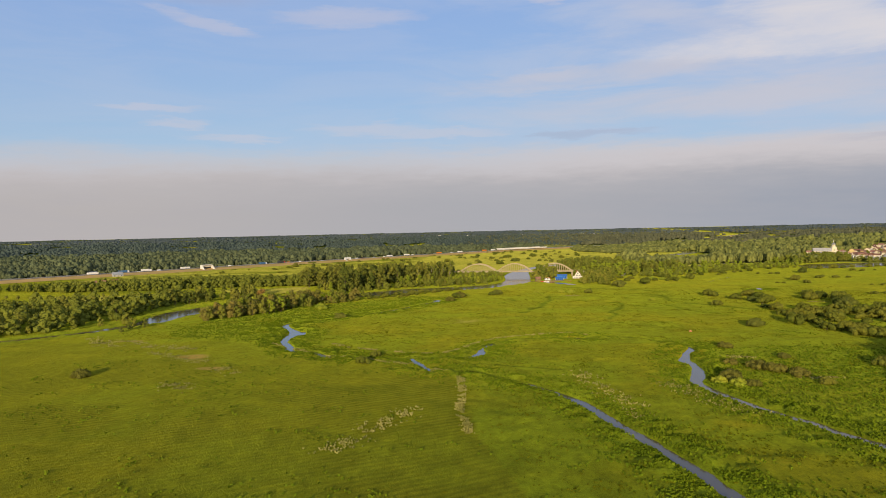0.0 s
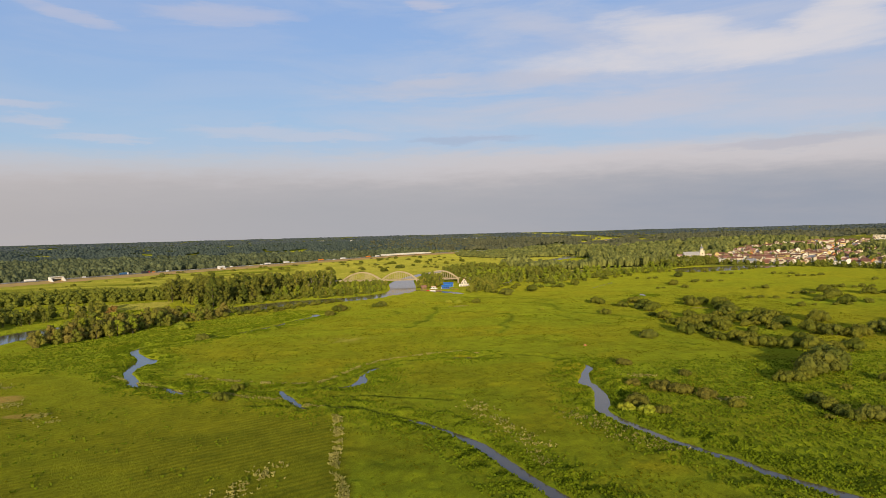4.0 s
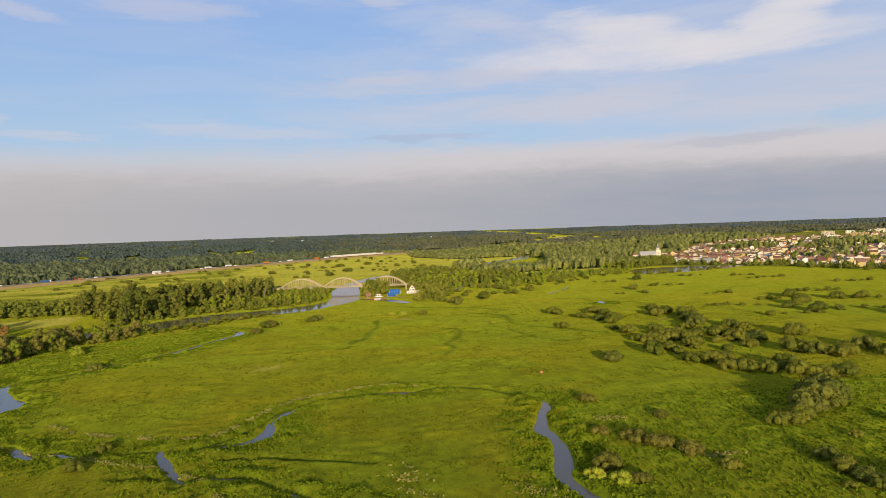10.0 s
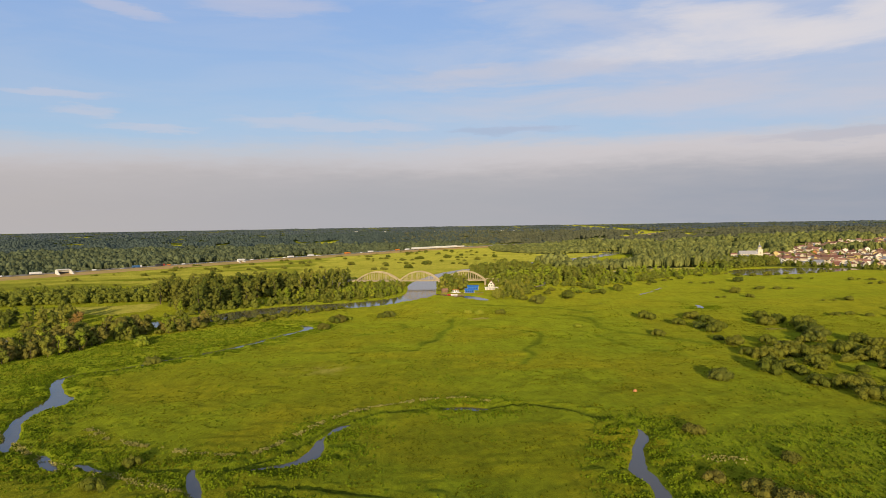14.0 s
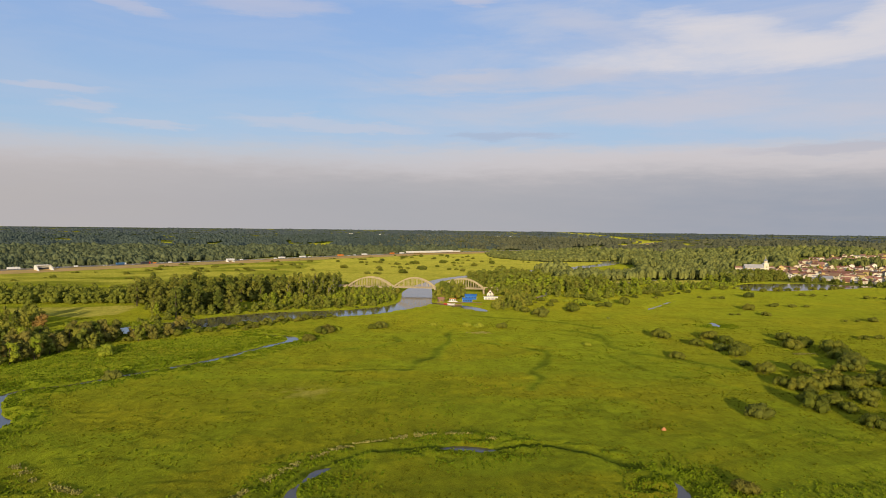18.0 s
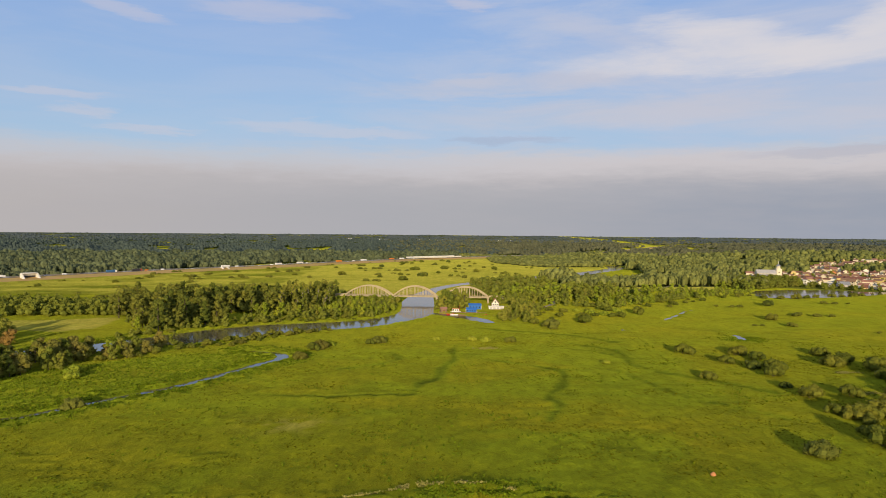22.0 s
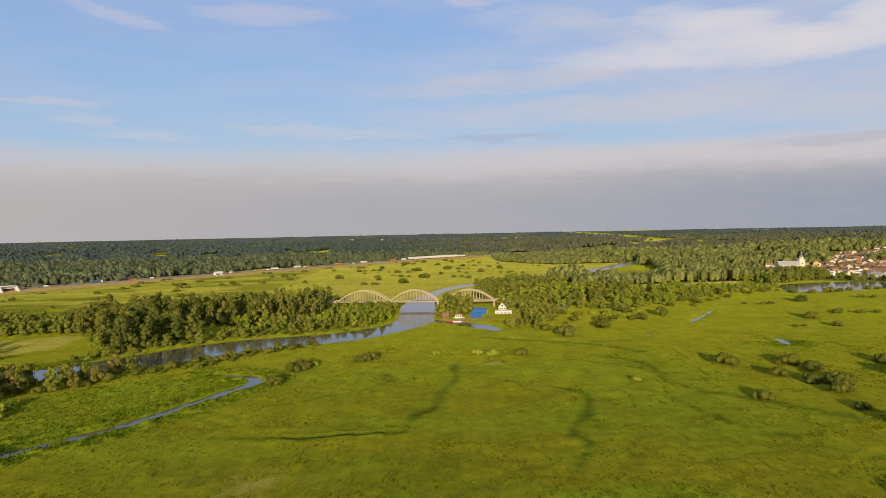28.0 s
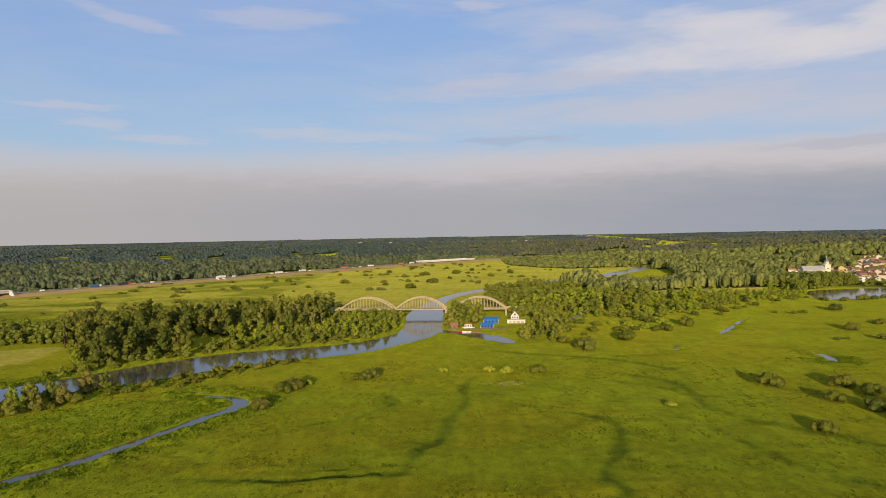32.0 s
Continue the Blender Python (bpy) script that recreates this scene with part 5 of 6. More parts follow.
# ---- arch bridge ----
def arch_bridge():
    turn = math.degrees(math.atan2(BRIDGE_D.y - BRIDGE_A.y, BRIDGE_D.x - BRIDGE_A.x))
    ob = tagged(empty("arch_bridge"), "old beige concrete bridge with three bowstring arches over the river", "bridge")
    ob.matrix_basis = pose(BRIDGE_A.x, BRIDGE_A.y, 0, 0, 0, turn)
    deck_top, top = 5.5, 9.3
    spans = [(-0.6, 45.2), (46.2, 87.8), (94.4, 136.6)]
    rod = part("hanger", box(-0.19, -0.2, 0, 0.19, 0.2, 1.0, 0.03), M_CONC, ob)
    rod_me = rod.data
    first = True
    for a, b in spans:
        part("deck", box(a - 0.4, -4.7, deck_top - 0.7, b + 0.4, 4.7, deck_top, 0.06), M_CONC, ob)
        for side in (-4.3, 4.3):
            part("edge_beam", box(a - 0.4, side - 0.5, deck_top + 0.004, b + 0.4, side + 0.5, deck_top + 0.35, 0.05), M_CONC, ob)
            n = 28
            bm = bmesh.new()
            rings = []
            for i in range(n + 1):
                u = i / n
                x = a + (b - a) * u
                z = deck_top + 0.2 + top * 4 * u * (1 - u)
                slope = top * 4 * (1 - 2 * u) / (b - a)
                nx, nz = -slope / math.hypot(1, slope), 1 / math.hypot(1, slope)
                t = 0.46 + 0.16 * abs(1 - 2 * u)
                rings.append([bm.verts.new((x + k * t * nx, side + w * 0.42, z + k * t * nz)) for k, w in ((-1, -1), (-1, 1), (1, 1), (1, -1))])
            for p, q in zip(rings, rings[1:]):
                for k in range(4):
                    bm.faces.new((p[k], p[(k + 1) % 4], q[(k + 1) % 4], q[k]))
            bm.faces.new(rings[0])
            bm.faces.new(rings[-1][::-1])
            bmesh.ops.recalc_face_normals(bm, faces=bm.faces)
            part("arch_rib", bm, M_CONC, ob)
            count = int((b - a) / 2.45)
            for i in range(1, count):
                u = i / count
                h = top * 4 * u * (1 - u) - 0.5
                if h < 0.9:
                    continue
                h_ob = rod if first else new("hanger", rod_me)
                first = False
                h_ob.parent = ob
                h_ob.matrix_basis = Matrix.LocRotScale((a + (b - a) * u, side, deck_top + 0.5), None, (1, 1, h))
            for k in range(int((b - a) / 2.85)):
                x = a + (k + 0.5) * (b - a) / int((b - a) / 2.85)
                p_ob = new("rail_post", POST_ME)
                p_ob.parent = ob
                p_ob.matrix_basis = pose(x, side * 1.13, deck_top + 0.004)
            part("handrail", box(a, side * 1.13 - 0.06, deck_top + 1.0, b, side * 1.13 + 0.06, deck_top + 1.12), M_CONC, ob)
        for u in (0.36, 0.5, 0.64):
            x = a + (b - a) * u
            z = deck_top + top * 4 * u * (1 - u)
            part("cross_strut", box(x - 0.3, -3.85, z - 0.45, x + 0.3, 3.85, z + 0.25, 0.04), M_CONC, ob)
    part("deck", box(88.21, -4.7, deck_top - 0.7, 93.99, 4.7, deck_top, 0.06), M_CONC, ob)
    for x in (-1.0, 45.7, 88.3, 93.9, 137.0):
        bm = prism([(-6.2, -2.5), (6.2, -2.5), (5.2, 3.4), (4.8, 4.75), (-4.8, 4.75), (-5.2, 3.4)], x - 0.9, x + 0.9)
        part("pier", bm, M_CONC, ob)
    for x0, n in ((-1.05, -4), (137.2, 1)):
        for k in range(abs(n)):
            a = x0 + (k * 14.0 if n > 0 else -(k + 1) * 14.0)
            part("approach_deck", box(a + 0.05, -4.7, deck_top - 0.9, a + 13.95, 4.7, deck_top, 0.05), M_CONC, ob)
            for side in (-4.85, 4.85):
                part("parapet", box(a + 0.05, side - 0.14, deck_top - 0.3, a + 13.95, side + 0.14, deck_top + 1.0), M_CONC, ob)
            px = a + (14 if n > 0 else 0)
            part("approach_pier", box(px - 0.6, -3.9, -0.6, px + 0.6, 3.9, deck_top - 0.9, 0.08), M_CONC, ob)
    return ob


POST_ME = bpy.data.meshes.new("rail_post")
_bm = box(-0.09, -0.09, 0, 0.09, 0.09, 1.0)
_bm.to_mesh(POST_ME)
_bm.free()
POST_ME.materials.append(M_CONC)
arch_bridge()


# ---- houses ----
def window_mesh(w, h):
    me = bpy.data.meshes.new("window")
    bm = box(-w / 2, -0.05, -h / 2, w / 2, 0.05, h / 2, 0.02)
    bm.to_mesh(me)
    bm.free()
    me.materials.append(M_GLASS)
    return me


WIN = {k: window_mesh(*k) for k in ((1.2, 1.4), (1.8, 1.4), (0.9, 1.2), (2.6, 1.4))}


def add_window(parent, x, y, z, rz=0.0, size=(1.2, 1.4), name="window"):
    o = new(name, WIN[size])
    o.parent = parent
    o.matrix_basis = pose(x, y, z, 0, 0, rz)
    return o


def house_kind(name, w, d, h, roof_h, wall, roof, label, hip=False, storeys=1, chimney=True, balcony=False):
    """A gabled or hipped house; its ridge runs along x."""
    ob = tagged(empty(name), label, "house")
    if hip or roof_h == 0:
        part("wall", box(-w / 2, -d / 2, -0.6, w / 2, d / 2, h, 0.03), wall, ob)
    else:
        part("wall", prism([(-d / 2, -0.6), (d / 2, -0.6), (d / 2, h), (0, h + roof_h - 0.1), (-d / 2, h)], -w / 2, w / 2), wall, ob)
    if roof_h == 0:
        part("roof", box(-w / 2 - 0.3, -d / 2 - 0.3, h + 0.004, w / 2 + 0.3, d / 2 + 0.3, h + 0.5, 0.05), roof, ob)
    elif hip:
        bm = bmesh.new()
        e = 0.6
        low = [bm.verts.new(v) for v in ((-w / 2 - e, -d / 2 - e, h), (w / 2 + e, -d / 2 - e, h), (w / 2 + e, d / 2 + e, h), (-w / 2 - e, d / 2 + e, h))]
        up = [bm.verts.new(v) for v in ((-w / 2 - e, -d / 2 - e, h + 0.2), (w / 2 + e, -d / 2 - e, h + 0.2), (w / 2 + e, d / 2 + e, h + 0.2), (-w / 2 - e, d / 2 + e, h + 0.2))]
        r0, r1 = bm.verts.new((-max(0.3, w / 2 - d / 2), 0, h + roof_h)), bm.verts.new((max(0.3, w / 2 - d / 2), 0, h + roof_h))
        bm.faces.new(low[::-1])
        for i in range(4):
            bm.faces.new((low[i], low[(i + 1) % 4], up[(i + 1) % 4], up[i]))
        bm.faces.new((up[0], up[1], r1, r0))
        bm.faces.new((up[1], up[2], r1))
        bm.faces.new((up[2], up[3], r0, r1))
        bm.faces.new((up[3], up[0], r0))
        part("roof", bm, roof, ob)
    else:
        e, t = 0.7, 0.22
        k = roof_h / (d / 2)
        prof = [(-d / 2 - e, h - e * k), (0, h + roof_h), (d / 2 + e, h - e * k), (d / 2 + e, h - e * k + t), (0, h + roof_h + t * 1.2), (-d / 2 - e, h - e * k + t)]
        part("roof", prism(prof, -w / 2 - 0.5, w / 2 + 0.5), roof, ob)
    if chimney and roof_h:
        part("chimney", box(w * 0.18, 0.3, h + roof_h * 0.4, w * 0.18 + 0.8, 1.1, h + roof_h + 0.9, 0.04), M_BRICK, ob)
    n = max(2, int(w / 4.6))
    for s in range(storeys):
        z = 1.5 + s * (h / storeys)
        for i in range(n):
            x = -w / 2 + (i + 0.5) * w / n
            if s == 0 and i == n // 2:
                part("door", box(x - 0.5, -d / 2 - 0.05, 0, x + 0.5, -d / 2 + 0.05, 2.05, 0.02), M_WOOD, ob)
                continue
            add_window(ob, x, -d / 2 - 0.005, z, 0, (1.8, 1.4))
        add_window(ob, (1 if s else -1) * (w / 2 + 0.005), 0, z, 90, (1.8, 1.4))
    if balcony:
        part("balcony", box(-w * 0.3, -d / 2 - 1.3, h * 0.5, w * 0.3, -d / 2, h * 0.5 + 0.9, 0.03), wall, ob)
    return {"ob": ob}


HOUSES = [
    house_kind("cottage", 11, 8.5, 3.4, 3.6, M_WHITE, M_TILE, "white rendered cottage with a red tiled gable roof"),
    house_kind("cottage", 12, 9, 5.6, 3.4, M_CREAM, M_TILE, "two-storey cream house with a red tiled roof", storeys=2),
    house_kind("villa", 12, 10, 5.8, 2.6, M_CREAM, M_BROWNT, "two-storey cream house with a brown hipped roof", True, 2, balcony=True),
    house_kind("block_house", 11, 10, 6.4, 0, M_WHITE, M_GREYT, "white flat-roofed two-storey house", storeys=2, balcony=True),
    house_kind("cottage", 10, 8, 3.2, 4.2, M_YELLOW, M_BROWNT, "yellow rendered cottage with a steep brown roof"),
    house_kind("villa", 13, 11, 6.0, 3.0, M_WHITE, M_TILE, "two-storey white house with a red hipped roof", True, 2),
    house_kind("cottage", 14, 9, 3.6, 3.2, M_GREYW, M_GREYT, "grey rendered house with a grey sheet roof"),
    house_kind("cottage", 11, 9, 4.0, 4.6, M_ORANGE, M_TILE, "orange rendered house with a steep red roof"),
    house_kind("shop_building", 20, 12, 6.5, 0, M_CREAM, M_GREYT, "long cream flat-roofed town building", storeys=2),
    house_kind("shop_building", 24, 11, 5.0, 2.6, M_WHITE, M_BROWNT, "long white town building with a low brown roof", storeys=1),
]


def block_kind(w, d, storeys, wall, label):
    ob = tagged(empty("apartment_block"), label, "apartment block")
    h = storeys * 3.0 + 0.8
    part("wall", box(-w / 2, -d / 2, -0.6, w / 2, d / 2, h, 0.05), wall, ob)
    part("roof", box(-w / 2 - 0.3, -d / 2 - 0.3, h + 0.004, w / 2 + 0.3, d / 2 + 0.3, h + 0.6, 0.05), M_GREYT, ob)
    n = int(w / 5)
    for s in range(storeys):
        for i in range(n):
            add_window(ob, -w / 2 + (i + 0.5) * w / n, -d / 2 - 0.005, 2.0 + 3 * s, 0, (2.6, 1.4))
    for x in (-w / 4, w / 4):
        part("stair_house", box(x - 2, -2, h + 0.61, x + 2, 2, h + 2.6, 0.05), wall, ob)
    return {"ob": ob}


BLOCKS = [
    block_kind(46, 12, 5, M_CREAM, "long cream five-storey apartment block"),
    block_kind(60, 12, 5, M_YELLOW, "long yellow five-storey apartment block"),
    block_kind(34, 13, 4, M_WHITE, "white four-storey apartment block"),
    block_kind(40, 13, 6, M_CREAM, "tall cream apartment block"),
]


def town():
    r = np.random.default_rng(23)
    placed = [(540, 1140, 26)]

    def free(x, y, size):
        if any((x - a) ** 2 + (y - b) ** 2 < (size + c) ** 2 for a, b, c in placed):
            return False
        placed.append((x, y, size))
        return True

    for x, y, k in ((1391, 1707, 2), (1480, 1700, 0), (1210, 1373, 1), (1455, 1545, 1), (1330, 1560, 3), (1556, 1500, 3), (1640, 1640, 0), (1270, 1640, 0), (1150, 1480, 2), (1400, 1440, 0), (1090, 1330, 2), (1560, 1730, 3), (1240, 1500, 1)):
        free(x, y, 20)
        ob = stand(BLOCKS[k], x, y, float(rise(np.array([x]), np.array([y]))[0]), float(r.uniform(-62, -20)), 0.62)
        ob["group"] = "apartment blocks of the town"
    count = 0
    for x, y, k in ((642, 1115, 9), (940, 1505, 8), (690, 965, 0), (737, 942, 5), (747, 875, 9), (552, 1318, 7), (525, 1252, 0), (600, 1060, 1), (575, 1040, 6), (545, 1070, 3)):
        if free(x, y, 12):
            stand(HOUSES[k], x, y, float(rise(np.array([x]), np.array([y]))[0]), float(r.uniform(-60, 10)))["group"] = "houses of the town"
            count += 1
    def place(d_pow):
        a = radians(r.uniform(25.5, 51.5))
        near = np.interp(math.degrees(a), [24, 27, 31, 36, 42, 46, 52], [1210, 1130, 1075, 1045, 985, 960, 950])
        deep = np.interp(math.degrees(a), [24, 27, 30, 34, 40, 52], [40, 200, 460, 760, 900, 950])
        d = near + deep * r.uniform(0, 1) ** d_pow
        return 10 + d * math.sin(a), 100 + d * math.cos(a)

    tries = 0
    while count < 296 and tries < 12000:
        tries += 1
        x, y = place(1.5)
        if line_distance(np.array([x]), np.array([y]), POND_TOWN)[0] < 14:
            continue
        k = int(r.choice(len(HOUSES), p=[0.17, 0.15, 0.12, 0.1, 0.09, 0.12, 0.06, 0.05, 0.08, 0.06]))
        if free(x, y, 5.6 if k < 8 else 9.5):
            ob = stand(HOUSES[k], x, y, float(rise(np.array([x]), np.array([y]))[0]), float(r.choice([0, 90, -90]) + r.uniform(-20, 20) - 35), 0.74)
            ob["group"] = "houses of the town"
            count += 1
    walls, roofs = [], []
    tries = 0
    while len(walls) < 520 and tries < 20000:
        tries += 1
        x, y = place(0.95)
        if line_distance(np.array([x]), np.array([y]), POND_TOWN)[0] < 14 or not free(x, y, 5.0):
            continue
        walls.append((x, y, float(rise(np.array([x]), np.array([y]))[0]), r.uniform(7.5, 12), r.uniform(6.5, 8.5), r.uniform(3.6, 6.6), r.uniform(1.3, 2.6), radians(float(r.choice([0, 90]) + r.uniform(-20, 20) - 35)), int(r.integers(4)), int(r.integers(3))))
    for mats, key, name, label in (((M_WHITE, M_CREAM, M_CREAM, M_YELLOW), 8, "town_walls", "closely packed pale rendered house walls of the town"), ((M_TILE, M_TILE, M_BROWNT), 9, "town_roofs", "closely packed red and brown tiled roofs of the town")):
        for i, mat in enumerate(mats):
            verts, faces = [], []
            for row in walls:
                if row[key] != i:
                    continue
                x, y, z, w, d, h, rh, a = row[:8]
                e = 0.5 if key == 9 else 0.0
                prof = [(-d / 2, -0.5), (d / 2, -0.5), (d / 2, h), (0, h + rh), (-d / 2, h)] if key == 8 else [(-d / 2 - e, h - 0.3), (0, h + rh + 0.1), (d / 2 + e, h - 0.3), (d / 2 + e, h), (0, h + rh + 0.4), (-d / 2 - e, h)]
                n, b = len(prof), len(verts)
                for u in (-w / 2 - e, w / 2 + e):
                    for v, q in prof:
                        verts.append((x + u * math.cos(a) - v * math.sin(a), y + u * math.sin(a) + v * math.cos(a), z + q))
                faces.append(tuple(range(b, b + n)))
                faces.append(tuple(range(b + 2 * n - 1, b + n - 1, -1)))
                faces += [(b + k, b + n + k, b + n + (k + 1) % n, b + (k + 1) % n) for k in range(n)]
            me = bpy.data.meshes.new(name)
            me.from_pydata(verts, [], faces)
            me.materials.append(mat)
            tagged(new(name, me), label, "houses", kind="stuff")
    for _ in range(700):
        a = radians(r.uniform(25, 52))
        near = np.interp(math.degrees(a), [24, 27, 31, 36, 42, 46, 52], [1160, 1100, 1045, 1015, 955, 930, 920])
        d = near + (r.uniform(-28, 12) if r.random() < 0.35 else 900 * r.uniform(0, 1))
        x, y = 10 + d * math.sin(a), 100 + d * math.cos(a)
        if line_distance(np.array([x]), np.array([y]), POND_TOWN)[0] > 6 and free(x, y, 1.2):
            plant(TALL[:2] if r.random() < 0.5 else WILLOW, x, y, float(r.uniform(5, 10.5)), group="trees of the town", mass=True)


town()


def church():
    ob = tagged(empty("church"), "cream baroque church with a domed tower at the edge of town", "church")
    part("nave", prism([(-7, -0.6), (7, -0.6), (7, 11), (0, 16.0), (-7, 11)], -34, -4), M_CREAM, ob)
    part("roof", prism([(-7.7, 10.6), (0, 16.1), (7.7, 10.6), (7.7, 10.95), (0, 16.5), (-7.7, 10.95)], -34.4, -4.2), M_GREYW, ob)
    part("aisle", box(-32, -11, -0.6, -8, -7.01, 6.5, 0.05), M_CREAM, ob)
    part("aisle", box(-32, 7.01, -0.6, -8, 11, 6.5, 0.05), M_CREAM, ob)
    part("aisle_roof", prism([(-11.4, 6.6), (-7.02, 9.0), (-7.02, 9.3), (-11.4, 6.9)], -32.3, -7.8), M_GREYT, ob)
    part("aisle_roof", prism([(7.02, 9.0), (11.4, 6.6), (11.4, 6.9), (7.02, 9.3)], -32.3, -7.8), M_GREYT, ob)
    tower = part("tower", box(-4, -4, -0.6, 4, 4, 17.5, 0.08), M_CREAM, ob)
    part("cornice", box(-4.5, -4.5, 17.5, 4.5, 4.5, 18.2, 0.1), M_WHITE, tower)
    part("belfry", cylinder(0, 0, 18.2, 22.2, 3.1, 2.9, 8), M_CREAM, tower)
    bm = bmesh.new()
    tube_into(bm, [(0, 0, 22.2), (0, 0, 22.9), (0, 0, 24.0), (0, 0, 24.9), (0, 0, 25.4), (0, 0, 26.4)], [3.3, 3.4, 2.7, 1.4, 0.8, 0.75], 12)
    part("dome", bm, M_GREYT, tower)
    part("lantern", cylinder(0, 0, 26.4, 28.0, 0.8, 0.5, 8), M_CREAM, tower)
    part("cross", box_into(box(-0.12, -0.12, 28.0, 0.12, 0.12, 30.4), -0.7, -0.12, 29.3, 0.7, 0.12, 29.55), M_STEEL, tower)
    for z in (6.0, 12.5):
        add_window(tower, 0, -4.01, z, 0, (1.8, 1.4))
        add_window(tower, 4.01, 0, z, 90, (1.8, 1.4))
    for i in range(5):
        add_window(ob, -30 + i * 4.6, -11.01, 3.6, 0, (1.8, 1.4))
        add_window(ob, -30 + i * 4.6, -7.01 + 0.0, 9.85, 0, (0.9, 1.2))
    ob.matrix_basis = Matrix.LocRotScale((550, 1150, float(rise(np.array([550.0]), np.array([1150.0]))[0])), Euler((0, 0, radians(-12))), (0.90, 0.98, 0.92))


church()
for x, y in scatter([(470, 1085), (505, 1078), (545, 1100), (560, 1128), (520, 1122), (478, 1112)], 8.5, 18):
    plant(TALL[:2] + WILLOW, x, y, float(rng.uniform(9, 13)), mass=True)


# ---- white house and moorings by the bridge ----
def river_house():
    ob = tagged(empty("river_house"), "tall white gabled house with a red roof by the bridge", "house")
    w, d, h, rh = 8.2, 8.6, 4.8, 4.4
    part("wall", prism([(-w / 2, -1.5), (w / 2, -1.5), (w / 2, h), (0, h + rh), (-w / 2, h)], -d / 2, d / 2), M_WHITE, ob)
    part("roof", prism([(-w / 2 - 0.8, h - 0.95), (0, h + rh), (w / 2 + 0.8, h - 0.95), (w / 2 + 0.8, h - 0.65), (0, h + rh + 0.35), (-w / 2 - 0.8, h - 0.65)], -d / 2 - 0.7, d / 2 + 0.7), M_TILE, ob)
    part("chimney", box(-0.5, 1.2, h + 2.5, 0.5, 2.0, h + rh + 1.2, 0.04), M_BRICK, ob)
    for z in (1.0, 3.6):
        for y in (-2.4, 0.0, 2.4):
            add_window(ob, d / 2 + 0.005, y, z, 90)
            add_window(ob, -d / 2 - 0.005, y, z, 90)
        for x in (-2.6, 0.3, 2.8):
            add_window(ob, x, -w / 2 - 0.005, z)
            add_window(ob, x, w / 2 + 0.005, z)
    for s in (-1, 1):
        add_window(ob, s * (d / 2 + 0.005), 0, 6.2, 90, (1.8, 1.4))
    part("balcony", box(-d / 2 - 1.3, -3, 2.3, -d / 2, 3, 2.45), M_WOOD, ob)
    ob.matrix_basis = Matrix.LocRotScale((90, 790, 0), Euler((0, 0, radians(82))), (0.74, 0.74, 0.86))
    an = tagged(empty("boathouse"), "low white boathouse with a pale flat roof", "shed")
    part("wall", box(-6.5, -2.4, -0.8, 6.5, 2.4, 2.6, 0.04), M_WHITE, an)
    part("roof", box(-6.9, -2.8, 2.604, 6.9, 2.8, 2.85, 0.04), M_CONC_NEW, an)
    for x in (-4.5, -1.5, 1.5, 4.5):
        part("gate", box(x - 1.1, -2.46, -0.3, x + 1.1, -2.36, 2.1, 0.02), M_GREYW, an)
    an.matrix_basis = pose(89, 776, 0, 0, 0, -6)
    kiosk = tagged(empty("kiosk"), "small white kiosk with a pale roof on the bank", "kiosk")
    part("wall", box(-2.2, -1.8, -0.5, 2.2, 1.8, 2.7, 0.04), M_WHITE, kiosk)
    part("roof", prism([(-2.3, 2.7), (2.3, 2.7), (0, 3.7)], -2.6, 2.6), M_GREYT, kiosk)
    add_window(kiosk, 0, -1.81, 1.5, 0, (1.8, 1.4))
    kiosk.matrix_basis = pose(108, 783, 0, 0, 0, 10)


river_house()


def blue_barge(x, y, rz, w, d, h):
    ob = tagged(empty("houseboat"), "floating houseboat with a bright blue tarpaulin roof", "houseboat", "moored houseboats")
    part("hull", box(-w / 2 - 0.8, -d / 2 - 0.8, -0.5, w / 2 + 0.8, d / 2 + 0.8, 0.45, 0.15), M_WOOD, ob)
    part("cabin", box(-w / 2, -d / 2, 0.45, w / 2, d / 2, h, 0.05), M_BLUE, ob)
    part("roof", prism([(-d / 2 - 0.7, h - 0.25), (0, h + 1.1), (d / 2 + 0.7, h - 0.25), (d / 2 + 0.7, h - 0.1), (0, h + 1.28), (-d / 2 - 0.7, h - 0.1)], -w / 2 - 0.6, w / 2 + 0.6), M_BLUE, ob, "bright blue tarpaulin roof")
    for k in range(4):
        add_window(ob, -w / 2 + (k + 0.5) * w / 4, -d / 2 - 0.005, (h + 0.6) / 2, 0, (0.9, 1.2))
    for sx in (-1, 1):
        part("post", box(sx * (w / 2 + 0.5) - 0.08, -d / 2 - 0.6, 0.45, sx * (w / 2 + 0.5) + 0.08, -d / 2 - 0.44, h), M_WHITEP, ob)
    ob.matrix_basis = pose(x, y, WATER_Z, 0, 0, rz)


blue_barge(65.5, 756, -6, 8, 5, 2.9)
blue_barge(70.5, 777, -4, 10, 6, 4.2)


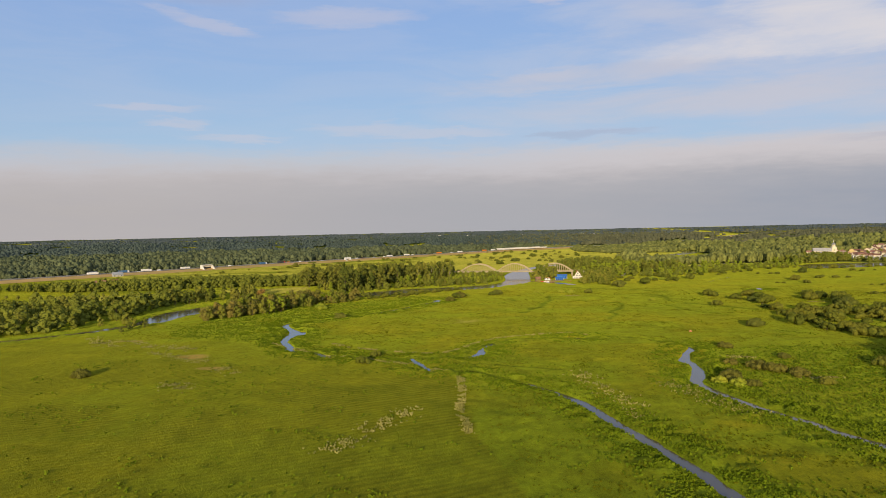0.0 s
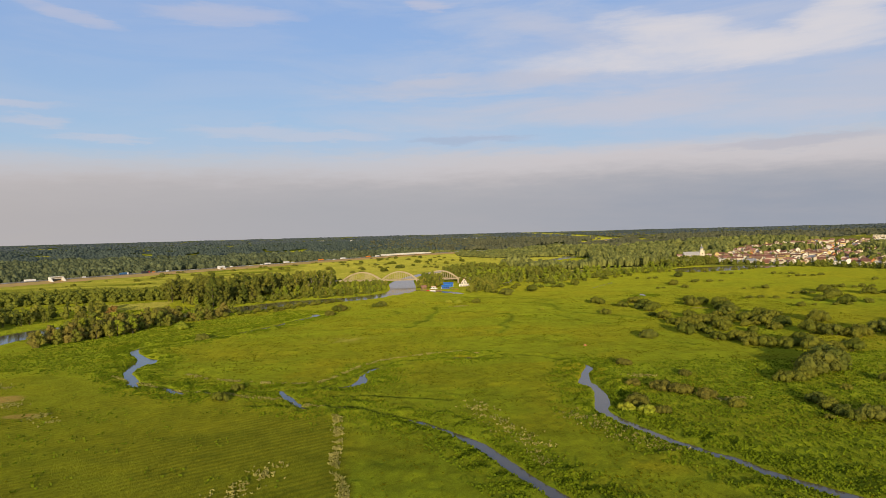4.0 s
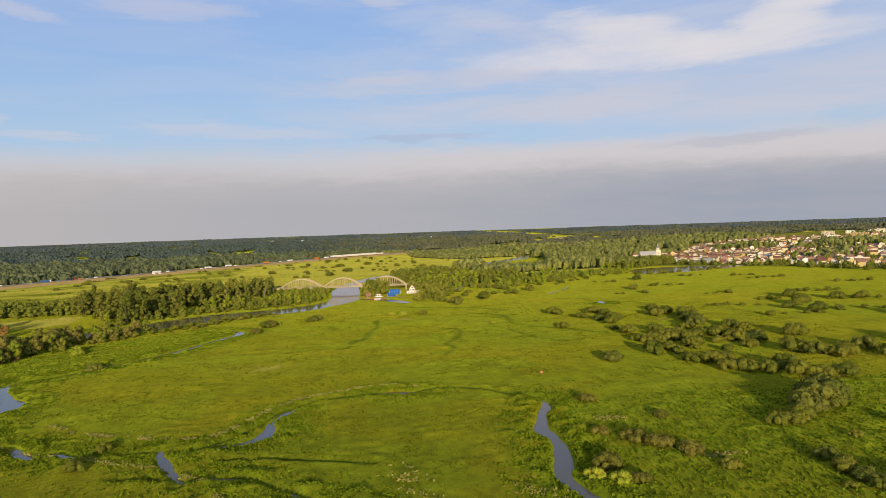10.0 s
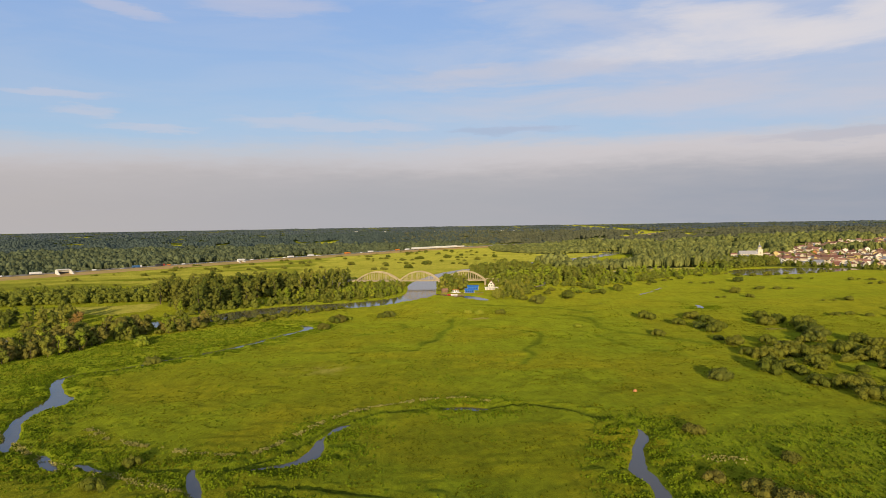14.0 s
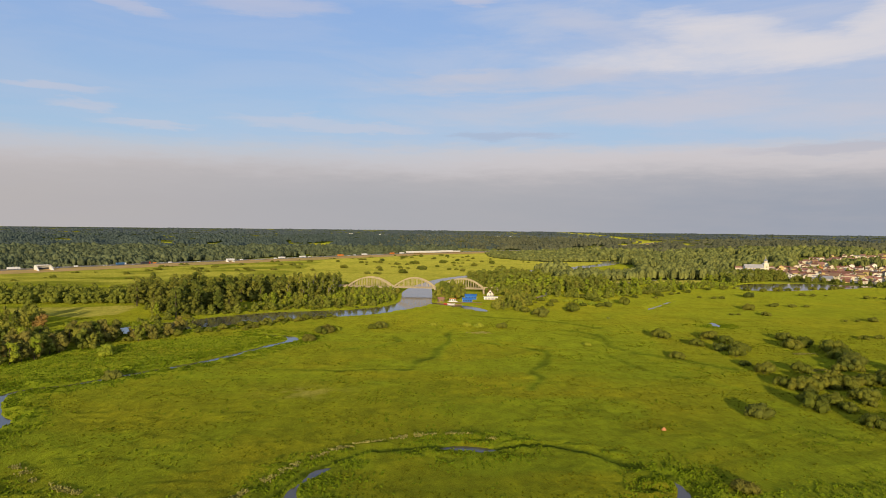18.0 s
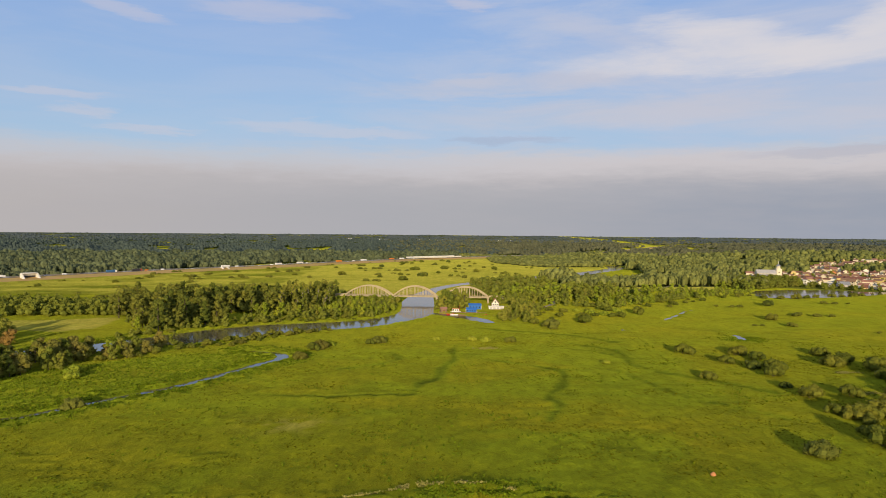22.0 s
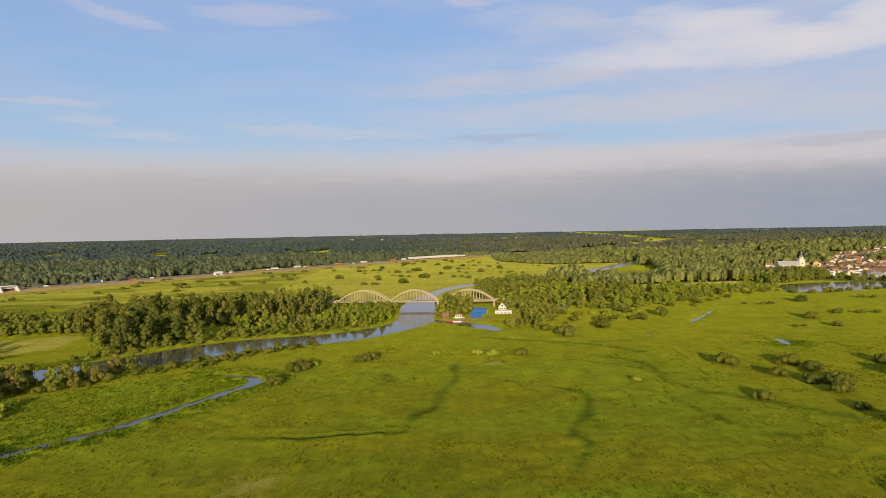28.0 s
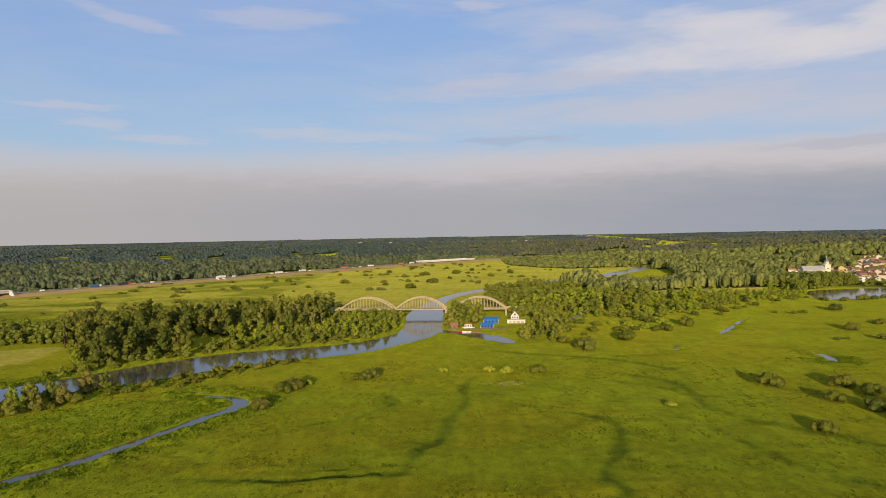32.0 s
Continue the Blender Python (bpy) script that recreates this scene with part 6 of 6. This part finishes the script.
def moorings():
    cabin = tagged(empty("cabin_boat"), "white cabin boat with a red deck moored at the pontoon", "boat", "moored boats")
    part("hull", box(-4.5, -1.9, -0.4, 4.5, 1.9, 0.8, 0.35), M_WHITEP, cabin)
    part("cabin", box(-2.6, -1.5, 0.8, 2.6, 1.5, 3.0, 0.12), M_WHITEP, cabin)
    part("deck_roof", box(-2.9, -1.8, 3.0, 2.9, 1.8, 3.15, 0.03), M_ORANP, cabin)
    for x in (-1.7, 0, 1.7):
        add_window(cabin, x, -1.51, 2.0, 0, (0.9, 1.2))
    part("mast", cylinder(3.2, 0, 0.8, 6.0, 0.1, 0.05, 6), M_REDP, cabin)
    cabin.matrix_basis = pose(52.5, 758, WATER_Z, 0, 0, -8)
    for i, (x, y, rz, mat, label) in enumerate(((47, 741, 10, M_REDP, "small red rowing boat at the pontoon"), (56, 735, -12, M_WOOD, "small brown rowing boat at the pontoon"), (74, 734, 40, M_REDP, "red-brown open boat at the bank"), (80, 727, 60, M_WOOD, "brown open boat at the bank"), (50, 738, -4, M_WHITEP, "small white rowing boat at the pontoon"))):
        b = tagged(empty("rowing_boat"), label, "boat", "moored boats")
        bm = bmesh.new()
        rings = []
        for u in np.linspace(-1, 1, 9):
            wdt = 0.95 * (1 - 0.75 * max(0, u) ** 2 - 0.25 * max(0, -u) ** 2)
            rings.append([bm.verts.new((u * 3.2, s * wdt * k, z + 0.25 * u * u)) for s, k, z in ((-1, 1, 0.6), (-1, 0.7, -0.15), (1, 0.7, -0.15), (1, 1, 0.6), (1, 0.85, 0.55), (1, 0.6, 0.05), (-1, 0.6, 0.05), (-1, 0.85, 0.55))])
        for p, q in zip(rings, rings[1:]):
            for k in range(8):
                bm.faces.new((p[k], p[(k + 1) % 8], q[(k + 1) % 8], q[k]))
        bm.faces.new(rings[0])
        bm.faces.new(rings[-1][::-1])
        bmesh.ops.recalc_face_normals(bm, faces=bm.faces)
        part("hull", bm, mat, b)
        for u in (-1.2, 0.6):
            part("thwart", box(u - 0.18, -0.72, 0.34, u + 0.18, 0.72, 0.42), M_WOOD, b)
        b.matrix_basis = pose(x, y, WATER_Z + 0.05, 0, 0, rz)
    dock = tagged(empty("pontoon"), "weathered wooden pontoon along the bank", "pontoon")
    for k in range(40):
        part("plank", box(-20 + k * 1.0, -1.3, 0.25, -20 + k * 1.0 + 0.94, 1.3, 0.33), M_WOOD, dock)
    for k in range(9):
        for s in (-1.15, 1.15):
            part("pile", cylinder(-19.5 + k * 4.8, s, -1.4, 0.9, 0.13, 0.12, 8), M_WOOD, dock)
    part("beam", box(-20, -0.9, 0.05, 20, -0.7, 0.25), M_WOOD, dock)
    part("beam", box(-20, 0.7, 0.05, 20, 0.9, 0.25), M_WOOD, dock)
    dock.matrix_basis = pose(58, 750, 0, 0, 0, -7)
    shed = tagged(empty("timber_shed"), "small brown timber shed with a red roof by the moorings", "shed")
    part("wall", box(-2.5, -2, -0.6, 2.5, 2, 2.6, 0.03), M_WOOD, shed)
    part("roof", prism([(-2.5, 2.5), (0, 4.0), (2.5, 2.5), (2.5, 2.7), (0, 4.2), (-2.5, 2.7)], -2.9, 2.9), M_TILE, shed)
    part("door", box(-0.5, -2.05, 0, 0.5, -1.97, 2.0), M_BROWNT, shed)
    shed.matrix_basis = pose(42, 757, 0, 0, 0, 12)


moorings()


def timber_pile(x, y):
    ob = tagged(empty("timber_pile"), "heap of reddish-brown timber and rubble at the wood's edge", "timber pile")
    r = random.Random(5)
    for k in range(34):
        ln, w = r.uniform(2.5, 6.0), r.uniform(0.25, 0.5)
        u = r.uniform(-9, 9)
        top = 1.7 * (1 - abs(u) / 11)
        beam = part("beam", box(-ln / 2, -w / 2, 0, ln / 2, w / 2, w, 0.03), M_BROWNT if k % 3 else M_SAND, ob)
        beam.matrix_basis = pose(u, r.uniform(-3, 3), r.uniform(0, top), r.uniform(-6, 6), r.uniform(-14, 14), r.uniform(0, 180))
    ob.matrix_basis = pose(x, y, float(ground_z(x, y)[0]), 0, 0, 8)


timber_pile(126, 788)


# ---- motorway ----
def ribbon(name, line, profile, mat, label, category, kind="structure"):
    """A strip along a line; profile: (offset across, height)."""
    p = line[:, :2]
    d = np.gradient(p, axis=0)
    nrm = np.stack([d[:, 1], -d[:, 0]], 1) / np.linalg.norm(d, axis=1, keepdims=True)
    base = rise(p[:, 0], p[:, 1])
    v = np.concatenate([np.stack([p[:, 0] + o * nrm[:, 0], p[:, 1] + o * nrm[:, 1], base + z], 1)[:, None] for o, z in profile], 1)
    return tagged(new(name, grid_mesh(name, v.reshape(-1, 3), len(p), len(profile), mat, False)), label, category, kind=kind)


ROAD_Z = 2.4
ribbon("embankment", ROAD, [(-24, -0.4), (-14, ROAD_Z - 0.1), (12, ROAD_Z - 0.1), (22, 0.9), (46, 0.1)], M_SOIL, "bare earth embankment of the motorway", "embankment")
ribbon("road", ROAD, [(-9, ROAD_Z), (9, ROAD_Z)], M_ASPH, "grey asphalt motorway on a low bank", "road")
for o, nm in ((9.4, "guard_rail"), (-9.4, "guard_rail")):
    ribbon(nm, ROAD, [(o - 0.08, ROAD_Z + 0.45), (o - 0.08, ROAD_Z + 0.85), (o + 0.08, ROAD_Z + 0.85), (o + 0.08, ROAD_Z + 0.45)], M_STEEL, "galvanised guard rail along the motorway", "guard rail")
TRACK = spline([(100, 800, 2), (128, 796, 2), (142, 806, 2), (168, 880, 2), (201, 960, 2), (232, 970, 2), (276, 982, 2), (330, 1020, 2), (372, 1060, 2), (470, 1080, 2)], 8)
ribbon("sand_track", TRACK, [(-2.2, 0.34), (2.2, 0.34)], M_SAND, "pale sandy track from the bridge to the town", "track")


def wheels(ob, xs, half, r):
    for x in xs:
        for s in (-1, 1):
            bm = bmesh.new()
            bmesh.ops.create_cone(bm, cap_ends=True, segments=12, radius1=r, radius2=r, depth=0.3, matrix=Matrix.Translation((x, s * half, r)) @ Matrix.Rotation(radians(90), 4, "X"))
            w = part("wheel", bm, M_RUBBER, ob)
            bm = bmesh.new()
            bmesh.ops.create_cone(bm, cap_ends=True, segments=8, radius1=r * 0.55, radius2=r * 0.5, depth=0.34, matrix=Matrix.Translation((x, s * half, r)) @ Matrix.Rotation(radians(90), 4, "X"))
            part("rim", bm, M_STEEL, w)


def truck_kind(cab, load, label):
    ob = tagged(empty("lorry"), label, "lorry", "queue of traffic")
    part("trailer", box(-8.2, -1.27, 1.1, 5.2, 1.27, 4.0, 0.06), load, ob)
    part("chassis", box(-8.0, -0.9, 0.7, 7.4, 0.9, 1.08), M_DARKP, ob)
    c = part("cab", prism([(-1.25, 0.6), (1.25, 0.6), (1.25, 3.4), (1.0, 3.7), (-1.0, 3.7), (-1.25, 3.4)], 5.6, 8.1), cab, ob)
    part("windscreen", box(8.08, -1.05, 1.9, 8.14, 1.05, 3.0), M_GLASS, c)
    wheels(ob, (-6.6, -5.4, -4.2, 4.4, 7.0), 1.1, 0.5)
    return {"ob": ob}


def car_kind(name, body, label, van=False):
    ob = tagged(empty(name), label, "van" if van else "car", "queue of traffic")
    if van:
        b = part("body", prism([(-0.95, 0.35), (0.95, 0.35), (0.98, 1.2), (0.85, 2.35), (-0.85, 2.35), (-0.98, 1.2)], -2.7, 2.7), body, ob)
        part("windscreen", box(2.69, -0.75, 1.35, 2.74, 0.75, 2.1), M_GLASS, b)
        wheels(ob, (-1.8, 1.8), 0.85, 0.36)
    else:
        b = part("body", prism([(-0.88, 0.3), (0.88, 0.3), (0.9, 0.7), (0.8, 0.95), (-0.8, 0.95), (-0.9, 0.7)], -2.2, 2.2), body, ob)
        part("cabin", prism([(-0.78, 0.95), (0.78, 0.95), (0.62, 1.48), (-0.62, 1.48)], -1.7, 0.9), M_GLASS, b)
        part("roof", box(-1.45, -0.6, 1.482, 0.6, 0.6, 1.53, 0.02), body, b)
        wheels(ob, (-1.35, 1.35), 0.8, 0.32)
    return {"ob": ob}


TRAFFIC = {
    "w": truck_kind(M_WHITEP, M_WHITEP, "white lorry with a white box trailer in the queue"),
    "r": truck_kind(M_WHITEP, M_REDP, "lorry with a red trailer and white cab in the queue"),
    "b": truck_kind(M_WHITEP, M_BLUEP, "lorry with a blue-grey trailer in the queue"),
    "o": truck_kind(M_ORANP, M_ORANP, "orange lorry in the queue"),
    "d": truck_kind(M_REDP, M_DARKP, "dark lorry with a red cab in the queue"),
    "v": car_kind("van", M_WHITEP, "white delivery van in the queue", True),
    "y": car_kind("van", M_ORANP, "yellow-orange van in the queue", True),
    "c": car_kind("car", M_SILVER, "silver car in the queue"),
    "k": car_kind("car", M_DARKP, "dark car in the queue"),
    "e": car_kind("car", M_REDP, "red car in the queue"),
    "h": car_kind("car", M_WHITEP, "white car in the queue"),
}
QUEUE = "w:-612 b:-584 h:-570 w:-563 v:-552 c:-545 w:-524 r:-503 c:-496 h:-490 v:-476 k:-462 h:-452 b:-436 c:-424 d:-412 y:-404 h:-395 v:-386 c:-372 k:-360 h:-352 w:-311 v:-296 e:-288 c:-275 h:-266 v:-248 w:-240 h:-228 c:-219 w:-205 v:-196 h:-188 k:-175 c:-166 o:-140 h:-122 v:-110 w:-90 c:-75 h:-60 e:-45 o:-30 w:-10"
arc_x, arc_y = ROAD[:, 0], ROAD[:, 1]
for k_item, item in enumerate(QUEUE.split()):
    kind_key, x = item.split(":")
    x = float(x)
    y = float(np.interp(x, arc_x, arc_y))
    x2 = x + 4
    head = math.degrees(math.atan2(float(np.interp(x2, arc_x, arc_y)) - y, 4.0))
    lane = 3.0 if k_item % 4 else 6.6
    z = float(rise(np.array([x]), np.array([y]))[0])
    stand(TRAFFIC[kind_key], x + lane * math.sin(radians(head)), y - lane * math.cos(radians(head)), ROAD_Z + z + 0.004, head)


def portal(x, scale, label):
    y = float(np.interp(x, arc_x, arc_y))
    head = math.degrees(math.atan2(float(np.interp(x + 8, arc_x, arc_y)) - y, 8.0))
    ob = tagged(empty("underpass_portal"), label, "underpass")
    part("wing_wall", prism([(-26, -0.5), (-13, -0.5), (-13, 6.5), (-17, 6.5)], -8.6, -7.4), M_CONC_NEW, ob)
    part("wing_wall", prism([(-26, -0.5), (-13, -0.5), (-13, 6.5), (-17, 6.5)], 7.4, 8.6), M_CONC_NEW, ob)
    part("head_wall", box(-7.4, -14.2, 3.6, 7.4, -13, 6.9, 0.06), M_CONC_NEW, ob)
    part("slab", box(-7.4, -18.5, 5.9, 7.4, -14.21, 6.5, 0.05), M_CONC_NEW, ob)
    # dark panel added across the opening in place of the shade inside
    part("opening_shade", box(-7.4, -13.6, -0.4, 7.4, -13.3, 3.6), M_DARKP, ob)
    ob.matrix_basis = Matrix.LocRotScale((x, y, 0), Euler((0, 0, radians(head))), (scale, 1, scale))


portal(-506, 1.25, "white concrete underpass portal under the motorway")
portal(-318, 0.7, "small white concrete underpass portal under the motorway")


def overpass():
    ob = tagged(empty("motorway_bridge"), "long pale girder bridge of the motorway over the wet meadow", "bridge")
    a, b = Vector((14, 1822, 0)), Vector((138, 1941, 0))
    n = (b - a).length
    part("girder", box(0, -13, 3.2, n, 13, 5.2, 0.1), M_CONC_NEW, ob)
    for s in (-13.3, 13.3):
        part("parapet", box(0, s - 0.28, 4.6, n, s + 0.28, 6.8, 0.05), M_CONC_NEW, ob)
    for k in range(6):
        x = 4 + k * (n - 8) / 5
        for s in (-8, 8):
            part("pier", cylinder(x, s, -1.0, 3.2, 1.1, 1.1, 12), M_CONC_NEW, ob)
    ob.matrix_basis = pose(a.x, a.y, 0.4, 0, 0, math.degrees(math.atan2(b.y - a.y, b.x - a.x)))


overpass()


# ---- far buildings and masts ----
def warehouse_kind(w, d, h, label):
    ob = tagged(empty("warehouse"), label, "warehouse", "far warehouses")
    part("wall", box(-w / 2, -d / 2, -1, w / 2, d / 2, h, 0.1), M_WHITEP, ob)
    part("roof", box(-w / 2 - 0.6, -d / 2 - 0.6, h + 0.01, w / 2 + 0.6, d / 2 + 0.6, h + 0.9, 0.1), M_GREYT, ob)
    for k in range(3):
        part("gate", box(-w / 3 + k * w / 3 - 2.2, -d / 2 - 0.08, 0, -w / 3 + k * w / 3 + 2.2, -d / 2 + 0.05, 4.5), M_GREYW, ob)
    return {"ob": ob}


HALL_PLACES = []
for seen, turn, k in ((6300, -4.9, 1), (5800, -2.2, 0), (5750, -1.2, 0), (5600, 0.2, 1), (5650, 0.9, 1), (5500, 1.7, 1), (5580, 2.6, 1), (5400, 3.4, 1), (5500, 7.6, 1), (5400, 8.4, 1), (4550, 40.6, 0), (4600, 41.4, 0), (4650, 42.2, 1)):
    d = float(np.interp(seen, depth(np.arange(1900.0, 4800.0, 5)), np.arange(1900.0, 4800.0, 5)))
    HALL_PLACES.append((10 + d * math.sin(radians(turn)), 140 + d * math.cos(radians(turn)), k, d / seen))
HALLS = [warehouse_kind(90, 30, 8, "long white warehouse among far woods"), warehouse_kind(36, 20, 7, "white industrial hall among far woods")]
for x, y, k, size in HALL_PLACES:
    stand(HALLS[k], x, y, float(rise(np.array([x]), np.array([y]))[0]), float(np.degrees(-np.arctan2(x, y))), size * 1.15)


def mast(x, y, h):
    ob = tagged(empty("radio_mast"), "slender pale lattice mast beyond the town", "mast", "masts")
    for sx, sy in ((-1.2, -0.7), (1.2, -0.7), (0, 1.4)):
        part("leg", tube_into(bmesh.new(), [(sx, sy, -1), (sx * 0.3, sy * 0.3, h)], [0.35, 0.2], 6), M_STEEL, ob)
    for k in range(7):
        z = h * (k + 0.5) / 7
        part("brace", cylinder(0, 0, z, z + 0.3, 1.1 * (1 - 0.09 * k), None, 6), M_STEEL, ob)
    ob.matrix_basis = pose(x, y, float(rise(np.array([x]), np.array([y]))[0]))


mast(2000, 2170, 42)
mast(2350, 2230, 55)
mast(2400, 2230, 48)
mast(1948, 1798, 46)

# farmhouse in the west, cottages in the east woods
for x, y, k, rz in ((-472, 770, 0, 20), (-456, 778, 4, 12), (552, 1300, 7, -20), (520, 1262, 1, -30), (505, 1240, 0, -10), (-610, 980, 3, 30), (-560, 960, 6, 40)):
    stand(HOUSES[k], x, y, float(rise(np.array([x]), np.array([y]))[0]), rz)
tent = tagged(empty("haystack"), "small orange-brown haystack in the meadow", "haystack")
bm = bmesh.new()
tube_into(bm, [(0, 0, -0.2), (0, 0, 0.5), (0.1, 0, 1.1), (0.1, 0.1, 1.7), (0.1, 0.1, 2.0)], [1.5, 1.6, 1.2, 0.6, 0.1], 10)
part("hay", bm, M_ORANGE, tent)
tent.matrix_basis = put(tent, 97.5, 374.2, float(ground_z(97.5, 374.2)[0]), 0, 0.5)

for mass_name, pieces in MASS.items():
    for mat in (M_LEAF_DARK, M_LEAF_MID, M_LEAF_BRIGHT, M_LEAF_OLIVE, M_LEAF_BUSH):
        if mat.name == mass_name:
            tagged(new("woodland", quad_mesh("woodland", np.concatenate(pieces), mat)), "dense mixed riverside woodland behind the nearer trees", "woods", kind="stuff")


# ---- sedge, reeds and flowers ----
def tufts(x, y, height, width, r, lean=0.25):
    """Upright leafy tufts: two bent blades of leaves a place."""
    n = len(x)
    z = ground_z(x, y)
    out = []
    for k in range(3):
        x, y = x + r.normal(0, width * 0.35, n), y + r.normal(0, width * 0.35, n)
        a = r.uniform(0, 6.2832, n)
        u = np.stack([np.cos(a), np.sin(a), np.zeros(n)], 1)
        tip = np.stack([r.normal(0, lean, n), r.normal(0, lean, n), np.ones(n)], 1)
        b = np.stack([x, y, z - 0.08], 1)
        w, h = (width * r.uniform(0.6, 1.3, n))[:, None], (height * r.uniform(0.6, 1.3, n))[:, None]
        out.append(np.stack([b - u * w * 0.5, b + u * w * 0.5, b + u * w * 0.62 + tip * h * 0.8, b - u * w * 0.45 + tip * h], 1))
    return np.concatenate(out)


def spread(n, x0, x1, y0, y1, seed, density):
    r = np.random.default_rng(seed)
    x, y = r.uniform(x0, x1, n), y0 + (y1 - y0) * r.uniform(0, 1, n) ** 1.35
    d = channel_distance(x, y) + (fbm(x / 5, y / 5, 40, 3) - 0.5) * 1.8
    ok = (d > 1.0) & (ditch_distance(x, y) > 0.7) & (r.uniform(0, 1, n) < density(x, y, d))
    return x[ok], y[ok], r


x, y, r = spread(125000, -230, 300, 128, 640, 301, lambda a, b, d: (0.05 + 0.6 * smooth01(fbm(a / 14, b / 10, 303), 0.50, 0.66)) * (1 - 0.97 * inside(a, b, MOWN)))
tagged(new("meadow_sedge", quad_mesh("meadow_sedge", tufts(x, y, 0.34, 0.34, r), M_TUFT)), "yellow-green sedge tufts across the marsh meadow", "grass", kind="stuff")
x, y, r = spread(330000, -200, 290, 128, 620, 311, lambda a, b, d: (1 - smooth01(d, 3, 18)) * smooth01(fbm(a / 7, b / 4, 313), 0.30, 0.54) + 0.05 * smooth01(fbm(a / 20, b / 12, 314), 0.55, 0.65) + 0.22 * (inside(a, b, LUSH_EAST) | inside(a, b, LUSH_WEST)))
tagged(new("lush_sedge", quad_mesh("lush_sedge", tufts(x, y, 0.55, 0.45, r), M_LUSH)), "bright green sedge and reeds along the creeks", "grass", kind="stuff")


def along(line, n, spread_m, seed):
    r = np.random.default_rng(seed)
    p = spline(line, 2.0)
    k = r.integers(0, len(p), n)
    x, y = p[k, 0] + r.normal(0, spread_m, n), p[k, 1] + r.normal(0, spread_m, n)
    ok = vnoise(x / 3.0, y / 3.0, seed) > 0.38
    return x[ok], y[ok], r


REED_LINES = [
    [(-123, 346), (-102, 325), (-76, 305), (-50, 292), (-28, 274)],
    [(-22, 261), (-20, 235), (-20, 216), (-16, 191)],
    [(-93, 344), (-78, 331), (-57, 320), (-35, 314), (-27, 322), (-20, 338), (-7, 356), (9, 366), (24, 369), (40, 365)],
    [(-54, 174), (-47, 186), (-44, 197), (-38, 210), (-33, 215)],
    [(-134, 254), (-125, 246)],
    [(-124, 282), (-118, 272)],
    [(-236, 370), (-222, 352), (-205, 342)],
    [(-176, 322), (-160, 312), (-140, 298)],
    [(-190, 341), (-170, 336), (-160, 330)],
    [(-222, 360), (-206, 356), (-196, 350)],
    [(24, 272), (26, 258), (30, 240), (35, 219), (34, 207)],
    [(54, 250), (58, 236), (64, 222), (70, 210)],
]
for i, line in enumerate(REED_LINES):
    x, y, r = along(line, (210 if i < 3 else 90) * len(line), 0.7 if i < 3 else 2.4, 400 + i)
    tagged(new("pale_reed", quad_mesh("pale_reed", tufts(x, y, 0.55, 0.30, r, 0.4), M_REED)), "pale straw-coloured dry reeds in a broken line", "reeds", kind="stuff")
for i, (a, b) in enumerate(((57, 577), (59, 574), (224, 508), (207, 466), (97, 300), (112, 258))):
    r = np.random.default_rng(450 + i)
    n = 60
    x, y = a + r.normal(0, 3.2, n), b + r.normal(0, 1.2, n)
    tagged(new("white_flowers", quad_mesh("white_flowers", tufts(x, y, 0.55, 0.42, r, 0.4), M_REED)), "patch of pale flowering herbs in the marsh", "flowers", kind="stuff")
